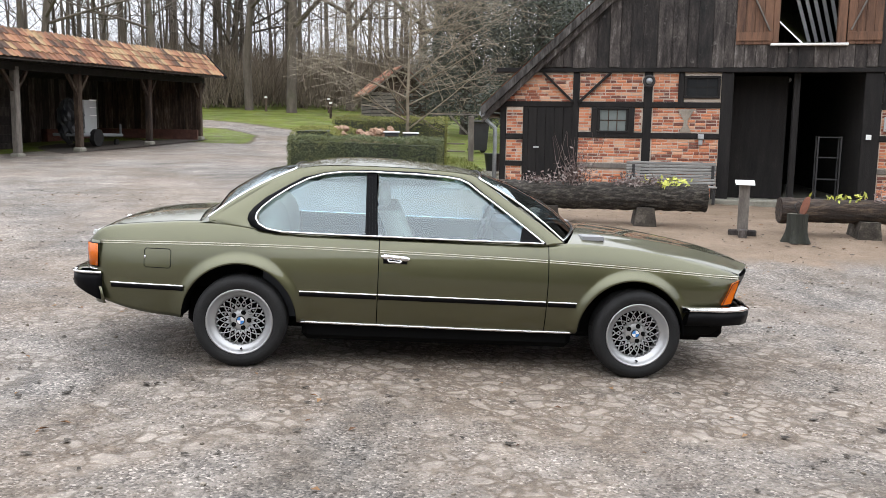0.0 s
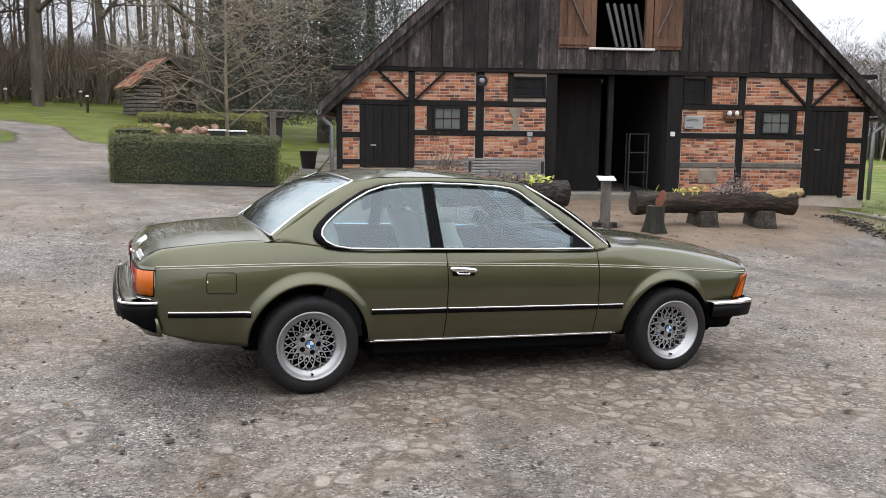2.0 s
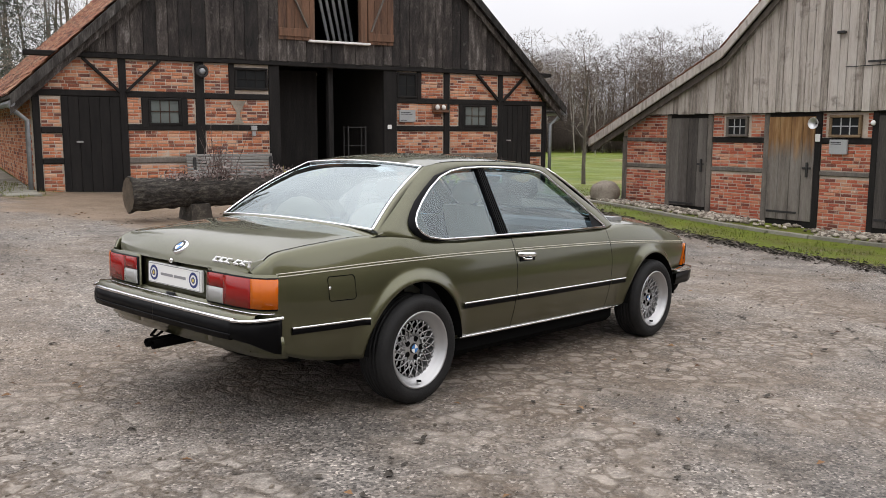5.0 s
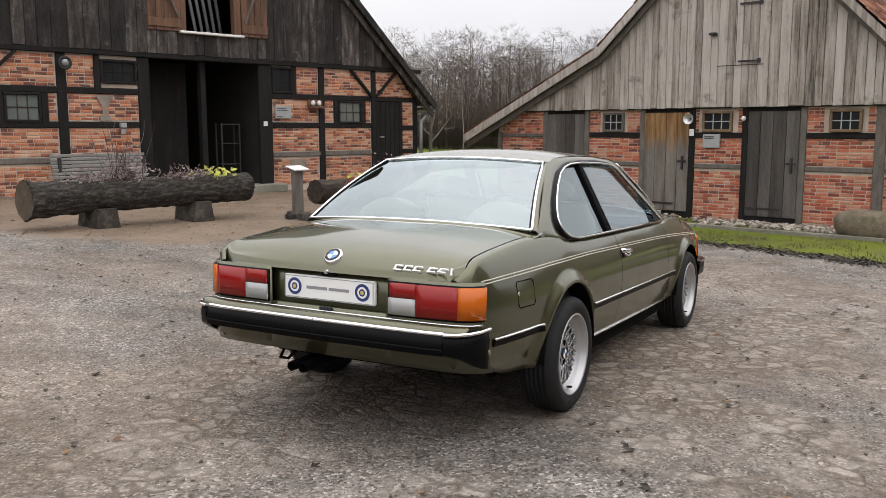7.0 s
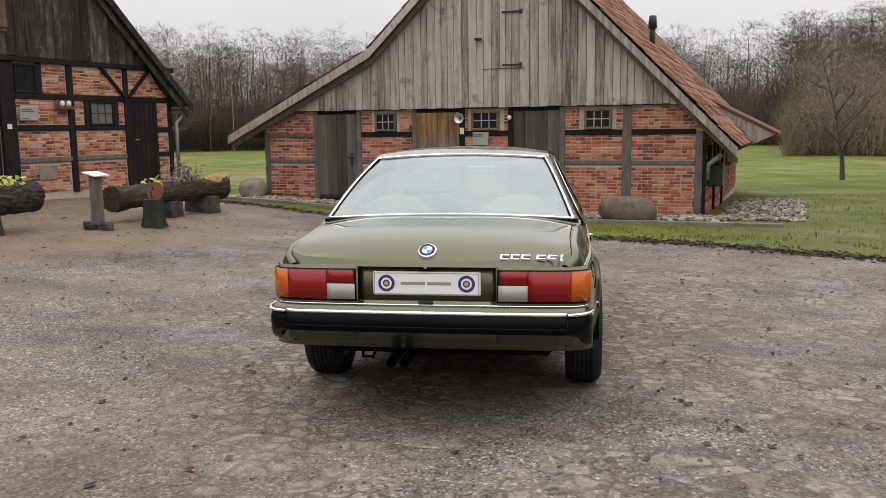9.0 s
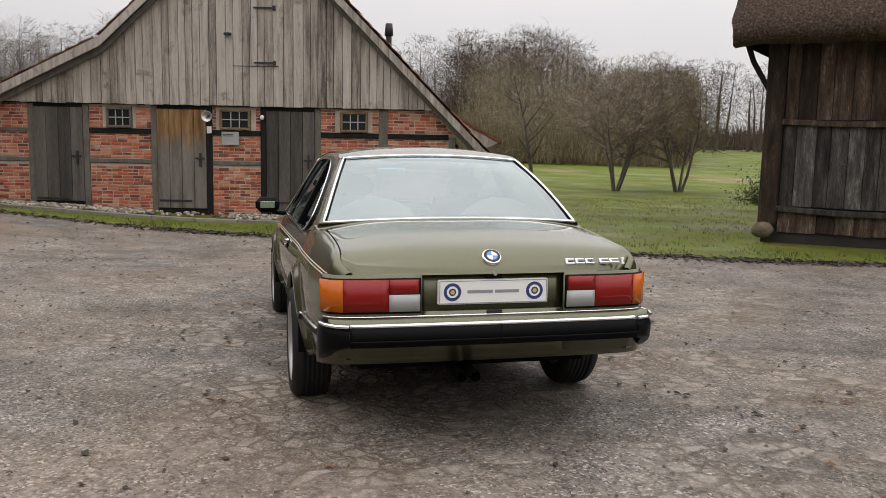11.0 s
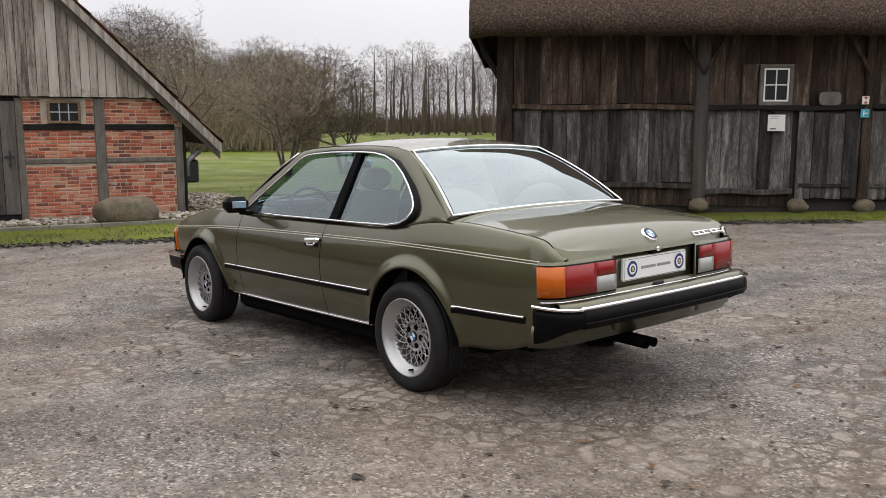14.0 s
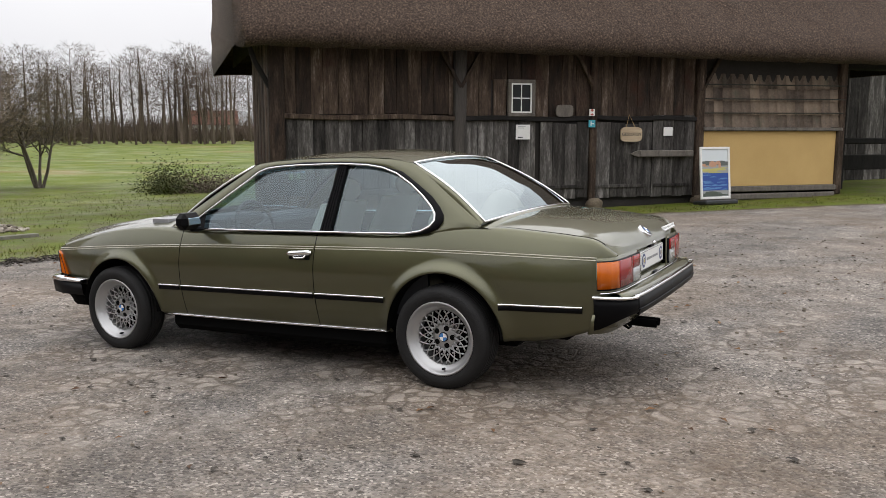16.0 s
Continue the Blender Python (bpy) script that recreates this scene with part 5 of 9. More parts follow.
    part("marker_sign", Geo().worn(1.74, 1.86, -0.11, -0.095, 1.82, 1.96, 0.003), M["white_paint"], th)
    sq.add([(1.8, -0.114, 1.9), (1.84, -0.114, 1.94), (1.8, -0.114, 1.96), (1.76, -0.114, 1.94)], [(0, 3, 2, 1)]).add([(1.8, -0.114, 1.88), (1.84, -0.114, 1.84), (1.8, -0.114, 1.83), (1.76, -0.114, 1.84)], [(0, 1, 2, 3)])
    part("marker_shape", sq, surface("marker_red", [(0.3, (0.4, 0.06, 0.04)), (0.7, (0.45, 0.08, 0.05))], 5, 0.5, 0), th)
    part("direction_sign", Geo().worn(1.73, 1.88, -0.11, -0.095, 1.59, 1.74, 0.003), surface("sign_blue", [(0.3, (0.05, 0.33, 0.42)), (0.7, (0.06, 0.38, 0.47))], 5, 0.5, 0), th, "turquoise square sign")
    part("sign_mark", Geo().box(1.77, 1.85, -0.114, -0.11, 1.655, 1.675).box(1.77, 1.79, -0.114, -0.11, 1.62, 1.71), M["white_paint"], th)
    part("paper_note", Geo().worn(3.5, 3.72, -0.07, -0.06, 1.42, 1.6, 0.003), M["white_paint"], th, "white paper note")
    board = part("name_board", plaque(2.7, 1.45, 0.25, 0.15, -0.145, -0.11), M["board_pale"], th, "rounded pale wooden board on a cord, lettered")
    part("cord", Geo().tube([(2.58, -0.12, 1.58), (2.68, -0.06, 1.85), (2.8, -0.12, 1.58)], 0.008, 5), M["cut_wood"], board)
    cu = bpy.data.curves.new("lettering", "FONT")
    cu.body, cu.size, cu.align_x, cu.align_y, cu.extrude = "GESLOTEN", 0.092, "CENTER", "CENTER", 0.002
    cu.materials.append(M["black_bar"])
    tx = new("lettering", cu)
    tx.parent, tx.matrix_local = board, pose(2.7, -0.148, 1.45, 90, 0, 0)
    return th


barn, cottage, thatched_barn = build_barn(), build_cottage(), build_thatch()


# ---- the car ----
def plain(name, color, rough=0.4, metal=0.0, coat=0.0, spec=0.5):
    m = bpy.data.materials.new(name)
    m.use_nodes = True
    b = m.node_tree.nodes["Principled BSDF"]
    b.inputs["Base Color"].default_value = (*color, 1)
    b.inputs["Roughness"].default_value, b.inputs["Metallic"].default_value = rough, metal
    b.inputs["Coat Weight"].default_value, b.inputs["Coat Roughness"].default_value = coat, 0.02
    b.inputs["Specular IOR Level"].default_value = spec
    return m


def car_paint():
    """Olive metallic: flakes under clear lacquer with a trace of road film."""
    m = plain("car_paint", (0.12, 0.112, 0.046), 0.3, 0.88, 1.0)
    nt = m.node_tree
    b = nt.nodes["Principled BSDF"]
    p = place_of(nt)
    flakes = noise_of(nt, p, 900, 2, 0.7)
    nt.links.new(ramp_of(nt, flakes, [(0.3, (0.068, 0.068, 0.035)), (0.6, (0.11, 0.108, 0.056)), (0.75, (0.168, 0.164, 0.092))]), b.inputs["Base Color"])
    film = noise_of(nt, p, 2.5, 4)
    nt.links.new(ramp_of(nt, film, [(0.3, (0.4, 0.4, 0.4)), (0.7, (0.48, 0.48, 0.48))]), b.inputs["Roughness"])
    nt.links.new(ramp_of(nt, film, [(0.3, (0.035, 0.035, 0.035)), (0.7, (0.09, 0.09, 0.09))]), b.inputs["Coat Roughness"])
    return m


M["paint"] = car_paint()
M["chrome"] = plain("chrome", (0.82, 0.82, 0.83), 0.12, 1.0)
M["rubber"] = plain("rubber", (0.004, 0.004, 0.0045), 0.36, 0, 0, 0.07)
M["tyre"] = surface("tyre", [(0.3, (0.006, 0.006, 0.0065)), (0.7, (0.015, 0.0145, 0.014))], 8, 0.7, 0.25, 70, spec=0.3)
M["bright"] = plain("bright_script", (0.8, 0.8, 0.8), 0.3, 0.4)
M["alloy"] = plain("alloy", (0.42, 0.42, 0.42), 0.36, 0.7)
# almost no reflectance, so parts under the car merge with its shadow
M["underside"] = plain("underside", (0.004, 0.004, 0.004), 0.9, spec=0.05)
M["amber"] = plain("amber", (0.5, 0.105, 0.004), 0.25, 0, 0.25, 0.3)
M["red_lens"] = plain("red_lens", (0.24, 0.006, 0.005), 0.22, 0, 0.25, 0.3)
M["clear_lens"] = plain("clear_lens", (0.3, 0.3, 0.29), 0.2, 0, 1.0)
M["stripe_beige"] = surface("stripe_beige", [(0.3, (0.42, 0.39, 0.3)), (0.7, (0.52, 0.49, 0.39))], 3, 0.4, 0.02, 60)
M["cream"] = surface("cream_leather", [(0.3, (0.32, 0.3, 0.235)), (0.7, (0.46, 0.44, 0.36))], 3, 0.55, 0.15, 60)
M["dash"] = plain("dash", (0.012, 0.014, 0.018), 0.6)
M["car_glass"] = glass("car_glass", (0.62, 0.77, 0.84), 0.0, gloss=0.11)
M["back_glass"] = glass("back_glass", (0.4, 0.45, 0.45), 0.0, gloss=0.27)
M["mirror"] = plain("mirror", (0.5, 0.6, 0.7), 0.02, 1.0)
M["badge_blue"] = plain("badge_blue", (0.05, 0.22, 0.55), 0.25, 0, 1.0)
M["plate_white"] = plain("plate_white", (0.78, 0.78, 0.76), 0.35)
M["plate_blue"] = plain("plate_blue", (0.02, 0.035, 0.15), 0.4)
M["plate_gold"] = plain("plate_gold", (0.6, 0.45, 0.1), 0.4)
M["plate_grey"] = plain("plate_grey", (0.25, 0.25, 0.26), 0.4)


def spline(pts):
    """A smooth curve through (x, value) pairs."""
    pts = sorted(pts)
    xs, ys = [p[0] for p in pts], [p[1] for p in pts]
    n = len(xs)
    sl = [(ys[min(i + 1, n - 1)] - ys[max(i - 1, 0)]) / (xs[min(i + 1, n - 1)] - xs[max(i - 1, 0)]) for i in range(n)]

    def at(x):
        x = min(max(x, xs[0]), xs[-1])
        i = min(max(int(np.searchsorted(xs, x)) - 1, 0), n - 2)
        h = xs[i + 1] - xs[i]
        t = (x - xs[i]) / h
        return (2 * t**3 - 3 * t * t + 1) * ys[i] + (t**3 - 2 * t * t + t) * h * sl[i] + (3 * t * t - 2 * t**3) * ys[i + 1] + (t**3 - t * t) * h * sl[i + 1]

    return at


HALF = spline([(-2.327, 0.69), (-2.3, 0.74), (-2.255, 0.768), (-2.1, 0.793), (-1.8, 0.816), (-1.3, 0.827), (-0.4, 0.831), (0.6, 0.826), (1.3, 0.818), (1.7, 0.79), (1.95, 0.752), (2.1, 0.71)])
SHOULDER = spline([(-2.327, 0.786), (-2.31, 0.802), (-2.275, 0.838), (-2.215, 0.87), (-2.1, 0.887), (-1.95, 0.903), (-1.67, 0.926), (-1.38, 0.922), (-1.05, 0.89), (-0.5, 0.887), (0.65, 0.883), (0.9, 0.897), (1.3, 0.872), (1.7, 0.812), (2.0, 0.742), (2.1, 0.712)])
TUCK = spline([(-2.325, 0.012), (-2.22, 0.055), (-2.0, 0.085), (-1.67, 0.092), (-1.2, 0.078), (0.6, 0.072), (1.0, 0.085), (1.7, 0.078), (2.1, 0.04)])
STRIPE = spline([(-2.25, 0.783), (-1.6, 0.8), (-1.075, 0.804), (-0.435, 0.798), (0.666, 0.778), (1.4, 0.747), (2.05, 0.703)])
TRIM = spline([(-2.18, 0.508), (-0.47, 0.497), (0.9, 0.487), (1.95, 0.478)])
SILL = spline([(-2.26, 0.41), (-2.0, 0.335), (-1.69, 0.305), (-0.95, 0.297), (0.9, 0.283), (1.64, 0.3), (2.1, 0.31)])
ARCHES = ((-1.34, 0.312, 0.372), (1.285, 0.305, 0.366))


def side_y(x, z, s=-1, lift=0.0):
    """How far out the body's side stands at (x, z), on the right (s = -1) or the left."""
    w, top = HALF(x), SHOULDER(x)
    y = w - (TUCK(x) * max((z - 0.62) / max(top - 0.62, 0.05), 0) ** 2 if z > 0.62 else 0.055 * ((0.62 - z) / 0.32) ** 2)
    for cx, cz, r in ARCHES:
        d = math.hypot(x - cx, z - cz) - r
        if z > 0.3 and -0.02 < d < 0.075:
            k = 1 - max(d, 0) / 0.075
            y += 0.03 * (k * k * (3 - 2 * k))
    return s * (y + lift)


def floor_z(x):
    z = SILL(x)
    for cx, cz, r in ARCHES:
        if abs(x - cx) < r:
            z = max(z, cz + math.sqrt(r * r - (x - cx) ** 2))
    return z


def columns(x0, x1, step=0.04):
    xs = set(np.arange(x0, x1, step)) | {x1}
    for cx, cz, r in ARCHES:
        xs = {x for x in xs if abs(x - cx) > r + 0.01}
        e = [cx + r * math.cos(math.pi * k / 44) for k in range(45)] + [cx - r - 0.002, cx + r + 0.002]
        xs |= {x for x in e if x0 < x < x1}
    return sorted(xs | {x0})


def side_panel(x0, x1, s, inset=0.0):
    rows = []
    for x in columns(x0, x1):
        lo, hi = floor_z(x), SHOULDER(x)
        fr = [k / 22 for k in range(23)]
        col = [(x, side_y(x, lo + (hi - lo) * k, s, -inset), lo + (hi - lo) * k) for k in fr]
        col.insert(0, (x, col[0][1] - s * 0.022, lo + 0.004))
        # the rounded upper edge beside the boot lid
        k = min(max((-1.3 - x) / 0.2, 0), 1)
        col += [(x, col[-1][1] - s * a, hi + b * k) for a, b in ((0.007, 0.0065), (0.018, 0.0115), (0.032, 0.013), (0.036, 0.009), (0.037, -0.03))]
        if x > 1.85:
            col = [(1.85 + (x - 1.85) * (2.0 + (q[2] - 0.527) * 0.38 - 1.85) / 0.24, q[1], q[2]) for q in col]
        rows.append(col)
    return Geo().grid(rows, s > 0)


def strip(f, x0, x1, z, h, s, lift, n=60, thick=0.008):
    """A moulding laid along the side at height z(x)."""
    rows = []
    for k in range(n + 1):
        x = x0 + (x1 - x0) * k / n
        a, b = z(x) - h / 2, z(x) + h / 2
        rows.append([(x, side_y(x, a, s, -0.003), a), (x, side_y(x, a, s, lift), a + 0.001), (x, side_y(x, b, s, lift), b - 0.001), (x, side_y(x, b, s, -0.003), b)])
    return f.grid(rows, s > 0)


REAR = [(-2.352, 0.0), (-2.35, 0.2), (-2.347, 0.4), (-2.341, 0.58), (-2.327, 0.69), (-2.3, 0.74), (-2.255, 0.768)]


def rear_at(v, out=0.0):
    """A point of the tail's outline in plan; v runs from the middle (0) to the flank (1)."""
    k = v * (len(REAR) - 1)
    i = min(int(k), len(REAR) - 2)
    t = k - i
    (a, b), (c, d) = REAR[i], REAR[i + 1]
    x, y = a + (c - a) * t, b + (d - b) * t
    nx, ny = -(d - b), (c - a)
    n = math.hypot(nx, ny)
    return x + out * nx / n, y + out * ny / n


def rear_v(y):
    for k in range(400):
        if rear_at(k / 400)[1] >= y:
            return k / 400
    return 1.0


def rear_patch(y0, y1, z0, z1, out, s, steps=12, lean=0.0, thick=0.012):
    """A panel wrapped on the tail between two widths and two heights, with turned-in edges."""
    v0, v1 = rear_v(y0) if y0 < 0.78 else 1.0, rear_v(y1) if y1 < 0.78 else 1.0
    rows = []
    for k in range(steps + 1):
        v = v0 + (v1 - v0) * k / steps
        col = []
        for z, o in ((z0, out - thick), (z0, out), ((z0 + z1) / 2, out), (z1, out), (z1, out - thick)):
            x, y = rear_at(v, -o)
            x2, y2 = rear_at(v, o)
            px, py = (x, y) if (x < x2) == (o >= 0) else (x2, y2)
            col.append((px + lean * (z - 0.6), s * py, z))
        rows.append(col)
    ends = ([[(p[0] + 0.012, p[1], p[2]) for p in rows[0]]] if y0 > 0 else []) + rows + [[(p[0] + 0.012, p[1], p[2]) for p in rows[-1]]]
    return Geo().grid(ends, s < 0)


def cabin_y(z):
    return 0.76 - (z - 0.885) * 0.505


def build_wheel(parent, x, y, z, s):
    """A light-alloy wheel with a cross-laced face; s: the side that it faces."""
    g = Geo().spin([(0.19, 0.09), (0.186, 0.02), (0.162, 0.005), (0.159, -0.036), (0.165, -0.048), (0.182, -0.06), (0.198, -0.078), (0.206, -0.097), (0.213, -0.102), (0.219, -0.096), (0.214, -0.085), (0.207, 0.08)], 56)
    wheel = part("wheel", g, M["alloy"], parent, "silver cross-laced alloy wheel", True)
    wheel.matrix_local = pose(x, y, z, 0, 0, 0 if s < 0 else 180)
    prof = [(0.205, -0.085), (0.218, -0.096), (0.24, -0.104), (0.262, -0.106), (0.28, -0.1), (0.292, -0.088), (0.3, -0.078), (0.303, -0.062)]
    for k in (-0.05, -0.025, 0.0, 0.025, 0.05):
        prof += [(0.305, k - 0.009), (0.305, k + 0.007), (0.298, k + 0.009), (0.298, k + 0.014)]
    prof += [(0.303, 0.07), (0.292, 0.09), (0.26, 0.1), (0.21, 0.09)]
    part("tyre", Geo().spin(prof, 56), M["tyre"], wheel, smooth=True)
    # black disc whose colour gives the shaded depth behind the lacing
    part("brake_disc", Geo().spin([(0.0, 0.04), (0.17, 0.04)], 32), M["underside"], wheel)
    lace = Geo()
    n = 18
    for k in range(n):
        for d in (-1, 1):
            pts = []
            for q in range(6):
                t = q / 5
                r = 0.07 + t * 0.089
                a = 2 * math.pi * (k + 0.25 * d) / n + d * 0.44 * (t - 0.15)
                pts.append((r * math.cos(a), -0.036 - 0.012 * t * t + 0.002 * (d > 0), r * math.sin(a)))
            lace.tube(pts, [0.006, 0.0042, 0.0038, 0.0038, 0.004, 0.006], 5)
        a = 2 * math.pi * (k + 0.5) / n
        for r, w in ((0.086, 0.0065), (0.106, 0.007)):
            lace.blob((r * math.cos(a), -0.032, r * math.sin(a)), (w, 0.007, w), 6, 0)
            a += math.pi / n
    part("cross_lacing", lace, M["alloy"], wheel, smooth=True, kind="stuff")
    part("hub", Geo().spin([(0.082, 0.0), (0.08, -0.024), (0.06, -0.034), (0.034, -0.038), (0.0, -0.038)], 30), M["alloy"], wheel, smooth=True)
    # black discs stand in for the shaded lug holes
    for k in range(5):
        a = 2 * math.pi * k / 5
        part("bolt", Geo().spin([(0.0165, -0.01), (0.0165, -0.0372), (0.0, -0.0378)], 12, (0.055 * math.cos(a), 0, 0.052 * math.sin(a))), M["underside"], wheel)
    part("cap", Geo().spin([(0.03, -0.03), (0.029, -0.044), (0.0, -0.046)], 24), M["dash"], wheel)
    for k in range(4):
        q = Geo().add([(0, -0.0475, 0)] + [(0.024 * math.cos(math.pi * (k / 2 + j / 12)), -0.0475, 0.024 * math.sin(math.pi * (k / 2 + j / 12))) for j in range(7)], [tuple(range(8))])
        part("cap_quarter", q, M["badge_blue"] if k % 2 else M["plate_white"], wheel)
    part("valve", Geo().tube([(0.012, -0.05, -0.184), (0.012, -0.088, -0.18)], 0.0065, 6), M["rubber"], wheel)
    return wheel


def build_car():
    car = thing("car", pose(0.0075, 0.007, -0.001, -0.1, 2.06, 0.17), "olive green metallic two-door coupe with chrome trim and cross-laced wheels", "car")
    paint, chrome, rubber = M["paint"], M["chrome"], M["rubber"]
    sides = {}
    for s in (-1, 1):
        sides[s] = part("rear_quarter", side_panel(-2.325, -0.442, s), paint, car, smooth=True)
        door = part("door", side_panel(-0.436, 0.694, s), paint, car, smooth=True)
        fender = part("front_fender", side_panel(0.7, 2.09, s), paint, car, smooth=True)
        # near-black sheet behind the panels, so the shut lines show dark
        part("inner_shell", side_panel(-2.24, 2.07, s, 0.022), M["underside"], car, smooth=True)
        for sg, x0, x1, who in ((0, -2.24, -0.446, sides[s]), (1, -0.432, 0.69, door), (2, 0.704, 2.05, fender)):
            for dz in (-0.0065, 0.0065):
                part("pinstripe", strip(Geo(), x0, x1, lambda x, d=dz: STRIPE(x) + d, 0.006, s, 0.003), M["stripe_beige"], who, smooth=True)
        for x0, x1, who in ((-2.17, -1.7, sides[s]), (-0.95, -0.446, sides[s]), (-0.432, 0.69, door), (0.704, 0.897, fender), (1.635, 1.75, fender)):
            tr = part("rub_strip", strip(Geo(), x0, x1, TRIM, 0.034, s, 0.01, 24), rubber, who, smooth=True)
            part("trim", strip(Geo(), x0, x1, lambda x: TRIM(x) + 0.016, 0.01, s, 0.013, 24), chrome, who, smooth=True)
        part("sill_trim", strip(Geo(), -0.945, 0.885, lambda x: SILL(x) + 0.004, 0.014, s, 0.008, 40), chrome, car, smooth=True)
        # door handle
        h = Geo()
        rows = []
        for k in range(9):
            x = -0.425 + 0.19 * k / 8
            z = 0.768 - 0.012 * k / 8
            y = side_y(x, z, s)
            e = 0.5 if k in (0, 8) else 1
            rows.append([(x, y, z - 0.018 * e), (x, y + s * 0.02 * e, z - 0.014 * e), (x, y + s * 0.026 * e, z), (x, y + s * 0.02 * e, z + 0.015 * e), (x, y, z + 0.018 * e)])
        part("handle_recess", Geo().worn(-0.41, -0.25, side_y(-0.33, 0.742, s, 0.004) - 0.004, side_y(-0.33, 0.742, s, 0.004) + 0.004, 0.722, 0.762, 0.003), rubber, door)
        hd = part("door_handle", h.grid(rows, s > 0), chrome, door, "chrome handle", True)
        part("pull", Geo().tube([(-0.385, side_y(-0.385, 0.745, s, 0.004), 0.755), (-0.37, side_y(-0.37, 0.73, s, 0.012), 0.736), (-0.3, side_y(-0.3, 0.73, s, 0.012), 0.733), (-0.28, side_y(-0.28, 0.74, s, 0.004), 0.75)], 0.007, 6), chrome, hd, smooth=True)
        # front side lamp
        v = [(1.93, 0.515), (2.0, 0.529), (2.058, 0.688), (1.998, 0.665)]
        v3 = [(x, side_y(x, z, s, 0.012), z) for x, z in v]
        part("side_lamp", Geo().add(v3 + [(x, y - s * 0.04, z) for x, y, z in v3], [(0, 1, 2, 3), (4, 7, 6, 5), (0, 4, 5, 1), (1, 5, 6, 2), (2, 6, 7, 3), (3, 7, 4, 0)]), M["amber"], fender, "amber corner lamp")
        part("lamp_surround", Geo().tube([(x, y + s * 0.002, z) for x, y, z in v3 + v3[:1]], 0.0025, 5), rubber, fender)
        # wheel wells
        for cx, cz, r in ARCHES:
            rows = []
            for k in range(25):
                a = math.pi * (k / 24 * 0.99 + 0.005)
                rows.append([(cx + r * math.cos(a), s * 0.84, cz + r * math.sin(a)), (cx + r * math.cos(a), s * 0.45, cz + r * math.sin(a))])
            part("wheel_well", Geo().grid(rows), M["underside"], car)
    # black boxes fill the underside; their colour reads as shadow below the body
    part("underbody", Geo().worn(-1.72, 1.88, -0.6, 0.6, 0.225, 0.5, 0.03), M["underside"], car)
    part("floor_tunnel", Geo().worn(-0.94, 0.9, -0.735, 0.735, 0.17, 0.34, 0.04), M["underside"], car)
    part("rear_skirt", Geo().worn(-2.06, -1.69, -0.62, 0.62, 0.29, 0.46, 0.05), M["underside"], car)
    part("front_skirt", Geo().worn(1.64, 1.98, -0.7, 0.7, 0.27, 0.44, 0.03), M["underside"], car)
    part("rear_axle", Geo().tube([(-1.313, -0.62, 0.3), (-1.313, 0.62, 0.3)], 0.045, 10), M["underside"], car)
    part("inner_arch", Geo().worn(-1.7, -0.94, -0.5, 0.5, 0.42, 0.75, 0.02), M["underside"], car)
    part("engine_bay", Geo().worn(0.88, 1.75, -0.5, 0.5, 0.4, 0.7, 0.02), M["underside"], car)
    part("fuel_flap", Geo().tube([(x, side_y(x, z, -1, 0.001), z) for x, z in ((-1.945, 0.757), (-1.955, 0.745), (-1.955, 0.648), (-1.943, 0.636), (-1.797, 0.634), (-1.785, 0.646), (-1.785, 0.744), (-1.797, 0.757), (-1.945, 0.757))], 0.0025, 5), M["underside"], sides[-1])
    part("flap_latch", Geo().blob((-1.95, side_y(-1.95, 0.7, -1, 0.003), 0.702), (0.007, 0.004, 0.009), 8, 0), chrome, sides[-1])
    # bonnet
    hc = spline([(0.8, 0.97), (1.0, 0.964), (1.3, 0.944), (1.7, 0.896), (2.0, 0.842), (2.18, 0.792), (2.25, 0.758), (2.3, 0.715)])
    rows = []
    for i in range(33):
        u, row = i / 32, []
        for j in range(-16, 17):
            v = j / 16
            x0, x1 = 0.985 - 0.16 * v * v, 2.285 - 0.222 * abs(v) ** 2.6
            x = x0 + (x1 - x0) * u
            ye = HALF(min(x, 2.1)) - TUCK(min(x, 2.1)) - 0.003
            zc, ze = hc(x), SHOULDER(min(x, 2.1))
            ridge = 0.01 * math.exp(-((abs(v) - 0.62) / 0.06) ** 2) * min(1, u * 4)
            row.append((x, ye * v, ze + (zc - ze) * (1 - v * v) ** 0.8 + ridge + 0.001))
        rows.append(row)
    part("bonnet", Geo().grid(rows, True), paint, car, smooth=True)
    for s in (-1, 1):
        part("bonnet_vent", Geo().box(0.95, 1.1, s * 0.58 - 0.07, s * 0.58 + 0.07, 0.915, 0.941), M["plate_grey"], car)
    nose = Geo()
    nr = []
    for j in range(-12, 13):
        v = j / 12
        x = 2.285 - 0.222 * abs(v) ** 2.6
        y = 0.69 * v
        nr.append([(x, y, SHOULDER(2.1) + 0.016 * (1 - v * v)), (x - 0.02, y, 0.66), (x - 0.07, y, 0.55), (x - 0.1, y, 0.47), (x - 0.16, y * 0.98, 0.3)])
    part("nose_panel", nose.grid(nr, True), M["dash"], car, smooth=True)
    for y in (-0.56, -0.38, 0.38, 0.56):
        part("headlamp", Geo().blob((2.07 if abs(y) > 0.5 else 2.15, y, 0.62), (0.03, 0.075, 0.075), 14, 0), M["clear_lens"], car, smooth=True)
    part("grille", Geo().worn(2.15, 2.25, -0.13, 0.13, 0.5, 0.7, 0.01), chrome, car)
    # front bumper
    line = [(1.66, 0.84), (1.9, 0.825), (2.06, 0.77), (2.14, 0.69), (2.2, 0.4), (2.24, 0.0)]
    path = [(x, -y) for x, y in line] + [(x, y) for x, y in line[-2::-1]]
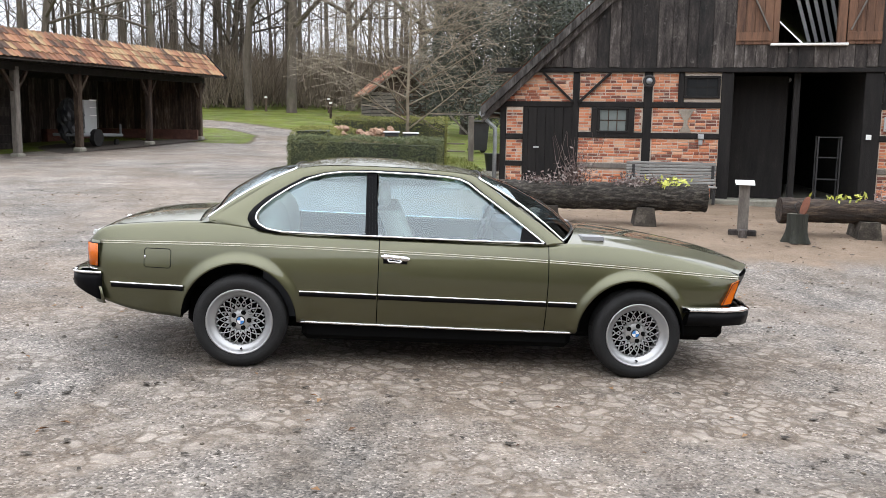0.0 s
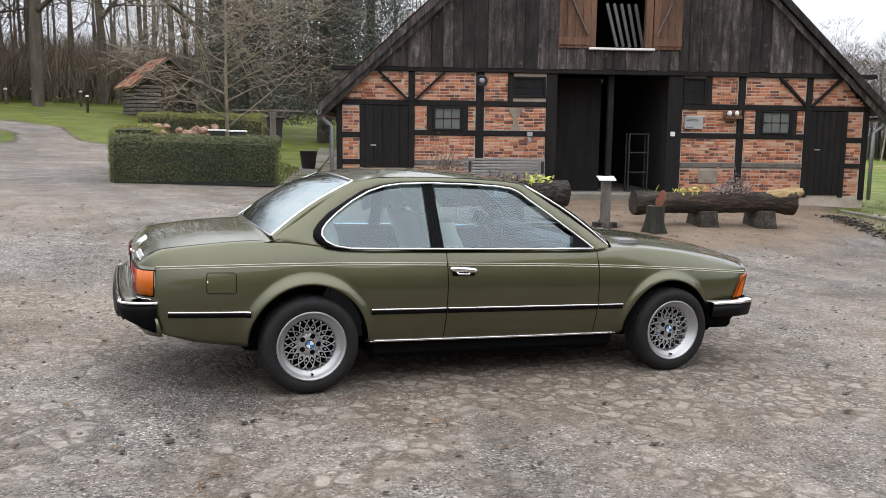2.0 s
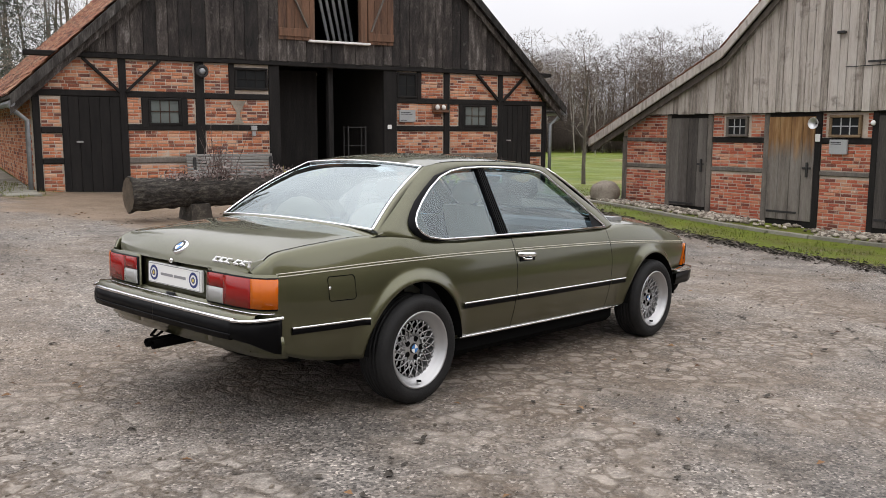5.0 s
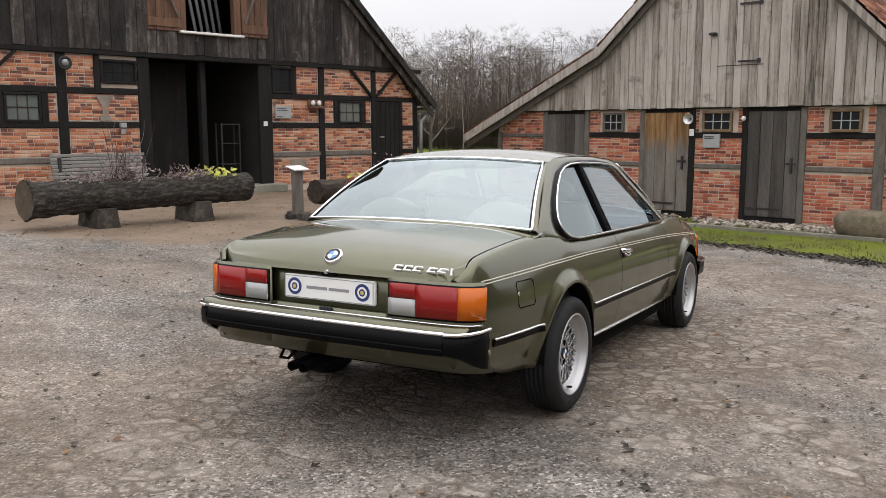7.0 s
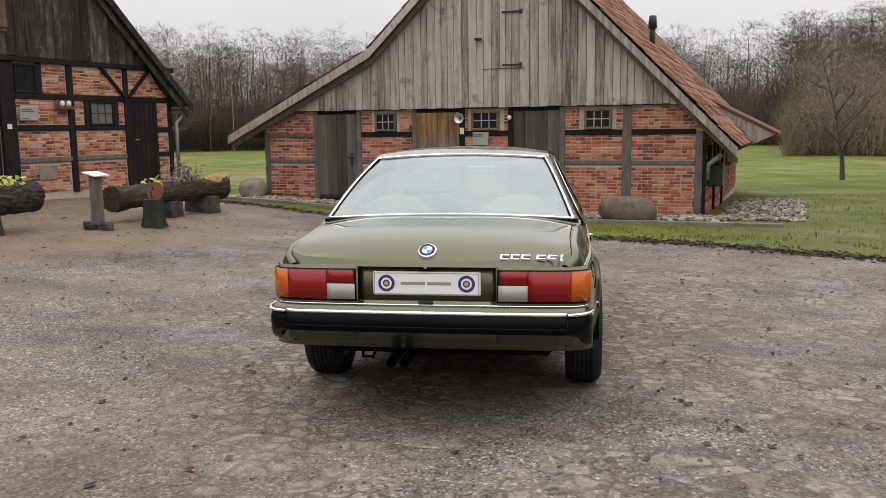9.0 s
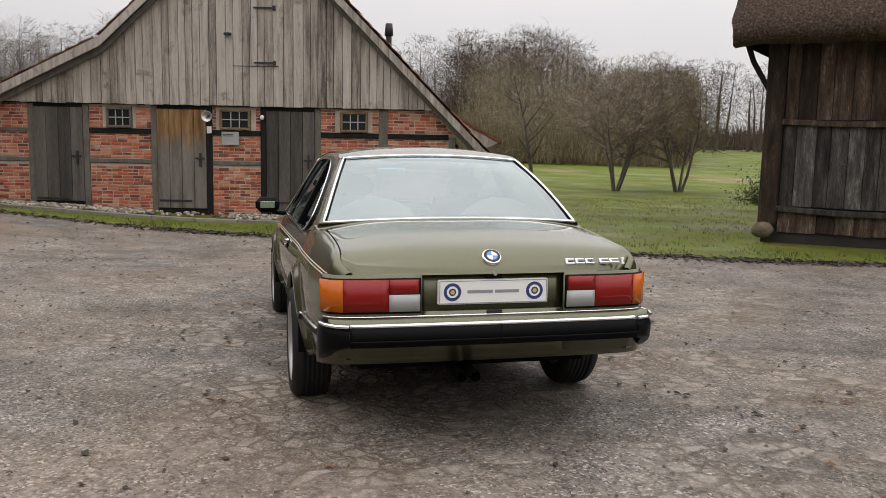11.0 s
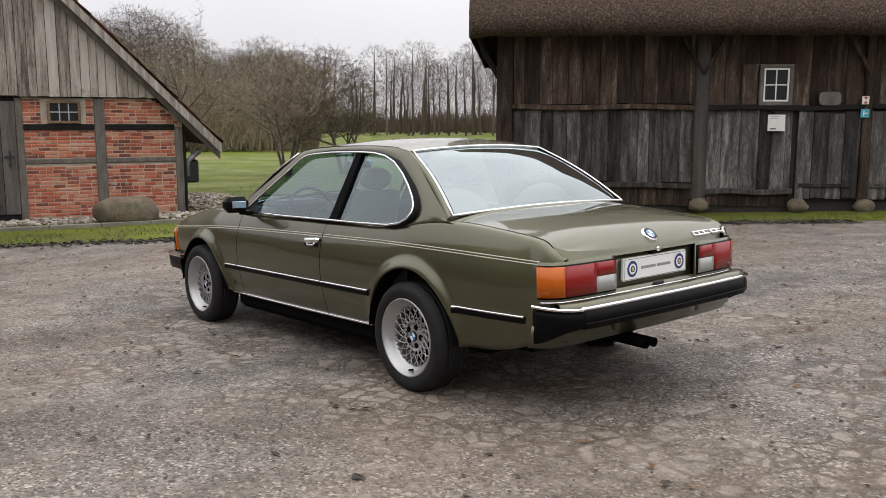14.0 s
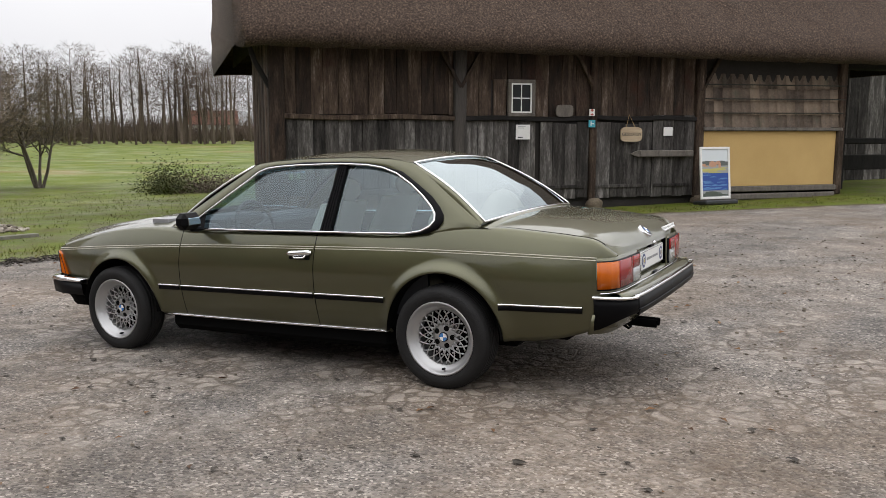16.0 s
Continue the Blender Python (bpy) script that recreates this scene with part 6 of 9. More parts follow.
    part("front_bumper", Geo().grid([[(x - 0.02, y * 0.97, 0.478), (x + 0.006, y, 0.474), (x + 0.018, y * 1.01, 0.486), (x + 0.01, y * 1.01, 0.498), (x - 0.03, y * 0.96, 0.508)] for x, y in path]), chrome, car, "chrome front bumper", True)
    part("bumper_rubber", Geo().grid([[(x - 0.06, y * 0.93, 0.37), (x + 0.0, y * 1.0, 0.385), (x + 0.012, y * 1.005, 0.47), (x - 0.04, y * 0.95, 0.476)] for x, y in path]), rubber, car, smooth=True)
    low = [(1.64, 0.8), (1.85, 0.79), (1.99, 0.74), (2.09, 0.6), (2.16, 0.0)]
    lp = [(x, -y) for x, y in low] + [(x, y) for x, y in low[-2::-1]]
    # apron takes the same near-black, for the shade below the bumper
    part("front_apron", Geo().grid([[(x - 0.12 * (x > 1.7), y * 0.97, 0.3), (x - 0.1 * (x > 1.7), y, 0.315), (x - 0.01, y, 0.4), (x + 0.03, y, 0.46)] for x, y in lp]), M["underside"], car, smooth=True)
    # boot lid and tail
    bc = spline([(-2.348, 0.785), (-2.326, 0.82), (-2.278, 0.866), (-2.215, 0.902), (-2.12, 0.93), (-1.95, 0.957), (-1.64, 0.982)])

    def lid(u, v):
        x1, x0 = -1.655 + 0.03 * v * v, rear_at(rear_v(0.75 * abs(v)))[0]
        x = x0 + (x1 - x0) * u
        ye = HALF(x) - TUCK(x) - 0.0385
        ze = SHOULDER(max(x, -2.29)) + 0.012 if u > 0.02 else 0.785
        return (x, ye * v, ze + (bc(-2.348 + (x1 + 2.348) * u) - ze) * max(1 - abs(v) ** 3.2, 0) + 0.002)

    def lid_spot(y, z):
        """The place on the lid's rear face at height z, and how far the face leans."""
        v = y / 0.7
        us = [k / 600 for k in range(400)]
        u = next(q for q in us if lid(q, v)[2] >= z)
        (xa, _, za), (xb, _, zb) = lid(max(u - 0.01, 0), v), lid(u + 0.01, v)
        return lid(u, v)[0], math.degrees(math.atan2(xb - xa, zb - za))

    rows = [[lid((i / 39) ** 1.9, j / 14) for j in range(-14, 15)] for i in range(40)]
    boot = part("boot_lid", Geo().grid(rows, True), paint, car, smooth=True)
    rows = []
    for j in range(-14, 15):
        v = j / 14
        rows.append([(-1.668 + 0.03 * v * v, 0.73 * v, 0.9), (-1.648 + 0.03 * v * v, 0.73 * v, 0.931 + 0.053 * (1 - abs(v) ** 3.2)), (-1.6 + 0.03 * v * v, 0.735 * v, 0.94 + 0.058 * (1 - abs(v) ** 2.6)), (-1.54 + 0.02 * v * v, 0.74 * v, 0.953 + 0.05 * (1 - abs(v) ** 2.6))])
    part("scuttle", Geo().grid(rows, True), paint, car, smooth=True)
    part("boot_floor", Geo().box(-2.22, -1.3, -0.68, 0.68, 0.5, 0.74), M["underside"], car)
    for s in (-1, 1):
        part("tail_panel", rear_patch(0.335, 0.78, 0.42, 0.79, 0.0, s, 20), paint, car, smooth=True)
        part("tail_panel", rear_patch(0.0, 0.335, 0.42, 0.622, 0.0, s, 8, thick=0.04), paint, car, smooth=True)
        part("tail_recess", rear_patch(0.0, 0.345, 0.6, 0.8, -0.03, s, 8), paint, car, smooth=True)
        lamp = part("tail_lamp", rear_patch(0.34, 0.78, 0.618, 0.776, 0.01, s, 16), rubber, car, "tail lamp in red, amber and clear", True)
        part("red_lens", rear_patch(0.486, 0.684, 0.628, 0.77, 0.018, s, 8), M["red_lens"], lamp, smooth=True)
        part("red_lens", rear_patch(0.352, 0.484, 0.706, 0.77, 0.018, s, 6), M["red_lens"], lamp, smooth=True)
        part("clear_lens", rear_patch(0.348, 0.484, 0.628, 0.703, 0.019, s, 6), M["clear_lens"], lamp, smooth=True)
        part("amber_lens", rear_patch(0.686, 0.78, 0.628, 0.77, 0.018, s, 10), M["amber"], lamp, smooth=True)
        part("tail_ledge", rear_patch(0.0, 0.72, 0.572, 0.604, 0.075, s, 20, 0.6, 0.07), paint, car, smooth=True)
        part("lower_trim", rear_patch(0.0, 0.76, 0.6, 0.607, 0.012, s, 20), chrome, car, smooth=True)
        part("bumper_shelf", rear_patch(0.0, 0.655, 0.558, 0.573, 0.09, s, 20, thick=0.09), rubber, car, smooth=True)
        part("bumper_blade", rear_patch(0.0, 0.655, 0.57, 0.589, 0.108, s, 20, thick=0.018), chrome, car, "chrome bumper blade", True)
        part("bumper_rubber", rear_patch(0.0, 0.655, 0.488, 0.572, 0.112, s, 20, thick=0.1), rubber, car, "black bumper facing", True)
        part("bumper_rib", rear_patch(0.0, 0.655, 0.508, 0.517, 0.118, s, 20), rubber, car, smooth=True)
        part("valance", rear_patch(0.0, 0.775, 0.385, 0.492, 0.03, s, 20, -0.28), paint, car, smooth=True)
        e = [(-2.443, 0.675, 0.488), (-2.425, 0.725, 0.482), (-2.385, 0.768, 0.466), (-2.325, 0.788, 0.434), (-2.265, 0.794, 0.404), (-2.235, 0.794, 0.395)]
        part("bumper_end", Geo().grid([[(x + 0.012, s * (y - 0.05), z), (x, s * (y - 0.006), z + 0.012), (x, s * y, 0.54), (x + 0.006, s * (y - 0.012), 0.58), (x + 0.01, s * (y - 0.06), 0.582)] for x, y, z in e] + [[(-2.228, s * 0.74, z) for z in (0.388, 0.4, 0.54, 0.58, 0.582)]], s > 0), rubber, car, smooth=True)
        part("bumper_trim", Geo().tube([(-2.441, s * 0.675, 0.58), (-2.422, s * 0.727, 0.581), (-2.38, s * 0.769, 0.583), (-2.32, s * 0.788, 0.584), (-2.23, s * 0.793, 0.584)], 0.008, 6), chrome, car)
    # number plate, lettered only with bars and rings
    pl = part("number_plate", Geo().worn(-2.342, -2.318, -0.262, 0.262, 0.648, 0.762, 0.006), M["plate_white"], car, "white show plate with two round emblems")
    part("plate_border", Geo().box(-2.3435, -2.342, -0.255, 0.255, 0.653, 0.656).box(-2.3435, -2.342, -0.255, 0.255, 0.754, 0.757).box(-2.3435, -2.342, -0.255, -0.252, 0.656, 0.754).box(-2.3435, -2.342, 0.252, 0.255, 0.656, 0.754), M["plate_grey"], pl)
    for s in (-1, 1):
        for r, m, d in ((0.041, M["plate_blue"], 0.0), (0.027, M["plate_white"], 0.001), (0.017, M["plate_blue"], 0.002), (0.01, M["plate_gold"], 0.003)):
            part("emblem", Geo().add([(-2.3435 - d, s * 0.195 + r * math.cos(2 * math.pi * k / 24), 0.706 + r * math.sin(2 * math.pi * k / 24)) for k in range(24)], [tuple(range(24))]), m, pl)
    for k, w in enumerate((0.12, 0.115)):
        part("lettering", Geo().box(-2.3435, -2.342, 0.125 - 0.13 * k - w, 0.125 - 0.13 * k, 0.699, 0.713), M["plate_grey"], pl)
    part("plate_lamp", Geo().worn(-2.345, -2.31, -0.04, 0.04, 0.765, 0.785, 0.004), rubber, car)
    part("lock", Geo().spin([(0.012, 0), (0.01, -0.01), (0, -0.01)], 12), chrome, car).matrix_local = pose(-2.352, 0, 0.79, 0, 0, -90)
    part("dealer_tag", Geo().worn(-2.365, -2.352, -0.035, 0.035, 0.607, 0.624, 0.002), M["dash"], car)
    # round badge and model script as plain shapes
    bd = part("badge", Geo().spin([(0.0, -0.008), (0.04, -0.008), (0.0465, -0.004), (0.0465, 0.012)], 28), chrome, car, "round blue and white badge", True)
    bx, lean = lid_spot(0.0, 0.857)
    bd.matrix_local = pose(bx - 0.004, 0.0, 0.859, 0, 0, -90) @ pose(0, 0, 0, -lean, 0, 0)
    part("badge_ring", Geo().spin([(0.0, -0.0088), (0.039, -0.0088)], 28), M["dash"], bd)
    for k in range(4):
        part("badge_quarter", Geo().add([(0, -0.0096, 0)] + [(0.026 * math.cos(math.pi * (k / 2 + j / 12)), -0.0096, 0.026 * math.sin(math.pi * (k / 2 + j / 12))) for j in range(7)], [tuple(range(8))]), M["badge_blue"] if k % 2 else M["plate_white"], bd)
    for k, (y, w) in enumerate(((-0.375, 0.042), (-0.425, 0.042), (-0.475, 0.042), (-0.548, 0.045), (-0.6, 0.045), (-0.645, 0.014))):
        lt = part("script_bar", Geo().worn(-w / 2, w / 2, -0.007, 0.004, -0.016, -0.0085, 0.001).worn(-w / 2, w / 2, -0.007, 0.004, 0.0085, 0.016, 0.001).worn(-w / 2, -w / 2 + 0.01, -0.0065, 0.004, -0.01, 0.01, 0.001), M["bright"], car)
        lx, lean = lid_spot(abs(y), 0.832)
        lt.matrix_local = pose(lx - 0.004, y, 0.832, 0, 0, -90 - 12 * (y / 0.7) ** 2) @ pose(0, 0, 0, -lean, 0, 0)
    # cabin sides, pillars and roof rails
    inner = [(0.66, 0.897), (0.52, 1.0), (0.36, 1.115), (0.22, 1.21), (0.15, 1.262), (0.09, 1.285), (0.0, 1.296), (-0.2, 1.305), (-0.5, 1.307), (-0.7, 1.298), (-0.82, 1.28), (-0.93, 1.245), (-1.05, 1.18), (-1.15, 1.11), (-1.22, 1.05), (-1.252, 1.01), (-1.258, 0.975), (-1.235, 0.94), (-1.18, 0.912), (-1.08, 0.897), (-0.8, 0.894), (-0.47, 0.894), (0.1, 0.892), (0.66, 0.892)]
    outer = [(0.8, 0.9), (0.64, 1.02), (0.46, 1.135), (0.33, 1.225), (0.245, 1.288), (0.17, 1.32), (0.05, 1.333), (-0.2, 1.343), (-0.5, 1.345), (-0.72, 1.34), (-0.88, 1.33), (-1.0, 1.312), (-1.1, 1.258), (-1.22, 1.18), (-1.36, 1.085), (-1.46, 1.02), (-1.545, 0.965), (-1.56, 0.94), (-1.4, 0.92), (-1.15, 0.89), (-0.8, 0.884), (-0.47, 0.882), (0.1, 0.88), (0.72, 0.88)]
    for s in (-1, 1):
        rows = []
        for (a, b), (c, d) in zip(inner, outer):
            rows.append([(a + (c - a) * k / 4, s * (cabin_y(b + (d - b) * k / 4) + (0.008 * math.sin(math.pi * k / 4))), b + (d - b) * k / 4) for k in range(5)])
        rows.append(rows[0])
        part("cabin_side", Geo().grid(rows, s < 0), paint, car, smooth=True)
        loop = [(x, s * (cabin_y(z) + 0.016), z) for x, z in inner]
        loop.append(loop[0])
        # thick black gasket behind the chrome
        gk, ck = [], []
        cx, cz = -0.3, 1.1
        for x, z in inner + inner[:1]:
            wide = 0.052 if x < -1.1 else (0.034 if x < -0.85 else 0.016)
            d = math.hypot(x - cx, z - cz)
            ox, oz = (x - cx) / d, (z - cz) / d
            gk.append([(x, s * (cabin_y(z) + 0.018), z), (x + ox * wide, s * (cabin_y(z + oz * wide) + 0.02), z + oz * wide), (x + ox * (wide + 0.004), s * (cabin_y(z + oz * wide) + 0.004), z + oz * (wide + 0.004))])
        part("window_gasket", Geo().grid(gk, s > 0), rubber, car, smooth=True)
        part("window_trim", Geo().tube(loop, 0.0075, 6, False), chrome, car, "bright window surround", True)
        # glass either side of the centre pillar
        for lo, hi, nm in ((-1.27, -0.53, "quarter_window"), (-0.46, 0.67, "door_window")):
            rows = []
            for k in range(25):
                x = lo + (hi - lo) * k / 24
                zs = []
                for (a, b), (c, d) in zip(inner, inner[1:] + inner[:1]):
                    if (a - x) * (c - x) <= 0 and a != c:
                        zs.append(b + (d - b) * (x - a) / (c - a))
                if len(zs) >= 2:
                    z0, z1 = min(zs), max(zs)
                    rows.append([(x, s * (cabin_y(z0 + (z1 - z0) * q / 6) - 0.012), z0 + (z1 - z0) * q / 6) for q in range(7)])
            part(nm, Geo().grid(rows, s < 0), M["car_glass"], car, smooth=True).visible_shadow = False
        pil = part("centre_pillar", Geo().add([(x, s * (cabin_y(z) + o), z) for o in (0.002, -0.05) for x, z in ((-0.535, 0.892), (-0.45, 0.892), (-0.478, 1.3), (-0.545, 1.3))], [(0, 1, 2, 3), (7, 6, 5, 4), (0, 4, 5, 1), (1, 5, 6, 2), (2, 6, 7, 3), (3, 7, 4, 0)]), rubber, car)
        for k in range(4):
            part("rib", Geo().tube([(-0.525 + 0.02 * k, s * (cabin_y(0.895) + 0.004), 0.895), (-0.538 + 0.017 * k, s * (cabin_y(1.298) + 0.004), 1.298)], 0.005, 4), rubber, pil)
        part("mirror_patch", Geo().add([(x, s * (cabin_y(z) + 0.012), z) for x, z in ((0.68, 0.895), (0.5, 0.895), (0.52, 1.0))], [(0, 1, 2) if s > 0 else (2, 1, 0)]), rubber, car)
    # roof
    rc = spline([(0.28, 1.316), (0.1, 1.35), (-0.2, 1.377), (-0.55, 1.385), (-0.85, 1.365), (-1.04, 1.324)])
    re = spline([(0.28, 1.285), (0.15, 1.322), (-0.2, 1.343), (-0.5, 1.345), (-0.85, 1.333), (-1.04, 1.3)])
    rows = []
    for i in range(25):
        row = []
        for j in range(-12, 13):
            v = j / 12
            x0, x1 = 0.262 - 0.04 * v * v, -1.045 + 0.03 * v * v
            x = x0 + (x1 - x0) * i / 24
            row.append((x, v * (cabin_y(re(x)) + 0.003), re(x) + (rc(x) - re(x)) * (1 - abs(v) ** 2.5) + 0.002))
        rows.append(row)
    part("roof", Geo().grid(rows), paint, car, smooth=True)

    def screen(b, t, n, mat, name, trim, cross):
        """A curved screen from base points b to top points t (x, y, z at the middle and the edge)."""
        rows = []
        for i in range(9):
            u, row = i / 8, []
            for j in range(-10, 11):
                v = j / 10
                p = [b[0][0] + (b[1][0] - b[0][0]) * v * v, b[1][1] * v, b[0][2] + (b[1][2] - b[0][2]) * v * v]
                q = [t[0][0] + (t[1][0] - t[0][0]) * v * v, t[1][1] * v, t[0][2] + (t[1][2] - t[0][2]) * v * v]
                bow = 0.02 * math.sin(math.pi * u) + cross * (1 - v * v) * min(4 * u, 4 * (1 - u), 1)
                row.append((p[0] + (q[0] - p[0]) * u + n * bow, p[1] + (q[1] - p[1]) * u, p[2] + (q[2] - p[2]) * u + bow * 0.8))
            rows.append(row)
        w = part(name, Geo().grid(rows, n < 0), mat, car, smooth=True)
        w.visible_shadow = False
        edge = rows[0] + [r[-1] for r in rows[1:]] + rows[-1][::-1][1:] + [r[0] for r in rows[::-1]][1:]
        part(name + "_trim", Geo().tube([(x, y, z + 0.006) for x, y, z in edge], 0.0085, 6, False), chrome, car, trim, True)
        part(name + "_seal", Geo().tube([(x - n * 0.006, y * 0.985, z + 0.004) for x, y, z in edge], 0.01, 6, False), rubber, car, smooth=True)

    screen(((0.985, 0, 0.962), (0.8, 0.725, 0.905)), ((0.275, 0, 1.318), (0.225, 0.555, 1.292)), 1, M["car_glass"], "windscreen", "bright windscreen surround", 0.02)
    for s in (-1, 1):
        rows = []
        for k in range(9):
            u = k / 8
            x, z, y = -1.568 + 0.548 * u, 0.962 + 0.338 * u, 0.697 - 0.172 * u
            x, z = x - 0.02 * math.sin(math.pi * u), z + 0.016 * math.sin(math.pi * u)
            yo = cabin_y(z) + 0.004
            rows.append([(x, s * (y - 0.004), z - 0.004), (x + 0.002, s * (y * 0.5 + yo * 0.5 + 0.004), z + 0.006), (x + 0.012, s * yo, z - 0.008), (x + 0.03, s * (yo + 0.003), z - 0.05)])
        part("rear_pillar", Geo().grid(rows, s > 0), paint, car, smooth=True)
    screen(((-1.612, 0, 0.985), (-1.568, 0.697, 0.962)), ((-1.05, 0, 1.322), (-1.02, 0.525, 1.3)), -1, M["back_glass"], "rear_window", "bright rear window surround", 0.04)
    # wheels
    for x, z in ((-1.331, 0.302), (1.331, 0.302)):
        for s in (-1, 1):
            build_wheel(car, x, s * (0.757 if x < 0 else 0.742), z, s)
    # exhaust
    for y in (0.1, 0.165):
        part("exhaust_pipe", Geo().tube([(-2.0, y, 0.345), (-2.41, y, 0.33)], 0.024, 12, False).tube([(-2.41, y, 0.33), (-2.0, y, 0.345)], 0.02, 12, False), M["underside"], car, "dark exhaust pipe", True)
    part("silencer", Geo().worn(-2.05, -1.75, -0.2, 0.3, 0.29, 0.42, 0.04), M["underside"], car)
    part("tow_eye", Geo().tube([(-2.25, 0.34, 0.36), (-2.29, 0.33, 0.33), (-2.29, 0.28, 0.33), (-2.25, 0.27, 0.36)], 0.008, 6), M["underside"], car)
    # door mirror on the driver's side
    mb = part("door_mirror", Geo().worn(0.44, 0.55, 0.825, 1.0, 0.905, 1.015, 0.034), rubber, car, "black door mirror with blue-tinted glass")
    part("mirror_glass", Geo().worn(0.434, 0.4415, 0.862, 0.966, 0.938, 0.984, 0.002), M["mirror"], mb)
    part("mirror_arm", Geo().tube([(0.5, 0.88, 0.905), (0.52, 0.78, 0.895)], 0.018, 8), rubber, mb)
    # cabin
    for s in (-1, 1):
        y = s * 0.37
        seat = part("front_seat", Geo().worn(-0.2, 0.3, y - 0.25, y + 0.25, 0.42, 0.62, 0.07), M["cream"], car, "cream leather seat", True)
        back = Geo()
        rows = []
        for k in range(9):
            t = k / 8
            w = 0.25 - 0.05 * t * t
            x, z = -0.18 - 0.22 * t, 0.55 + 0.5 * t
            rows.append([(x + 0.06, y - w, z), (x + 0.1, y - w * 0.7, z), (x + 0.06, y, z), (x + 0.1, y + w * 0.7, z), (x + 0.06, y + w, z), (x - 0.05, y + w * 0.9, z), (x - 0.07, y, z), (x - 0.05, y - w * 0.9, z), (x + 0.06, y - w, z)])
        part("backrest", back.grid(rows), M["cream"], seat, smooth=True)
        part("headrest", Geo().blob((-0.42, y, 1.13), (0.05, 0.125, 0.075), 14, 0), M["cream"], seat, smooth=True)
        part("rear_seat", Geo().worn(-1.2, -0.65, y - 0.27, y + 0.27, 0.45, 0.62, 0.06), M["cream"], car, "cream leather rear seat", True)
        part("rear_backrest", Geo().blob((-1.2, y, 0.84), (0.13, 0.29, 0.25), 16, 0), M["cream"], car, "rounded cream rear backrest", True)
        part("door_card", Geo().box(-1.2, 0.66, s * 0.72 - 0.01, s * 0.72 + 0.01, 0.4, 0.885), M["dash"], car)
    part("parcel_shelf", Geo().box(-1.62, -1.28, -0.66, 0.66, 0.9, 0.935), M["dash"], car)
    part("floor_pan", Geo().box(-1.3, 0.9, -0.7, 0.7, 0.32, 0.4), M["dash"], car)
    part("dashboard", Geo().worn(0.5, 0.86, -0.68, 0.68, 0.62, 0.915, 0.05), M["dash"], car, "dark blue-black dashboard")
    part("instrument_hood", Geo().worn(0.44, 0.7, 0.18, 0.58, 0.86, 0.965, 0.03), M["dash"], car)
    wheel_pts = [(0.38 + 0.06 * math.sin(a), 0.37 + 0.19 * math.cos(a), 0.87 + 0.18 * math.sin(a)) for a in [2 * math.pi * k / 24 for k in range(25)]]
    sw = part("steering_wheel", Geo().tube(wheel_pts, 0.014, 8, False), M["dash"], car, "dark three-spoke steering wheel", True)
    for a in (0.3, 2.84, 4.71):
        part("spoke", Geo().beam((0.39, 0.37, 0.87), (0.38 + 0.06 * math.sin(a), 0.37 + 0.19 * math.cos(a), 0.87 + 0.18 * math.sin(a)), 0.03, 0.012), M["dash"], sw)
    part("rear_view_mirror", Geo().worn(0.28, 0.3, -0.1, 0.12, 1.18, 1.24, 0.006), M["mirror"], car)
    for s in (-1, 1):
        part("wiper", Geo().tube([(0.98, s * 0.1 + 0.1, 0.975), (0.9, s * 0.3 + 0.1, 0.985), (0.84, s * 0.45 + 0.1, 0.99)], 0.007, 5), rubber, car)
    return car


car = build_car()


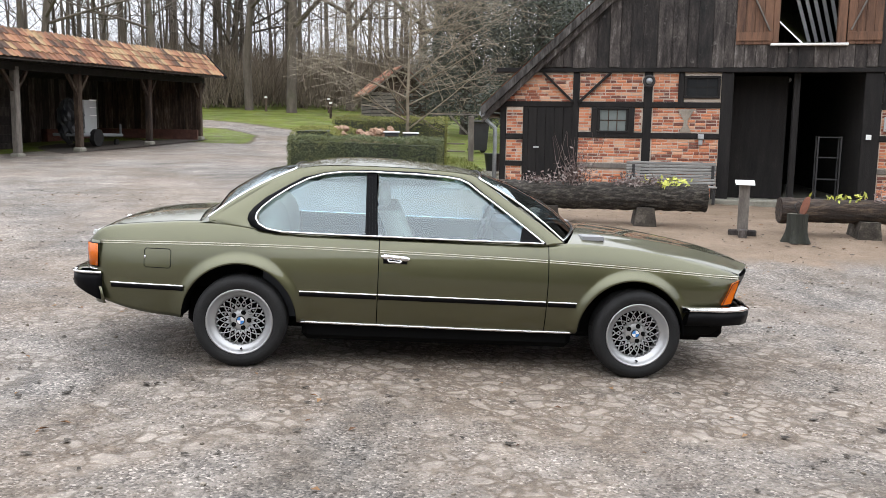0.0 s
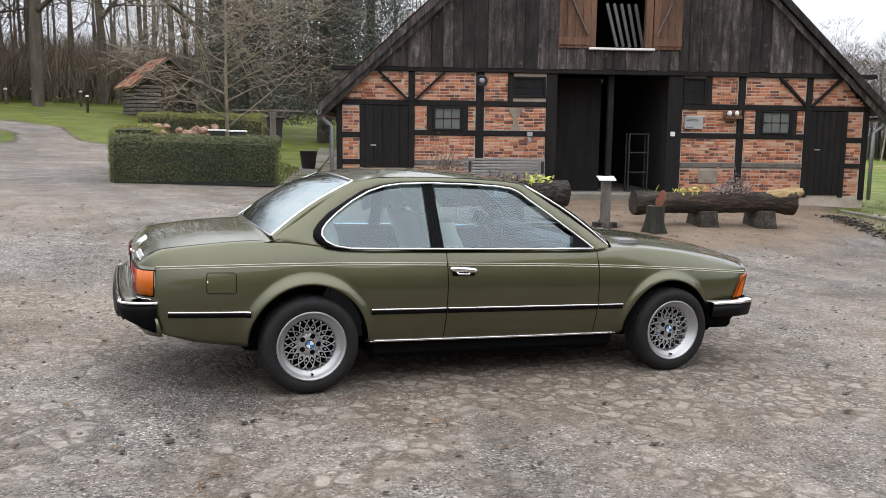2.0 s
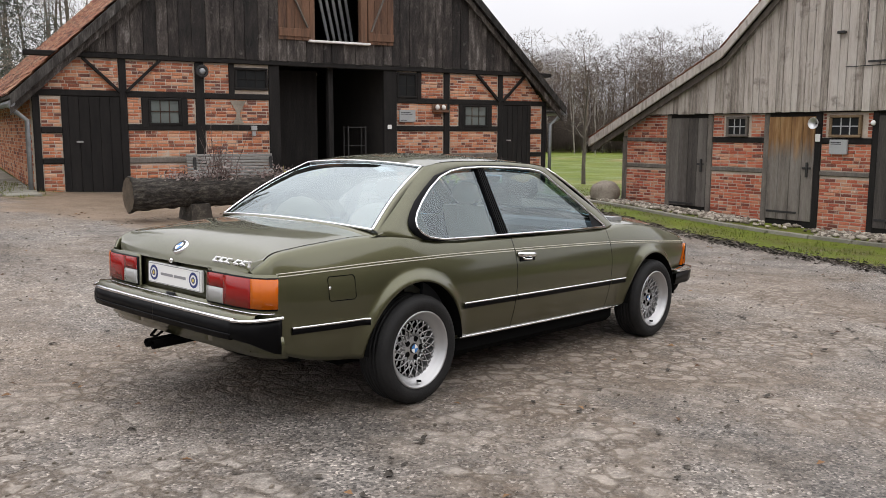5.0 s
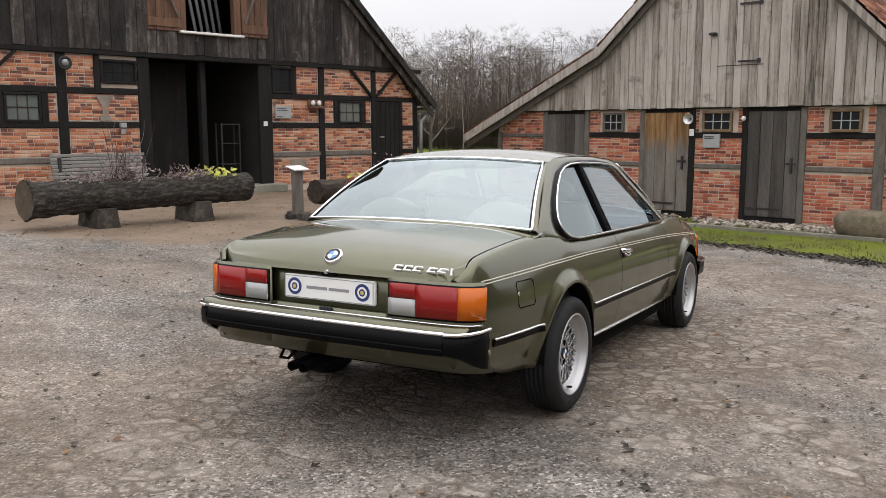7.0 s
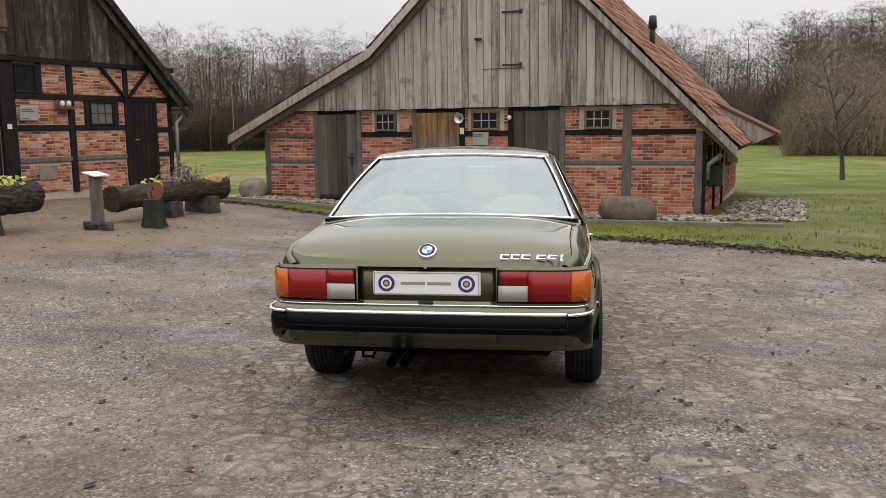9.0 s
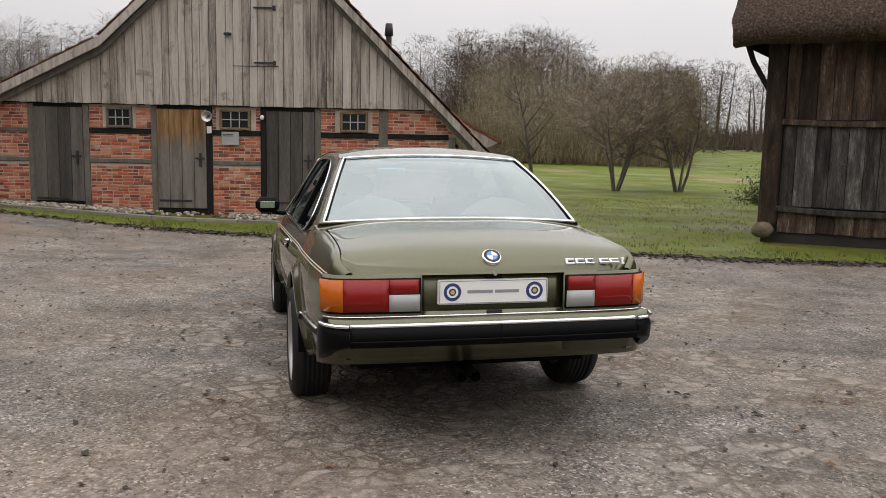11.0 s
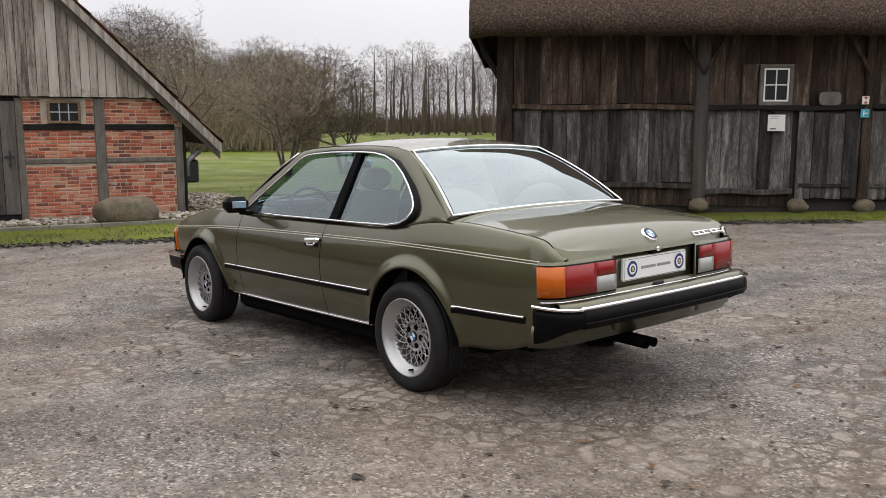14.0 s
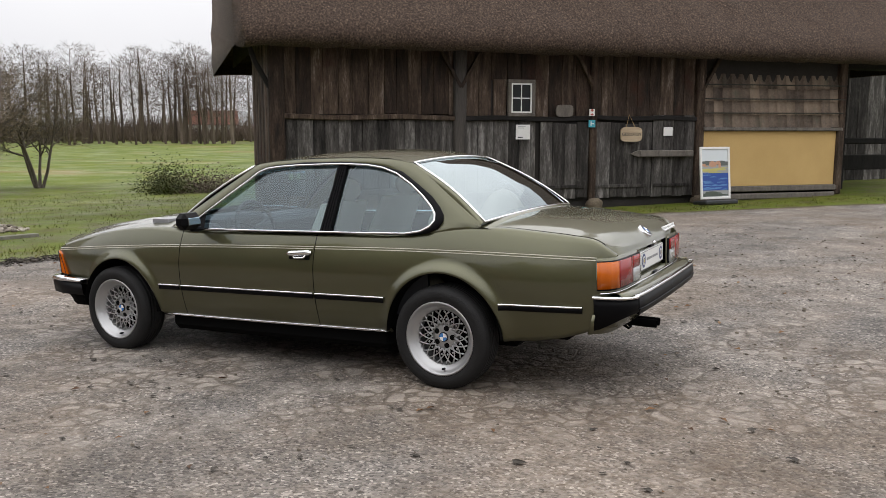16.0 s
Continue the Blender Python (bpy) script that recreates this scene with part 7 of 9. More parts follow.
# ---- trees, hedges, grass ----
def branchy(seed, height, r0, spread=0.9, levels=3, first=0.25, kids=(9, 6, 5), droop=0.0, sides=(8, 5, 4, 3), lean=0.0, fork=False, stretch=1.0, thin=0.004):
    """A bare tree: tapered trunk, limbs, branches and twigs. Returns the wood and the fine twigs."""
    rnd = random.Random(seed)
    wood, fine = Geo(), Geo()

    def grow(p, d, length, r, level):
        n = 5 if level == 0 else (4 if level < 3 else 2)
        pts, rs, q = [p.copy()], [r], p.copy()
        for k in range(n):
            d = (d + Vector((rnd.gauss(0, 0.1), rnd.gauss(0, 0.1), rnd.gauss(0, 0.06) + (0.05 if level else 0.1) - droop * level)) * (1.0 if level else 0.6)).normalized()
            q = q + d * length / n
            pts.append(q.copy())
            rs.append(r * (1 - 0.85 * (k + 1) / n))
        if level >= levels:
            for a, b in zip(pts, pts[1:]):
                s = d.orthogonal().normalized() * max(r, thin)
                fine.add([a - s, a + s, b], [(0, 1, 2)])
            return
        wood.tube(pts, rs, sides[min(level, 3)], False)
        for k in range(kids[min(level, len(kids) - 1)]):
            t = (first if level == 0 else 0.15) + (1 - (first if level == 0 else 0.15)) * (k + rnd.random()) / kids[min(level, len(kids) - 1)]
            i = min(int(t * n), n - 1)
            at = pts[i].lerp(pts[i + 1], t * n - i)
            out = Vector((rnd.gauss(0, 1), rnd.gauss(0, 1), rnd.gauss(0.15, 0.45)))
            out = (out - d * out.dot(d)).normalized()
            nd = (d * rnd.uniform(0.35, 0.8) + out * spread).normalized()
            grow(at, nd, length * (stretch if level == 0 else 1.0) * rnd.uniform(0.38, 0.62) * (1.15 - 0.5 * t if level == 0 else 1), max(rs[i] * rnd.uniform(0.45, 0.65), 0.006), level + 1)

    if fork:
        for k in range(4):
            a = 2 * math.pi * k / 4 + rnd.random()
            grow(Vector((0.08 * math.cos(a), 0.08 * math.sin(a), -0.1)), Vector((0.35 * math.cos(a), 0.35 * math.sin(a), 1)).normalized(), height * rnd.uniform(0.8, 1), r0 * rnd.uniform(0.7, 1), 0)
    else:
        grow(Vector((0, 0, -0.2)), Vector((lean, 0, 1)).normalized(), height, r0, 0)
    return wood, fine


def tree(name, at, geos, label, bark="tree_bark", twig="tree_bark", turn=0.0, group=""):
    t = thing(name, pose(at[0], at[1], gz(*at[:2]), 0, 0, turn), label, "tree", group)
    part("trunk", geos[0], M[bark], t, smooth=True)
    part("twig_mass", geos[1], M[twig], t, "fine bare twigs", kind="stuff")
    return t


def leaf_cloud(g, rnd, place, n, size, normal=None):
    """n small leaves at the points that place() gives."""
    for _ in range(n):
        p = Vector(place())
        a = Vector((rnd.gauss(0, 1), rnd.gauss(0, 1), rnd.gauss(0, 1))).normalized()
        b = a.orthogonal().normalized()
        s = size * rnd.uniform(0.6, 1.4)
        g.add([p - a * s, p + b * s * 0.5, p + a * s, p - b * s * 0.5], [(0, 1, 2, 3)])
    return g


def far_woods(name, label, spots, seed, mat, limbs=12, twigs=150, thick=0.035, low=0.3, wide=0.2):
    """Many bare trees seen from far off, in one mesh: stems, limbs and rounded crowns of fine twigs."""
    rnd, rs = random.Random(seed), np.random.RandomState(seed)
    g = Geo()
    for x, y, h, r in spots:
        z = gz(x, y) - 0.3
        lx, ly = rnd.gauss(0, 0.04) * h, rnd.gauss(0, 0.04) * h
        g.tube([(x, y, z), (x + lx * 0.3 + rnd.gauss(0, 0.1), y + ly * 0.3, z + h * 0.3), (x + lx * 0.5, y + ly * 0.5 + rnd.gauss(0, 0.15), z + h * 0.55), (x + lx, y + ly, z + h * 0.92)], [r, r * 0.8, r * 0.5, r * 0.1], 4, False)
        for k in range(limbs):
            t = low + (0.88 - low) * (k + rnd.random()) / limbs
            b = Vector((x + lx * t, y + ly * t, z + h * t))
            a = rnd.uniform(0, 2 * math.pi)
            l = h * wide * rnd.uniform(0.7, 1.3) * (1.3 - t * 0.7)
            m = b + Vector((math.cos(a) * l * 0.55, math.sin(a) * l * 0.55, l * rnd.uniform(0.2, 0.6)))
            e = b + Vector((math.cos(a) * l * 0.85, math.sin(a) * l * 0.85, l * rnd.uniform(0.7, 1.2)))
            w = r * 0.3 * (1.2 - t)
            s = Vector((-math.sin(a), math.cos(a), 0.5)) * w
            g.add([b - s, b + s, m + s * 0.6, m - s * 0.6, e], [(0, 1, 2, 3), (3, 2, 4)])
        t = rs.rand(twigs) ** 0.75
        a = rs.uniform(0, 2 * math.pi, twigs)
        q = np.sqrt(rs.rand(twigs)) * h * wide * 1.15 * np.sqrt(np.maximum(1 - ((t - 0.42) / 0.6) ** 2, 0.02))
        f = np.stack([x + lx * t + q * np.cos(a), y + ly * t + q * np.sin(a), z + h * (low * 0.8 + (1.0 - low * 0.8) * t * 0.94)], 1)
        l = h * rs.uniform(0.03, 0.085, twigs)
        o = rs.uniform(0, 0.7, twigs)
        e = f + np.stack([(np.cos(a) * o + rs.normal(0, 0.3, twigs)) * l, (np.sin(a) * o + rs.normal(0, 0.3, twigs)) * l, rs.uniform(-0.2, 0.8, twigs) * l], 1)
        v = rs.normal(0, 1, (twigs, 3))
        v *= (thick * rs.uniform(0.6, 1.4, twigs) / np.linalg.norm(v, axis=1))[:, None]
        n = len(g.v)
        g.v += np.stack([f - v, f + v, e], 1).reshape(-1, 3).tolist()
        g.f += [(n + 3 * k, n + 3 * k + 1, n + 3 * k + 2) for k in range(twigs)]
    return single(name, g, mat, label, "woods", "stuff")


def ring_spots(rnd, az0, az1, d0, d1, n, h0, h1, r0=0.1, r1=0.2):
    out = []
    for _ in range(n):
        a, d = radians(rnd.uniform(az0, az1)), rnd.uniform(d0, d1)
        out.append((d * math.cos(a), d * math.sin(a), rnd.uniform(h0, h1), rnd.uniform(r0, r1)))
    return out


def thicket(name, label, az0, az1, d, h, n, seed, mat, size=0.5, depth=10):
    """Brushwood: thin upright sprays massed in a band."""
    rnd = random.Random(seed)
    g = Geo()
    for _ in range(n):
        a, dd = radians(rnd.uniform(az0, az1)), d + rnd.uniform(0, depth)
        x, y = dd * math.cos(a), dd * math.sin(a)
        z, hh = gz(x, y), h * rnd.uniform(0.35, 1.0) * (0.75 + 0.35 * noise.noise((x * 0.1, y * 0.1, 0)))
        for k in range(3):
            lx, ly = rnd.gauss(0, 0.25) * hh, rnd.gauss(0, 0.25) * hh
            b = rnd.uniform(0, 0.5) * hh
            w = size * rnd.uniform(0.04, 0.12)
            g.add([(x - w, y - w, z + b), (x + w, y + w, z + b), (x + lx, y + ly, z + hh)], [(0, 1, 2)])
    return single(name, g, mat, label, "brush", "stuff")


def build_green():
    rnd = random.Random(12)
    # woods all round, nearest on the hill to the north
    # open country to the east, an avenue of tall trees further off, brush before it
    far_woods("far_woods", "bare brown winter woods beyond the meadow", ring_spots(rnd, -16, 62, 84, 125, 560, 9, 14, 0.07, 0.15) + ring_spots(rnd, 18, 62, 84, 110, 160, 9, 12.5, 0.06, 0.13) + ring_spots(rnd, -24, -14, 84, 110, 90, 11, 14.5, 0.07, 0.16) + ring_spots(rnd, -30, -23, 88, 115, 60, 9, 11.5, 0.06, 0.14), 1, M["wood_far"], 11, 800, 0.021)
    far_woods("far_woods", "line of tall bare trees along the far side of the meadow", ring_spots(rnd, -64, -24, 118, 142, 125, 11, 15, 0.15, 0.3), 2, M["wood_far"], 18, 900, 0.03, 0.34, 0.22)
    # woods out of view behind the yard, added for the car's reflections
    far_woods("far_woods", "unseen bare woods added behind the yard", ring_spots(rnd, 130, 296, 48, 85, 200, 10, 15), 5, M["wood_far"], 8, 60, 0.07)
    far_woods("birches", "pale-stemmed birches at the edge of the woods", ring_spots(rnd, 14, 60, 74, 92, 34, 8, 11.0, 0.04, 0.07), 6, M["birch"], 4, 2, 0.02)
    far_woods("young_trees", "young bare trees and scrub beside the meadow", ring_spots(rnd, -31, -15, 56, 78, 150, 5, 9.0, 0.035, 0.07), 7, M["scrub"], 10, 420, 0.013, 0.15)
    thicket("scrub", "tan willow scrub beside the meadow", -31, -15, 54, 5.0, 14000, 29, M["scrub"], 0.18, 22)
    far_woods("hill_woods", "tall bare beech and oak woods on the rise", ring_spots(rnd, 66, 130, 56, 100, 170, 15, 23, 0.11, 0.28), 3, M["forest_bark"], 18, 600, 0.02, 0.2)
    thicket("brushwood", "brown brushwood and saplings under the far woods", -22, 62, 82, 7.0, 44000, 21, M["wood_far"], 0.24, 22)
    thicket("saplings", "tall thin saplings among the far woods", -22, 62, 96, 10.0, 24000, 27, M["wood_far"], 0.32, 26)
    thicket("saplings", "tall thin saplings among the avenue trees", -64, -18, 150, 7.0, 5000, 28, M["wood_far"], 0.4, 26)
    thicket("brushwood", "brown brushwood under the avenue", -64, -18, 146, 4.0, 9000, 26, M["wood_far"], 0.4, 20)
    thicket("brushwood", "brown brushwood under the hill woods", 66, 130, 54, 6.5, 26000, 22, M["brush"], 0.26, 36)
    # tall trees at the wood's edge, one by one
    kinds = [branchy(40 + k, 17 + 2 * k, 0.26 + 0.05 * k, 0.85, 3, 0.25, (13, 8, 6), thin=0.012) for k in range(3)]
    for k, (x, y) in enumerate(((-14, 47), (-9.5, 52), (-6.5, 50), (-20, 44), (-3, 55), (3, 53), (8, 50), (-25, 40), (12, 56), (-12, 58))):
        g = kinds[k % 3]
        if k < 3:
            base = tree("oak_tree", (x, y), g, "tall bare forest tree at the edge of the wood", "forest_bark", "forest_bark", turn=40 * k, group="trees at the edge of the wood")
            kinds[k] = base
        else:
            copy_thing(kinds[k % 3], pose(x, y, gz(x, y), 0, 0, 67 * k))
    # the spreading bare tree behind the hedge
    tree("garden_tree", (0.2, 15.2), branchy(8, 5.6, 0.06, 1.5, 3, 0.24, (26, 12, 11), 0.012, stretch=1.1, thin=0.0045), "spreading bare garden tree with pale twigs behind the hedge", "twig_pale", "twig_pale", 25)
    # orchard trees in the meadow
    g = [branchy(60 + k, 4.3, 0.085, 0.95, 3, 0.3, (13, 10, 10), fork=True, thin=0.008) for k in range(2)]
    a = tree("orchard_tree", (24.0, -12.7), g[0], "many-stemmed bare orchard tree in the meadow", "tree_bark", "twig_tan", 0, "orchard trees")
    copy_thing(a, pose(23.6, -15.1, gz(23.6, -15.1), 0, 0, 100))
    tree("orchard_tree", (27.3, -10.5), branchy(71, 4.6, 0.1, 1.0, 3, 0.25, (13, 9, 8), thin=0.007), "single bare orchard tree in the meadow", "tree_bark", "twig_tan", 0, "orchard trees")
    tree("young_tree", (24, 14.6), branchy(75, 4.6, 0.09, 0.8, 3, 0.3, (9, 7, 6)), "young bare tree beyond the barn", "tree_bark", "twig_tan", 30)
    # dark evergreens beside the barn
    for k, (x, y, h, w) in enumerate(((6.2, 31.5, 12.0, 3.3), (9.6, 36.0, 15.0, 4.4), (3.6, 37.5, 11.0, 3.2))):
        t = thing("evergreen", pose(x, y, gz(x, y)), "dark dense evergreen beside the barn", "tree", "evergreens")
        part("trunk", Geo().tube([(0, 0, -0.3), (0.1, 0, h * 0.5), (0, 0, h * 0.95)], [0.3, 0.2, 0.03], 8), M["bark"], t)
        r2 = random.Random(k)

        def spot():
            u = r2.random() ** 0.8
            z = h * (0.06 + 0.94 * u)
            a = r2.uniform(0, 2 * math.pi)
            r = w * (1 - u) ** 0.6 * (0.35 + 0.65 * r2.random()) * (0.85 + 0.7 * noise.noise((math.cos(a) * 1.6, math.sin(a) * 1.6, z * 0.45 + k * 7)))
            return (r * math.cos(a), r * math.sin(a), z)

        part("crown", leaf_cloud(Geo(), r2, spot, 42000, 0.07), M["leaf_dark"], t, kind="stuff")

    # hedges
    def hedge(name, pts, w, h, mat, label, leaves, seed):
        r3 = random.Random(seed)
        core, lv = Geo(), Geo()
        segs = list(zip(pts, pts[1:]))
        for (x0, y0), (x1, y1) in segs:
            d = Vector((x1 - x0, y1 - y0, 0)).normalized()
            s = Vector((-d.y, d.x, 0)) * (w / 2 - 0.05)
            a, b = Vector((x0, y0, gz(x0, y0))) - d * (w / 2 - 0.06), Vector((x1, y1, gz(x1, y1))) + d * (w / 2 - 0.06)
            up = Vector((0, 0, h - 0.09))
            core.add([a - s, b - s, b + s, a + s, a - s * 0.8 + up, b - s * 0.8 + up, b + s * 0.8 + up, a + s * 0.8 + up], [(0, 1, 5, 4), (1, 2, 6, 5), (2, 3, 7, 6), (3, 0, 4, 7), (4, 5, 6, 7)])

            def spot():
                t, f = r3.uniform(-w / 2, (b - a).length - w / 2 + 0.2), r3.random()
                base = a + d * (t + w / 2 - 0.06)
                bump = 0.05 * noise.noise((base.x * 1.5, base.y * 1.5, f * 3)) + r3.gauss(0, 0.018)
                if f < 0.33:
                    q = r3.uniform(-1.1, 1.1)
                    p = base + s * q + Vector((0, 0, h + bump - 0.16 * max(abs(q) - 0.6, 0) ** 2 * 4))
                else:
                    sg = -1 if f < 0.72 else 1
                    q = r3.uniform(0.02, h)
                    p = base + s * sg * (1 + (0.06 + bump - 0.12 * max(q / h - 0.75, 0) ** 2 * 16) / max(w / 2, 0.1)) + Vector((0, 0, q))
                return p

            def cap():
                e, sg = (a, -1) if r3.random() < 0.5 else (b, 1)
                return e + d * sg * (0.05 + r3.gauss(0, 0.02)) + s * r3.uniform(-1.1, 1.1) + Vector((0, 0, r3.uniform(0.02, h)))

            leaf_cloud(lv, r3, spot, int(2.6 * leaves * (b - a).length), 0.018)
            leaf_cloud(lv, r3, cap, int(2.6 * leaves * w * 0.8), 0.018)
        t = thing(name, pose(0, 0, 0), label, "hedge")
        # solid core, coloured darker than the leaves for the shade inside the hedge
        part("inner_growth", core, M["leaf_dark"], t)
        part("leaves", lv, mat, t, kind="stuff")

    hedge("hedge", [(-1.95, 12.75), (0.3, 12.55)], 1.0, 0.93, M["leaf_hedge"], "clipped dark green box hedge along the yard", 2900, 1)
    hedge("hedge", [(-1.98, 13.4), (-1.6, 16.6)], 0.95, 1.12, M["leaf_moss"], "clipped green side hedge round the garden", 1500, 2)
    hedge("hedge", [(-1.3, 17.2), (0.75, 17.2)], 1.0, 1.35, M["leaf_moss"], "mossy yellow-green hedge at the back of the garden", 2200, 3)
    # faded hydrangea heads in the garden
    hy = thing("hydrangea", pose(-0.95, 14.3, gz(-0.95, 14.3)), "hydrangea bush with faded pinkish-brown flower heads", "shrub")
    r4 = random.Random(9)
    for k in range(80):
        x, y, z = r4.uniform(-0.75, 0.75), r4.uniform(-0.35, 0.35), r4.uniform(0.75, 1.12)
        part("flower_head", Geo().blob((x, y, z), (0.085, 0.085, 0.07), 7, 0.5, k), M["petal"], hy)
    for x in (-0.45, 0.1, 0.45):
        part("stem", Geo().tube([(x * 0.8, 0, 0), (x, 0, 0.9)], 0.015, 4), M["tree_bark"], hy)
    # evergreen bush in the meadow
    r5 = random.Random(5)
    bush = thing("bush", pose(15.9, -14.6, gz(15.9, -14.6), 0, 0, 45), "low evergreen bush run through with brown bramble in the meadow", "shrub")
    part("leaves", leaf_cloud(Geo(), r5, lambda: (r5.gauss(0.65, 0.42), r5.gauss(0, 0.4), abs(r5.gauss(0, 0.42)) * 0.95), 3600, 0.035), M["leaf_hedge"], bush, kind="stuff")
    part("bramble", leaf_cloud(Geo(), r5, lambda: (r5.gauss(-0.6, 0.55), r5.gauss(0, 0.4), abs(r5.gauss(0, 0.33))), 3600, 0.03), M["heather"], bush, "dry brown bramble", kind="stuff")
    # grass blades on the verges
    g, r6 = Geo(), random.Random(17)

    def blade(x, y, h):
        a = r6.uniform(0, 6.28)
        w, lx, ly = 0.006 + 0.004 * r6.random(), r6.gauss(0, 0.35) * h, r6.gauss(0, 0.35) * h
        z = gz(x, y) - 0.005
        g.add([(x - w * math.cos(a), y - w * math.sin(a), z), (x + w * math.cos(a), y + w * math.sin(a), z), (x + lx, y + ly, z + h)], [(0, 1, 2)])

    rg = np.random.RandomState(4)
    xs, ys = rg.uniform(-4, 20, 150000), rg.uniform(-17, 13, 150000)
    d = -reach_all(xs, ys, YARD)
    lx = (xs - 11.96) * 0.9728 + (ys - 0.79) * -0.2317
    ly = (xs - 11.96) * 0.2317 + (ys - 0.79) * 0.9728
    tx, ty = (xs - 3.38) * -0.695 + (ys + 10.64) * -0.719, (xs - 3.38) * 0.719 + (ys + 10.64) * -0.695
    bx, by = (xs - 6.65) * 0.959 + (ys - 11.14) * -0.282, (xs - 6.65) * 0.282 + (ys - 11.14) * 0.959
    ok = (d > 0.15 + 0.12 * rg.rand(len(xs))) & (rg.rand(len(xs)) < np.where(d < 1.5, 1.0, 0.3)) & ~((lx > -1.62) & (ly > -5.4) & (ly < 7.4)) & ~((tx > -4.8) & (tx < 8.4) & (ty > -0.25)) & ~((bx > -5) & (bx < 7.6) & (by > -0.3))
    for x, y in zip(xs[ok], ys[ok]):
        if noise.noise((x * 1.3, y * 1.3, 0)) + 0.6 * noise.noise((x * 5, y * 5, 3)) > -0.05:
            blade(x, y, r6.uniform(0.02, 0.07))
    for _ in range(5000):
        x, y = r6.uniform(0.4, 2.4), r6.uniform(12.2, 24)
        if x > 0.75 + 0.06 * (y - 12):
            blade(x, y, r6.uniform(0.04, 0.1))
    single("grass", g, M["grass"], "short rough grass on the verges", "grass", "stuff")


build_green()


# ---- the open cart shed ----
def build_shed():
    sh = thing("cart_shed", pose(-10.4, 17.8, 0, 0, 0, 75.2), "open-fronted dark timber cart shed under old orange pantiles", "shed")
    G = lambda x: 0.75 + 0.042 * x
    T = M["plank_brown"]
    x0, x1 = -7.4, 10.9
    E = lambda x: 3.62 - 0.026 * (11 - x)
    for k, x in enumerate((-7.0, -3.5, 0.0, 2.8, 6.85, 10.6)):
        z = G(x)
        m = M["beam_grey"] if x in (0.0, -7.0) else T
        part("post", Geo().worn(x - 0.1, x + 0.1, -0.1, 0.1, z - 0.1, E(x) - 0.1, 0.03), m, sh)
        part("brace", Geo().beam((x, 0, E(x) - 0.85), (x + 0.5, 0, E(x) - 0.22), 0.08, 0.09, (0, -1, 0)), T, sh)
        if k:
            part("brace", Geo().beam((x, 0, E(x) - 0.85), (x - 0.5, 0, E(x) - 0.22), 0.08, 0.09, (0, -1, 0)), T, sh)
        part("foot_stone", Geo().worn(x - 0.15, x + 0.15, -0.15, 0.15, z - 0.3, z + 0.14, 0.04), M["slab"], sh)
    part("eaves_beam", Geo().beam((x0, 0, E(x0) - 0.12), (x1, 0, E(x1) - 0.12), 0.2, 0.2), M["timber_black"], sh)
    planks(sh, M["plank_dark"], x0, x1, lambda x: G(x) - 0.2, lambda x: 3.6, 4.4, 0.35, seed=3, name="back_plank")
    for k in range(14):
        part("end_board", Geo().worn(10.55, 10.6, 0.0 + k * 0.31, 0.3 + k * 0.31, G(10.6) + 0.4, 3.5), M["plank_brown"], sh)
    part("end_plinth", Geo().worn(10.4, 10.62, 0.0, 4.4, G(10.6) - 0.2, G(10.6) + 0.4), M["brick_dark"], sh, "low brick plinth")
    for xa, xb in ((x0, 0.0), (0.0, 3.5)):
        for k in range(8):
            part("screen_board", Geo().worn(xa + 0.05, xb - 0.1, 2.6 - 0.02 * (k % 2), 2.64, G(xa) + 0.05 + k * 0.28, G(xa) + 0.32 + k * 0.28, 0.006), M["plank_dark"], sh)
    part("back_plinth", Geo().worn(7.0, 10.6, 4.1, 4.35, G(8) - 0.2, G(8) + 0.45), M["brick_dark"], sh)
    F = [(3, 2, 1, 0), (4, 5, 6, 7), (0, 1, 5, 4), (1, 2, 6, 5), (2, 3, 7, 6), (3, 0, 4, 7)]
    for ya, yb, da, db in ((-0.75, -0.05, 0.0, 0.74), (5.0, -0.05, -0.3, 0.74)):
        v = [(x0 - 0.3, ya, E(x0) + da), (x1 + 0.35, ya, E(x1) + da), (x1 + 0.3, yb, E(x1) + db), (x0 - 0.3, yb, E(x0) + db)]
        v += [(a, b, c + 0.05) for a, b, c in v]
        part("roof", Geo().add(v, F), M["plank_dark"], sh)
    tile_slope(sh, M["tile_yellow"], (x0 - 0.3, -0.82, E(x0 - 0.3) + 0.06), (1, 0, 0.026), (0, 0.7, 0.74), x1 - x0 + 0.62, 1.12, 300, 0.25, 0.28, 8)
    part("ridge", Geo().tube([(x0 - 0.3, -0.03, E(x0) + 0.83), (x1 + 0.3, -0.03, E(x1) + 0.83)], 0.06, 8), M["tile_moss"], sh)
    part("verge_board", Geo().beam((x1 + 0.36, -0.85, E(x1) + 0.0), (x1 + 0.36, -0.02, E(x1) + 0.86), 0.05, 0.12), M["timber_black"], sh)
    part("gable", Geo().add([(10.5, -0.7, E(11)), (10.5, -0.05, E(11) + 0.72), (10.5, 4.9, E(11) - 0.25)], [(0, 1, 2)]), M["plank_dark"], sh)
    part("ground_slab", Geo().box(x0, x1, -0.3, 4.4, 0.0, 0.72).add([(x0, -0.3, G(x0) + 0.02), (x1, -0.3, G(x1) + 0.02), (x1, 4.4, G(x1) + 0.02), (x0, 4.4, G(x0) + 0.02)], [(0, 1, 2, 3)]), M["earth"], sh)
    # a trailer under the roof
    tr = thing("trailer", pose(-10.4, 17.8, 0, 0, 0, 75.2) @ pose(4.9, 1.2, 1.0), "grey flatbed trailer parked in the cart shed", "trailer")
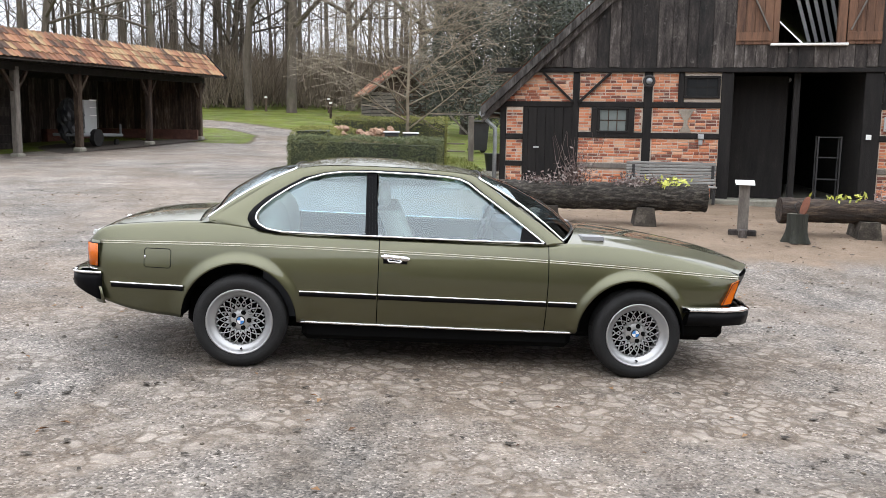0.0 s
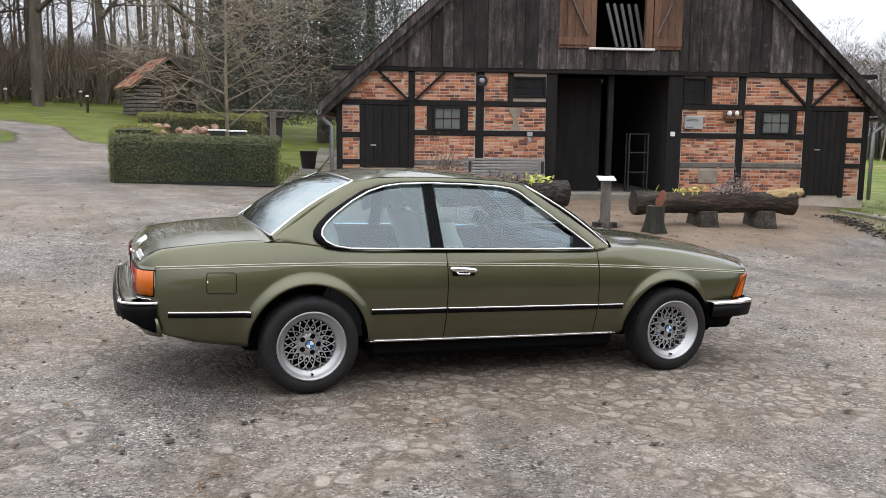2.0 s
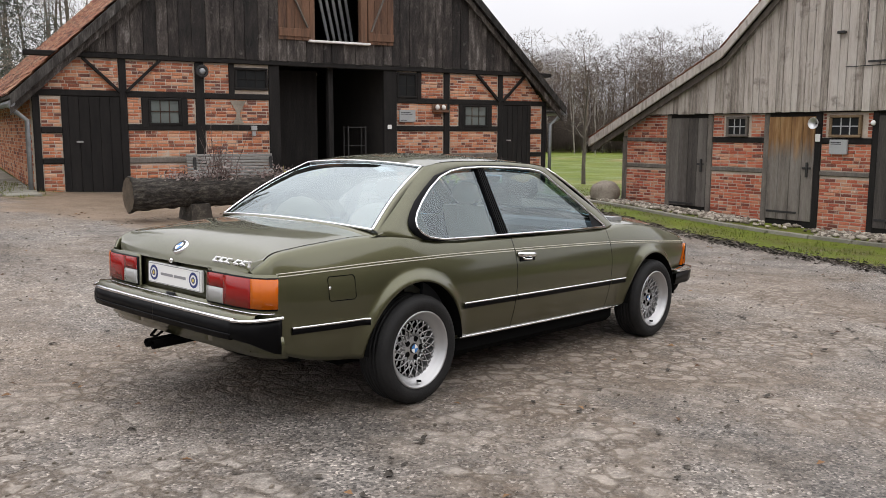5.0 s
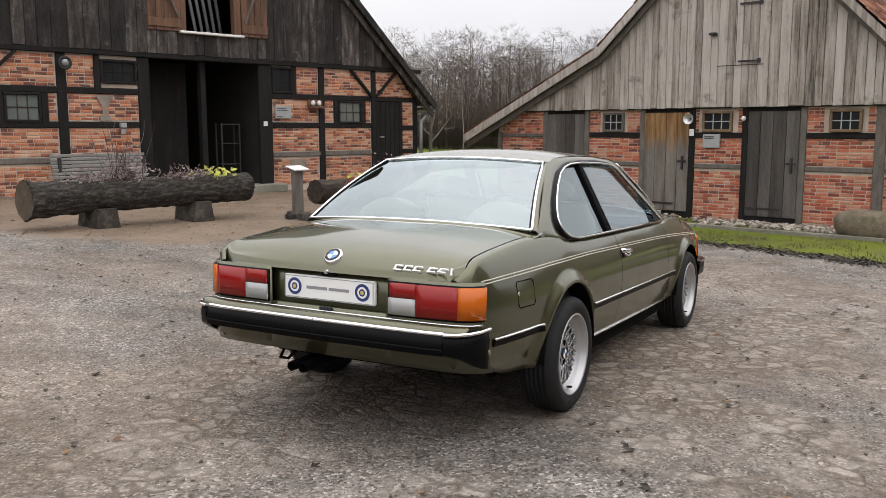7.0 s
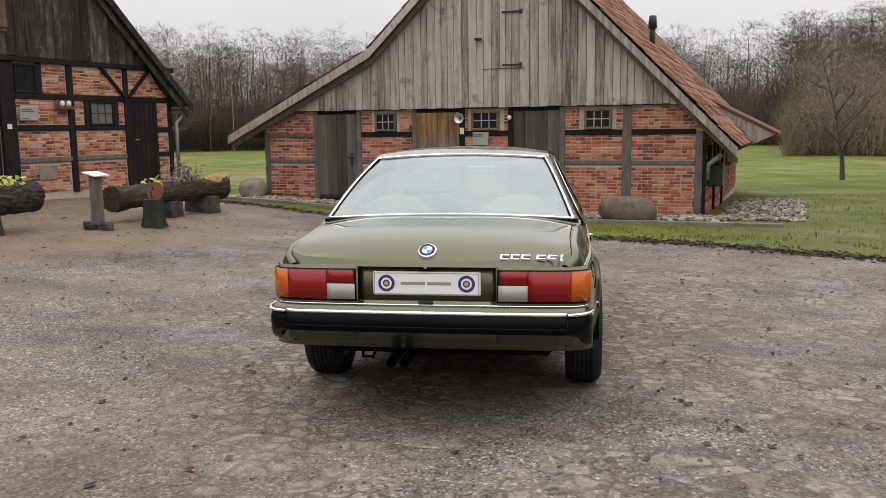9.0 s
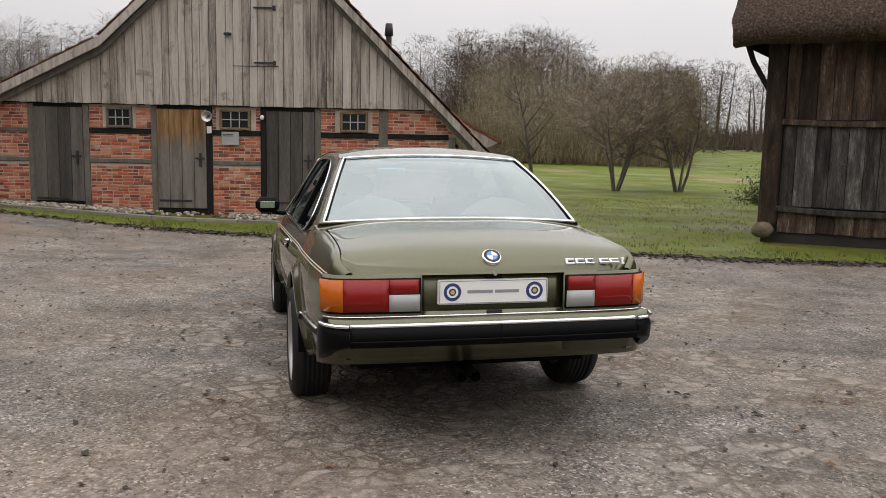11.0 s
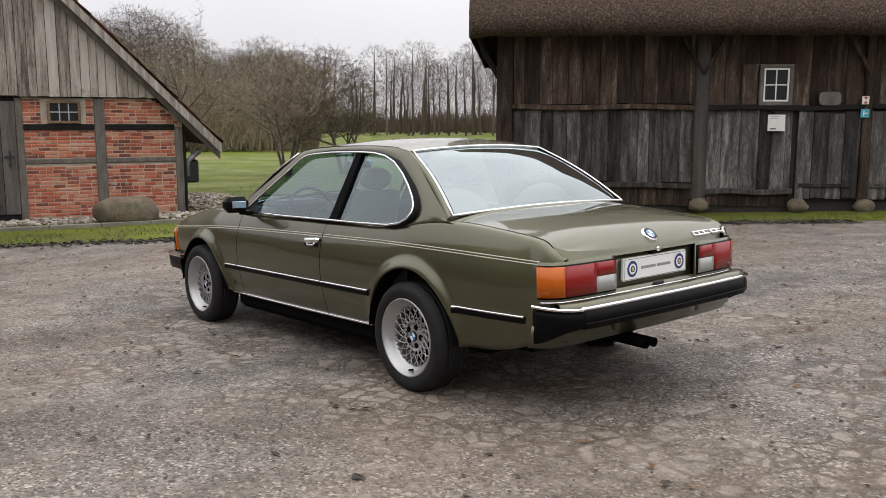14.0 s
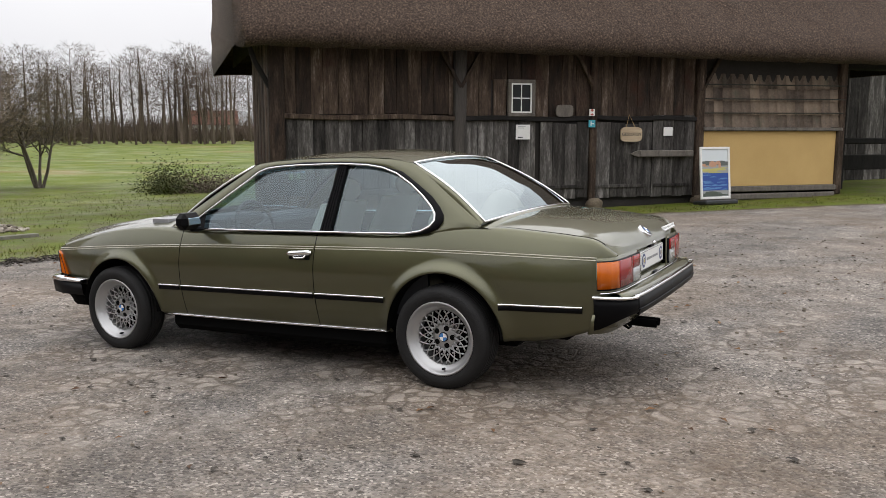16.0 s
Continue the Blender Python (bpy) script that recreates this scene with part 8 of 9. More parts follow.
    part("chassis", Geo().worn(-1.0, 1.4, -0.5, 0.5, 0.32, 0.42, 0.02), M["zinc"], tr)
    part("drawbar", Geo().beam((1.4, 0, 0.36), (2.2, 0, 0.36), 0.08, 0.08).beam((2.1, 0, 0.36), (2.1, 0, 0.75), 0.05, 0.05), M["zinc"], tr)
    part("jockey_wheel", Geo().spin([(0.0, -0.04), (0.12, -0.04), (0.12, 0.04), (0.0, 0.04)], 16, (1.5, -0.2, 0.12)), M["tyre"], tr)
    part("wheel", Geo().spin([(0.0, -0.08), (0.28, -0.08), (0.28, 0.08), (0.0, 0.08)], 20, (-0.2, -0.55, 0.28)), M["tyre"], tr)
    part("cabinet", Geo().worn(-0.3, 0.4, -0.2, 0.4, 0.42, 1.5, 0.02), M["sign_grey"], tr, "pale grey upright cabinet")
    part("rack", Geo().box(-0.02, 0.35, -0.23, -0.2, 1.0, 1.02).box(-0.02, 0.35, -0.23, -0.2, 1.25, 1.27).box(-0.02, 0.35, -0.23, -0.2, 1.48, 1.52), M["white_paint"], tr)
    part("cover", Geo().blob((-0.75, 0, 0.8), (0.32, 0.4, 0.62), 22, 0.5, 3), M["plastic_dark"], tr, "crumpled grey tarpaulin")


build_shed()


# ---- the hut on the rise ----
def build_hut():
    z = gz(-0.5, 43)
    h = thing("hut", pose(0.35, 43.5, z, 0, 0, 14) @ Matrix.Diagonal((0.8, 0.9, 1.0, 1.0)), "small slatted wooden hut with a red tiled roof", "hut")
    part("body", Geo().box(-2.0, 2.0, 0.1, 3.0, -0.5, 1.8), M["inside_shade"], h)
    for k in range(9):
        part("slat", Geo().worn(-2.0, -0.35, 0.03, 0.09, 0.0 + 0.2 * k, 0.15 + 0.2 * k, 0.006), M["beam_grey"], h)
        part("slat", Geo().worn(0.5, 2.0, 0.03, 0.09, 0.0 + 0.2 * k, 0.15 + 0.2 * k, 0.006), M["plank_brown"], h)
        part("slat", Geo().worn(-2.07, -2.0, 0.1, 3.0, 0.0 + 0.2 * k, 0.15 + 0.2 * k, 0.006), M["beam_grey"], h)
    part("door", Geo().worn(-0.33, 0.48, 0.0, 0.08, -0.1, 1.75, 0.01), M["plank_brown"], h)
    part("gable", Geo().add([(-2.1, 0.05, 1.75), (2.1, 0.05, 1.75), (0.1, 0.05, 3.1)], [(0, 1, 2)]), M["plank_brown"], h)
    for s in (-1, 1):
        v = [(s * 2.5, -0.35, 1.55), (0.1, -0.35, 3.2), (0.1, 3.4, 3.2), (s * 2.5, 3.4, 1.55)]
        v += [(a, b, c + 0.07) for a, b, c in v]
        part("roof", Geo().add(v, [(0, 1, 2, 3), (7, 6, 5, 4), (0, 4, 5, 1), (1, 5, 6, 2), (2, 6, 7, 3), (3, 7, 4, 0)]), M["tile_moss"], h)
        d = Vector((0.1 - s * 2.5, 0, 1.65))
        tile_slope(h, M["tile"], (s * 2.5, -0.35 if s > 0 else 3.4, 1.63), (0, 1, 0) if s > 0 else (0, -1, 0), d, 3.75, d.length, 0, 0.25, 0.3, 4)
        part("verge_board", Geo().beam((s * 2.5, -0.37, 1.55), (0.1, -0.37, 3.2), 0.05, 0.18, (0, 1, 0)), M["beam_grey"], h)


build_hut()


# ---- posts, path and garden things ----
def build_bollard(x, y, h=0.85):
    b = thing("bollard", pose(x, y, gz(x, y)), "short wooden post with a white cap beside the lane", "post", "posts along the lane")
    part("shaft", Geo().worn(-0.07, 0.07, -0.07, 0.07, -0.1, h, 0.015), M["plank_brown"], b)
    part("cap", Geo().worn(-0.09, 0.09, -0.09, 0.09, h, h + 0.1, 0.015), M["white_paint"], b, "white cap")
    return b


post0 = build_bollard(-3.7, 45.3)
for x, y in ((-8.3, 51.2), (-11.1, 55.7), (-7.0, 52.7), (-4.2, 51.0), (-14.5, 57.0)):
    copy_thing(post0, pose(x, y, gz(x, y)))


def build_garden():
    a = thing("arbour", pose(2.45, 22.4, gz(2.45, 22.4)), "weathered wooden arbour post with a thin cross frame", "arbour")
    part("post", Geo().worn(-0.09, 0.09, -0.09, 0.09, -0.2, 1.5, 0.02), M["beam_grey"], a)
    part("cross_bar", Geo().beam((-1.3, 0, 1.55), (1.0, 0, 1.55), 0.06, 0.05), M["beam_grey"], a)
    part("brace", Geo().beam((0, 0, 0.8), (-0.7, 0, 1.5), 0.05, 0.06), M["beam_grey"], a)
    part("post", Geo().worn(-1.25, -1.13, -0.06, 0.06, -0.2, 1.5, 0.02), M["plank_dark"], a)
    part("bench_board", Geo().worn(-1.1, -0.2, -0.15, 0.15, 0.3, 0.35, 0.01).worn(-1.1, -0.2, 0.1, 0.15, 0.55, 0.6, 0.01), M["beam_grey"], a)
    b = thing("wheelie_bin", pose(3.2, 27.0, gz(3.2, 27.0), 0, 0, 10), "dark grey wheeled refuse bin", "bin")
    rows = [[(x * s, y * s, z) for x, y in ((-0.3, -0.32), (0.3, -0.32), (0.3, 0.32), (-0.3, 0.32), (-0.3, -0.32))] for z, s in ((0.1, 0.82), (0.5, 0.92), (1.15, 1.05))]
    part("body", Geo().grid(rows), M["plastic_dark"], b)
    part("lid", Geo().worn(-0.36, 0.36, -0.4, 0.38, 1.15, 1.24, 0.03), M["plastic_dark"], b)
    for s in (-1, 1):
        part("wheel", Geo().spin([(0, -0.03), (0.12, -0.03), (0.12, 0.03), (0, 0.03)], 14, (s * 0.25, 0.28, 0.12)), M["tyre"], b)
    for x in (-0.25, 0.2):
        t = thing("garden_table", pose(x, 13.9, gz(x, 13.9)), "small garden table with a pale top", "table", "tables behind the hedge")
        part("top", Geo().worn(-0.19, 0.19, -0.19, 0.19, 1.06, 1.1, 0.01), M["white_paint"], t)
        part("apron", Geo().worn(-0.16, 0.16, -0.16, 0.16, 0.98, 1.06, 0.01), M["plastic_dark"], t)
        for sx, sy in ((-1, -1), (1, -1), (1, 1), (-1, 1)):
            part("leg", Geo().worn(sx * 0.14 - 0.02, sx * 0.14 + 0.02, sy * 0.14 - 0.02, sy * 0.14 + 0.02, 0, 0.98, 0.005), M["plastic_dark"], t)
    # pot beside the barn wall
    p = thing("planter", pose(2.65, 17.9, gz(2.65, 17.9)), "dark grey round planter standing beside the barn wall", "planter")
    part("tub", Geo().grid([[(r * math.cos(2 * math.pi * k / 16), r * math.sin(2 * math.pi * k / 16), z) for k in range(17)] for r, z in ((0.18, 0), (0.25, 0.5), (0.27, 0.52), (0.24, 0.5), (0.22, 0.4))]), M["plastic_dark"], p, smooth=True)
    # slab path along the barn's flank
    path = tagged(new("pavement"), "path of grey concrete slabs beside the barn", "path", kind="structure")
    me = Geo().worn(-0.29, 0.29, -0.29, 0.29, -0.05, 0.0, 0.01).mesh("slab", M["slab"])
    r = random.Random(3)
    for j in range(28):
        for i in range(2):
            x, y = 0.98 + 0.6 * i + 0.17 * j, 11.95 + 0.6 * j - 0.17 * i
            s = part("slab", me, None, path)
            s.matrix_local = pose(x, y, gz(x, y) + 0.025 + r.uniform(-0.004, 0.004), r.uniform(-0.6, 0.6), r.uniform(-0.6, 0.6), -15.5)


build_garden()


# ---- logs, sign and bench before the barn ----
def log_mesh(length, r, seed, flare0=0.0, flare1=0.0, rough=0.06, ridge=0.06):
    """A barked log lying along x."""
    rows, n = [], 64
    for i in range(int(length / 0.035) + 1):
        x = -length / 2 + i * 0.035
        t = i * 0.035 / length
        rr = r * (1 + flare0 * max(0, 1 - t * 5) ** 2 + flare1 * max(0, (t - 0.8) * 5) ** 2)
        row = []
        for k in range(n + 1):
            a = 2 * math.pi * (k % n) / n
            d = rr * (1 + rough * noise.noise((x * 2.2 + seed, math.cos(a) * 3.0, math.sin(a) * 3.0)) + ridge * abs(noise.noise((x * 5 + seed, math.cos(a) * 9, math.sin(a) * 9))))
            row.append((x, d * math.cos(a), d * math.sin(a)))
        rows.append(row)
    return Geo().grid(rows), rows


def log_planter(at, turn, length, r, z, label, bark, seed, f0, f1, blocks, plants, ridge=0.06, ends=("cut_old", "cut_old")):
    lg = thing("log_planter", pose(at[0], at[1], gz(*at), 0, 0, turn), label, "planter", "hollowed logs before the barn")
    g, rows = log_mesh(length, r, seed, f0, f1, 0.06, ridge)
    body = part("log", Geo().add([(x, y, zz + z) for x, y, zz in g.v], g.f), bark, lg, smooth=True)
    for row, s in ((rows[0], -1), (rows[-1], 1)):
        part("sawn_end", Geo().add([(row[0][0] + s * 0.003, 0, z)] + [(x + s * 0.003, y * 0.97, zz * 0.97 + z) for x, y, zz in row[:-1]], [(0, i + 1, (i + 1) % 64 + 1) for i in range(64)]), M[ends[s > 0]], lg)
    part("soil", Geo().worn(-length * 0.38, length * 0.38, -r * 0.55, r * 0.55, z + r * 0.5, z + r * 0.93, 0.03), M["bark"], lg)
    for x in blocks:
        part("support_block", Geo().add([(x + a, b, c) for a, b, c in ((-0.18, -0.25, -0.05), (0.18, -0.25, -0.05), (0.18, 0.25, -0.05), (-0.18, 0.25, -0.05), (-0.13, -0.25, z - r * 0.8), (0.13, -0.25, z - r * 0.8), (0.13, 0.25, z - r * 0.8), (-0.13, 0.25, z - r * 0.8))], [(3, 2, 1, 0), (4, 5, 6, 7), (0, 1, 5, 4), (1, 2, 6, 5), (2, 3, 7, 6), (3, 0, 4, 7)]), M["bark"], lg)
    rr = random.Random(seed)
    for x, kind, n, h in plants:
        p = thing("planted_shrub", pose(at[0], at[1], gz(*at), 0, 0, turn) @ pose(x, 0, z + r * 0.85), {"heather": "tuft of faded heather planted in the hollow log", "yellow": "yellow-green primrose leaves planted in the hollow log", "shrub": "thin silvery shrub planted in the hollow log"}[kind], "plant")
        if kind == "shrub":
            st = Geo()
            for k in range(n):
                a, l = rr.uniform(0, 6.28), h * rr.uniform(0.4, 1)
                pts = [(0.1 * rr.gauss(0, 1), 0.06 * rr.gauss(0, 1), 0)]
                for q in range(4):
                    pts.append((pts[-1][0] + 0.08 * l * math.cos(a) + rr.gauss(0, 0.03), pts[-1][1] + 0.06 * l * math.sin(a), pts[-1][2] + l / 4))
                st.tube(pts, [0.006, 0.005, 0.004, 0.003, 0.002], 3, False)
            part("stem_mass", st, M["heather"], p, kind="stuff")
            part("leaves", leaf_cloud(Geo(), rr, lambda: (rr.gauss(0, 0.16), rr.gauss(0, 0.12), abs(rr.gauss(0, 0.16))), 420, 0.03), M["heather"], p, kind="stuff")
        else:
            part("leaves", leaf_cloud(Geo(), rr, lambda: (rr.gauss(0, 0.16), rr.gauss(0, 0.1), abs(rr.gauss(0, 0.07))), n, 0.05 if kind == "yellow" else 0.03), M["leaf_yellow" if kind == "yellow" else "heather"], p, kind="stuff")
    return lg


log_planter((3.0, 7.1), -10, 3.45, 0.2, 0.43, "barked oak log hollowed into a planter, on wooden blocks", M["log_bark"], 3, 0.2, 0.05, (-0.75, 0.75), ((-0.35, "shrub", 26, 0.85), (-0.9, "heather", 260, 0), (0.5, "heather", 260, 0), (0.75, "heather", 200, 0), (1.15, "yellow", 70, 0)), 0.22)
M["log_brown"] = surface("log_brown", [(0.34, (0.008, 0.006, 0.004)), (0.52, (0.034, 0.022, 0.015)), (0.66, (0.1, 0.066, 0.04)), (0.8, (0.24, 0.17, 0.1))], 2.2, 0.85, 1.0, 9, (1.0, 7, 7))
brown_log = log_planter((6.98, 5.87), -10, 2.9, 0.165, 0.38, "dark barkless log with a pale split end hollowed into a planter", M["log_brown"], 8, 0.12, 0.35, (-0.2, 0.85), ((0.4, "shrub", 16, 0.35), (-0.5, "yellow", 40, 0), (0.2, "heather", 160, 0)), 0.2, ("log_brown", "log_brown"))
part("split_end", Geo().grid([[(x, w * math.cos(a) * (1 + 0.3 * noise.noise((x * 6, a * 2, 3))), 0.4 + h + w * 0.7 * math.sin(a) * (1 + 0.3 * noise.noise((x * 6, a * 2, 9)))) for a in [2 * math.pi * k / 14 for k in range(15)]] for x, w, h in ((0.85, 0.01, 0.1), (0.95, 0.1, 0.1), (1.1, 0.15, 0.085), (1.3, 0.16, 0.1), (1.47, 0.15, 0.125), (1.58, 0.12, 0.15), (1.6, 0.01, 0.15))]), M["split_wood"], brown_log, "pale yellow split wood", smooth=True)


M["slat_grey"] = surface("slat_grey", [(0.3, (0.14, 0.135, 0.125)), (0.6, (0.26, 0.255, 0.24)), (0.85, (0.38, 0.375, 0.36))], 3, 0.85, 0.4, 25, (1, 1, 4))


def build_yard_things():
    x, y = 5.62, 5.45
    st = thing("stump_bin", pose(x - 0.1, y, gz(x, y)) @ Matrix.Scale(0.74, 4), "dark wooden stump litter bin with a rusty lid", "bin")
    rows = []
    for z in (0, 0.05, 0.12, 0.2, 0.3, 0.4, 0.5, 0.56):
        flare = 1.0 + 0.28 * max(0, 1 - z / 0.3) ** 2
        rows.append([((0.185 + (0.018 + 0.03 * max(0, 1 - z / 0.35)) * math.sin(5 * a)) * flare * (1 + 0.08 * noise.noise((a * 2, z * 3, 1))) * math.cos(a), (0.185 + (0.018 + 0.03 * max(0, 1 - z / 0.35)) * math.sin(5 * a)) * flare * (1 + 0.08 * noise.noise((a * 2, z * 3, 1))) * math.sin(a), z) for a in [2 * math.pi * k / 30 for k in range(31)]])
    part("stump", Geo().grid(rows), M["stump"], st, smooth=True)
    part("stump_top", Geo().add([(0, 0, 0.555)] + [(a, b, 0.555) for a, b, c in rows[-1][:-1]], [(0, i + 1, (i + 1) % 30 + 1) for i in range(30)]), M["bark"], st)
    part("lid", Geo().add([(0.12 + 0.03 * math.cos(a) * 2, 0.19 * math.cos(a + 1.2), 0.7 + 0.19 * math.sin(a + 1.2)) for a in [2 * math.pi * k / 20 for k in range(20)]] + [(0.135 + 0.03 * math.cos(a) * 2, 0.19 * math.cos(a + 1.2), 0.7 + 0.19 * math.sin(a + 1.2)) for a in [2 * math.pi * k / 20 for k in range(20)]], [tuple(range(19, -1, -1)), tuple(range(20, 40))] + [(i, (i + 1) % 20, 20 + (i + 1) % 20, 20 + i) for i in range(20)]), surface("rust", [(0.3, (0.1, 0.03, 0.015)), (0.7, (0.22, 0.08, 0.04))], 6, 0.8, 0.3, 40), st, "rusty round lid")
    part("hook", Geo().tube([(0.0, 0, 0.56), (-0.08, 0, 0.72), (0.0, 0, 0.8), (0.06, 0, 0.74)], 0.012, 6), M["iron"], st)
    x, y = 4.95, 6.0
    sg = thing("information_stand", pose(x, y, gz(x, y), 0, 0, -20), "oak post information stand with a tilted white panel", "sign")
    part("post", Geo().worn(-0.075, 0.075, -0.06, 0.06, -0.05, 0.77, 0.012), M["beam_grey"], sg)
    part("foot", Geo().worn(-0.2, 0.2, -0.06, 0.06, -0.02, 0.08, 0.015), M["plank_dark"], sg)
    part("foot", Geo().worn(-0.06, 0.06, -0.26, 0.26, -0.025, 0.1, 0.015), M["plank_dark"], sg)
    part("panel", Geo().add([(-0.135, -0.14, 0.75), (0.135, -0.14, 0.75), (0.135, 0.12, 0.8), (-0.135, 0.12, 0.8), (-0.135, -0.14, 0.765), (0.135, -0.14, 0.765), (0.135, 0.12, 0.815), (-0.135, 0.12, 0.815)], [(3, 2, 1, 0), (4, 5, 6, 7), (0, 1, 5, 4), (1, 2, 6, 5), (2, 3, 7, 6), (3, 0, 4, 7)]), M["white_paint"], sg, "pale tilted panel")
    # slatted bench against the wall
    b = thing("bench", pose(6.65, 11.14, 0.3, 0, 0, -16.4) @ pose(-1.02, -0.62, 0), "long weathered grey slatted bench against the barn wall", "bench")
    for k in range(7):
        part("slat", Geo().worn(-0.95, 0.86, 0.28 + 0.02 * k, 0.31 + 0.02 * k, 0.33 + 0.066 * k, 0.385 + 0.066 * k, 0.008), M["slat_grey"], b)
    for k in range(5):
        part("slat", Geo().worn(-0.95, 0.86, -0.2 + 0.09 * k, -0.13 + 0.09 * k, 0.28, 0.31, 0.008), M["slat_grey"], b)
    for s in (-0.8, 0.8):
        part("leg", Geo().worn(s - 0.03, s + 0.03, -0.15, -0.09, -0.05, 0.28, 0.008), M["iron"], b)
        part("leg", Geo().worn(s - 0.03, s + 0.03, 0.31, 0.36, -0.05, 0.72, 0.008), M["iron"], b)
    # shelf inside the barn door
    s = thing("metal_shelf", pose(6.65, 11.14, 0.31, 0, 0, -16.4) @ pose(2.12, 0.5, 0), "narrow grey metal rack standing in the open barn door", "shelf")
    for px in (-0.22, 0.22):
        for py in (-0.12, 0.12):
            part("upright", Geo().box(px - 0.015, px + 0.015, py - 0.015, py + 0.015, 0, 1.35), M["iron"], s)
    for z in (0.05, 0.45, 0.9, 1.32):
        part("tray", Geo().box(-0.22, 0.22, -0.12, 0.12, z, z + 0.02), M["iron"], s)
    for k, (dx, z) in enumerate(((-1.0, 2.45), (-0.78, 2.48))):
        part("hanging_cup", Geo().blob((dx, 0.4, z + 0.05), (0.04, 0.04, 0.05), 8, 0.2, k), M["white_paint"], s)
    # poster board by the thatched barn
    p = thing("poster_stand", pose(3.38, -10.64, 0, 0, 0, -134) @ pose(4.38, -0.75, 0.0, -6, 0, 4), "standing white-framed poster of a village above blue water", "poster")
    part("frame", Geo().worn(-0.38, 0.38, -0.02, 0.02, 0.12, 0.17, 0.006).worn(-0.38, 0.38, -0.02, 0.02, 1.15, 1.2, 0.006).worn(-0.38, -0.33, -0.02, 0.02, 0.17, 1.15, 0.006).worn(0.33, 0.38, -0.02, 0.02, 0.17, 1.15, 0.006), M["white_paint"], p)
    part("foot", Geo().worn(-0.42, 0.42, -0.22, 0.22, 0.0, 0.1, 0.03), M["plastic_dark"], p)
    rp = random.Random(6)
    part("sheet", Geo().box(-0.33, 0.33, -0.003, 0.01, 0.17, 1.15), M["sign_grey"], p)
    cols = {"sky": (0.62, 0.66, 0.68), "hill": (0.1, 0.11, 0.1), "village": (0.5, 0.27, 0.17), "field": (0.5, 0.45, 0.14), "blue": (0.02, 0.07, 0.3), "light_blue": (0.1, 0.24, 0.5), "shore": (0.07, 0.09, 0.07)}
    mats = {k: plain("poster_" + k, c, 0.5) for k, c in cols.items()}
    d = 0.004
    for nm, z0, z1, n, w in (("sky", 0.9, 1.15, 1, 0.66), ("hill", 0.78, 0.93, 9, 0.2), ("village", 0.76, 0.9, 9, 0.1), ("field", 0.66, 0.77, 7, 0.3), ("blue", 0.3, 0.66, 1, 0.66), ("light_blue", 0.3, 0.64, 26, 0.2), ("shore", 0.17, 0.3, 8, 0.3)):
        for k in range(n):
            a, c = (-0.33, 0.33) if n == 1 else (0, 0)
            if n > 1:
                m = rp.uniform(-0.33 + w / 3, 0.33 - w / 3)
                ww = w * rp.uniform(0.3, 0.6)
                a, c = max(m - ww, -0.33), min(m + ww, 0.33)
            b0, b1 = (z0, z1) if n == 1 else sorted((rp.uniform(z0, z1), rp.uniform(z0, z1)))
            if nm == "light_blue":
                b1 = b0 + 0.012
            d += 0.0002
            part("print_" + nm, Geo().add([(a, -d, b0), (c, -d, b0 + 0.004), (c, -d, b1), ((a + c) / 2, -d, b1 + 0.01 * (n > 1)), (a, -d, b1)], [(0, 1, 2, 3, 4)]), mats[nm], p)
    # boulders
    for k, (x, y, sx, sy, sz, m, lb) in enumerate(((10.1, -1.72, 0.55, 0.34, 0.26, "boulder", "long brown field boulder before the cottage wall"), (12.9, 6.75, 0.38, 0.32, 0.25, "stone", "pale field boulder at the corner of the cottage"))):
        g = Geo().blob((0, 0, 0), (1, 1, 1), 24, 0.0)
        v = []
        for a, b, c in g.v:
            f = 1 + 0.16 * noise.noise((a * 1.4 + k, b * 1.4, c * 1.4)) + 0.04 * noise.noise((a * 5, b * 5 + k, c * 5))
            v.append((math.copysign(abs(a) ** 0.75, a) * sx * f, math.copysign(abs(b) ** 0.75, b) * sy * f, math.copysign(abs(c) ** 0.75, c) * sz * f))
        ob = single("boulder", Geo().add(v, g.f), M[m], lb, "stone", smooth=True)
        ob.matrix_world = pose(x, y, gz(x, y) + sz * 0.8, 0, 0, -103 if k == 0 else 20)


build_yard_things()


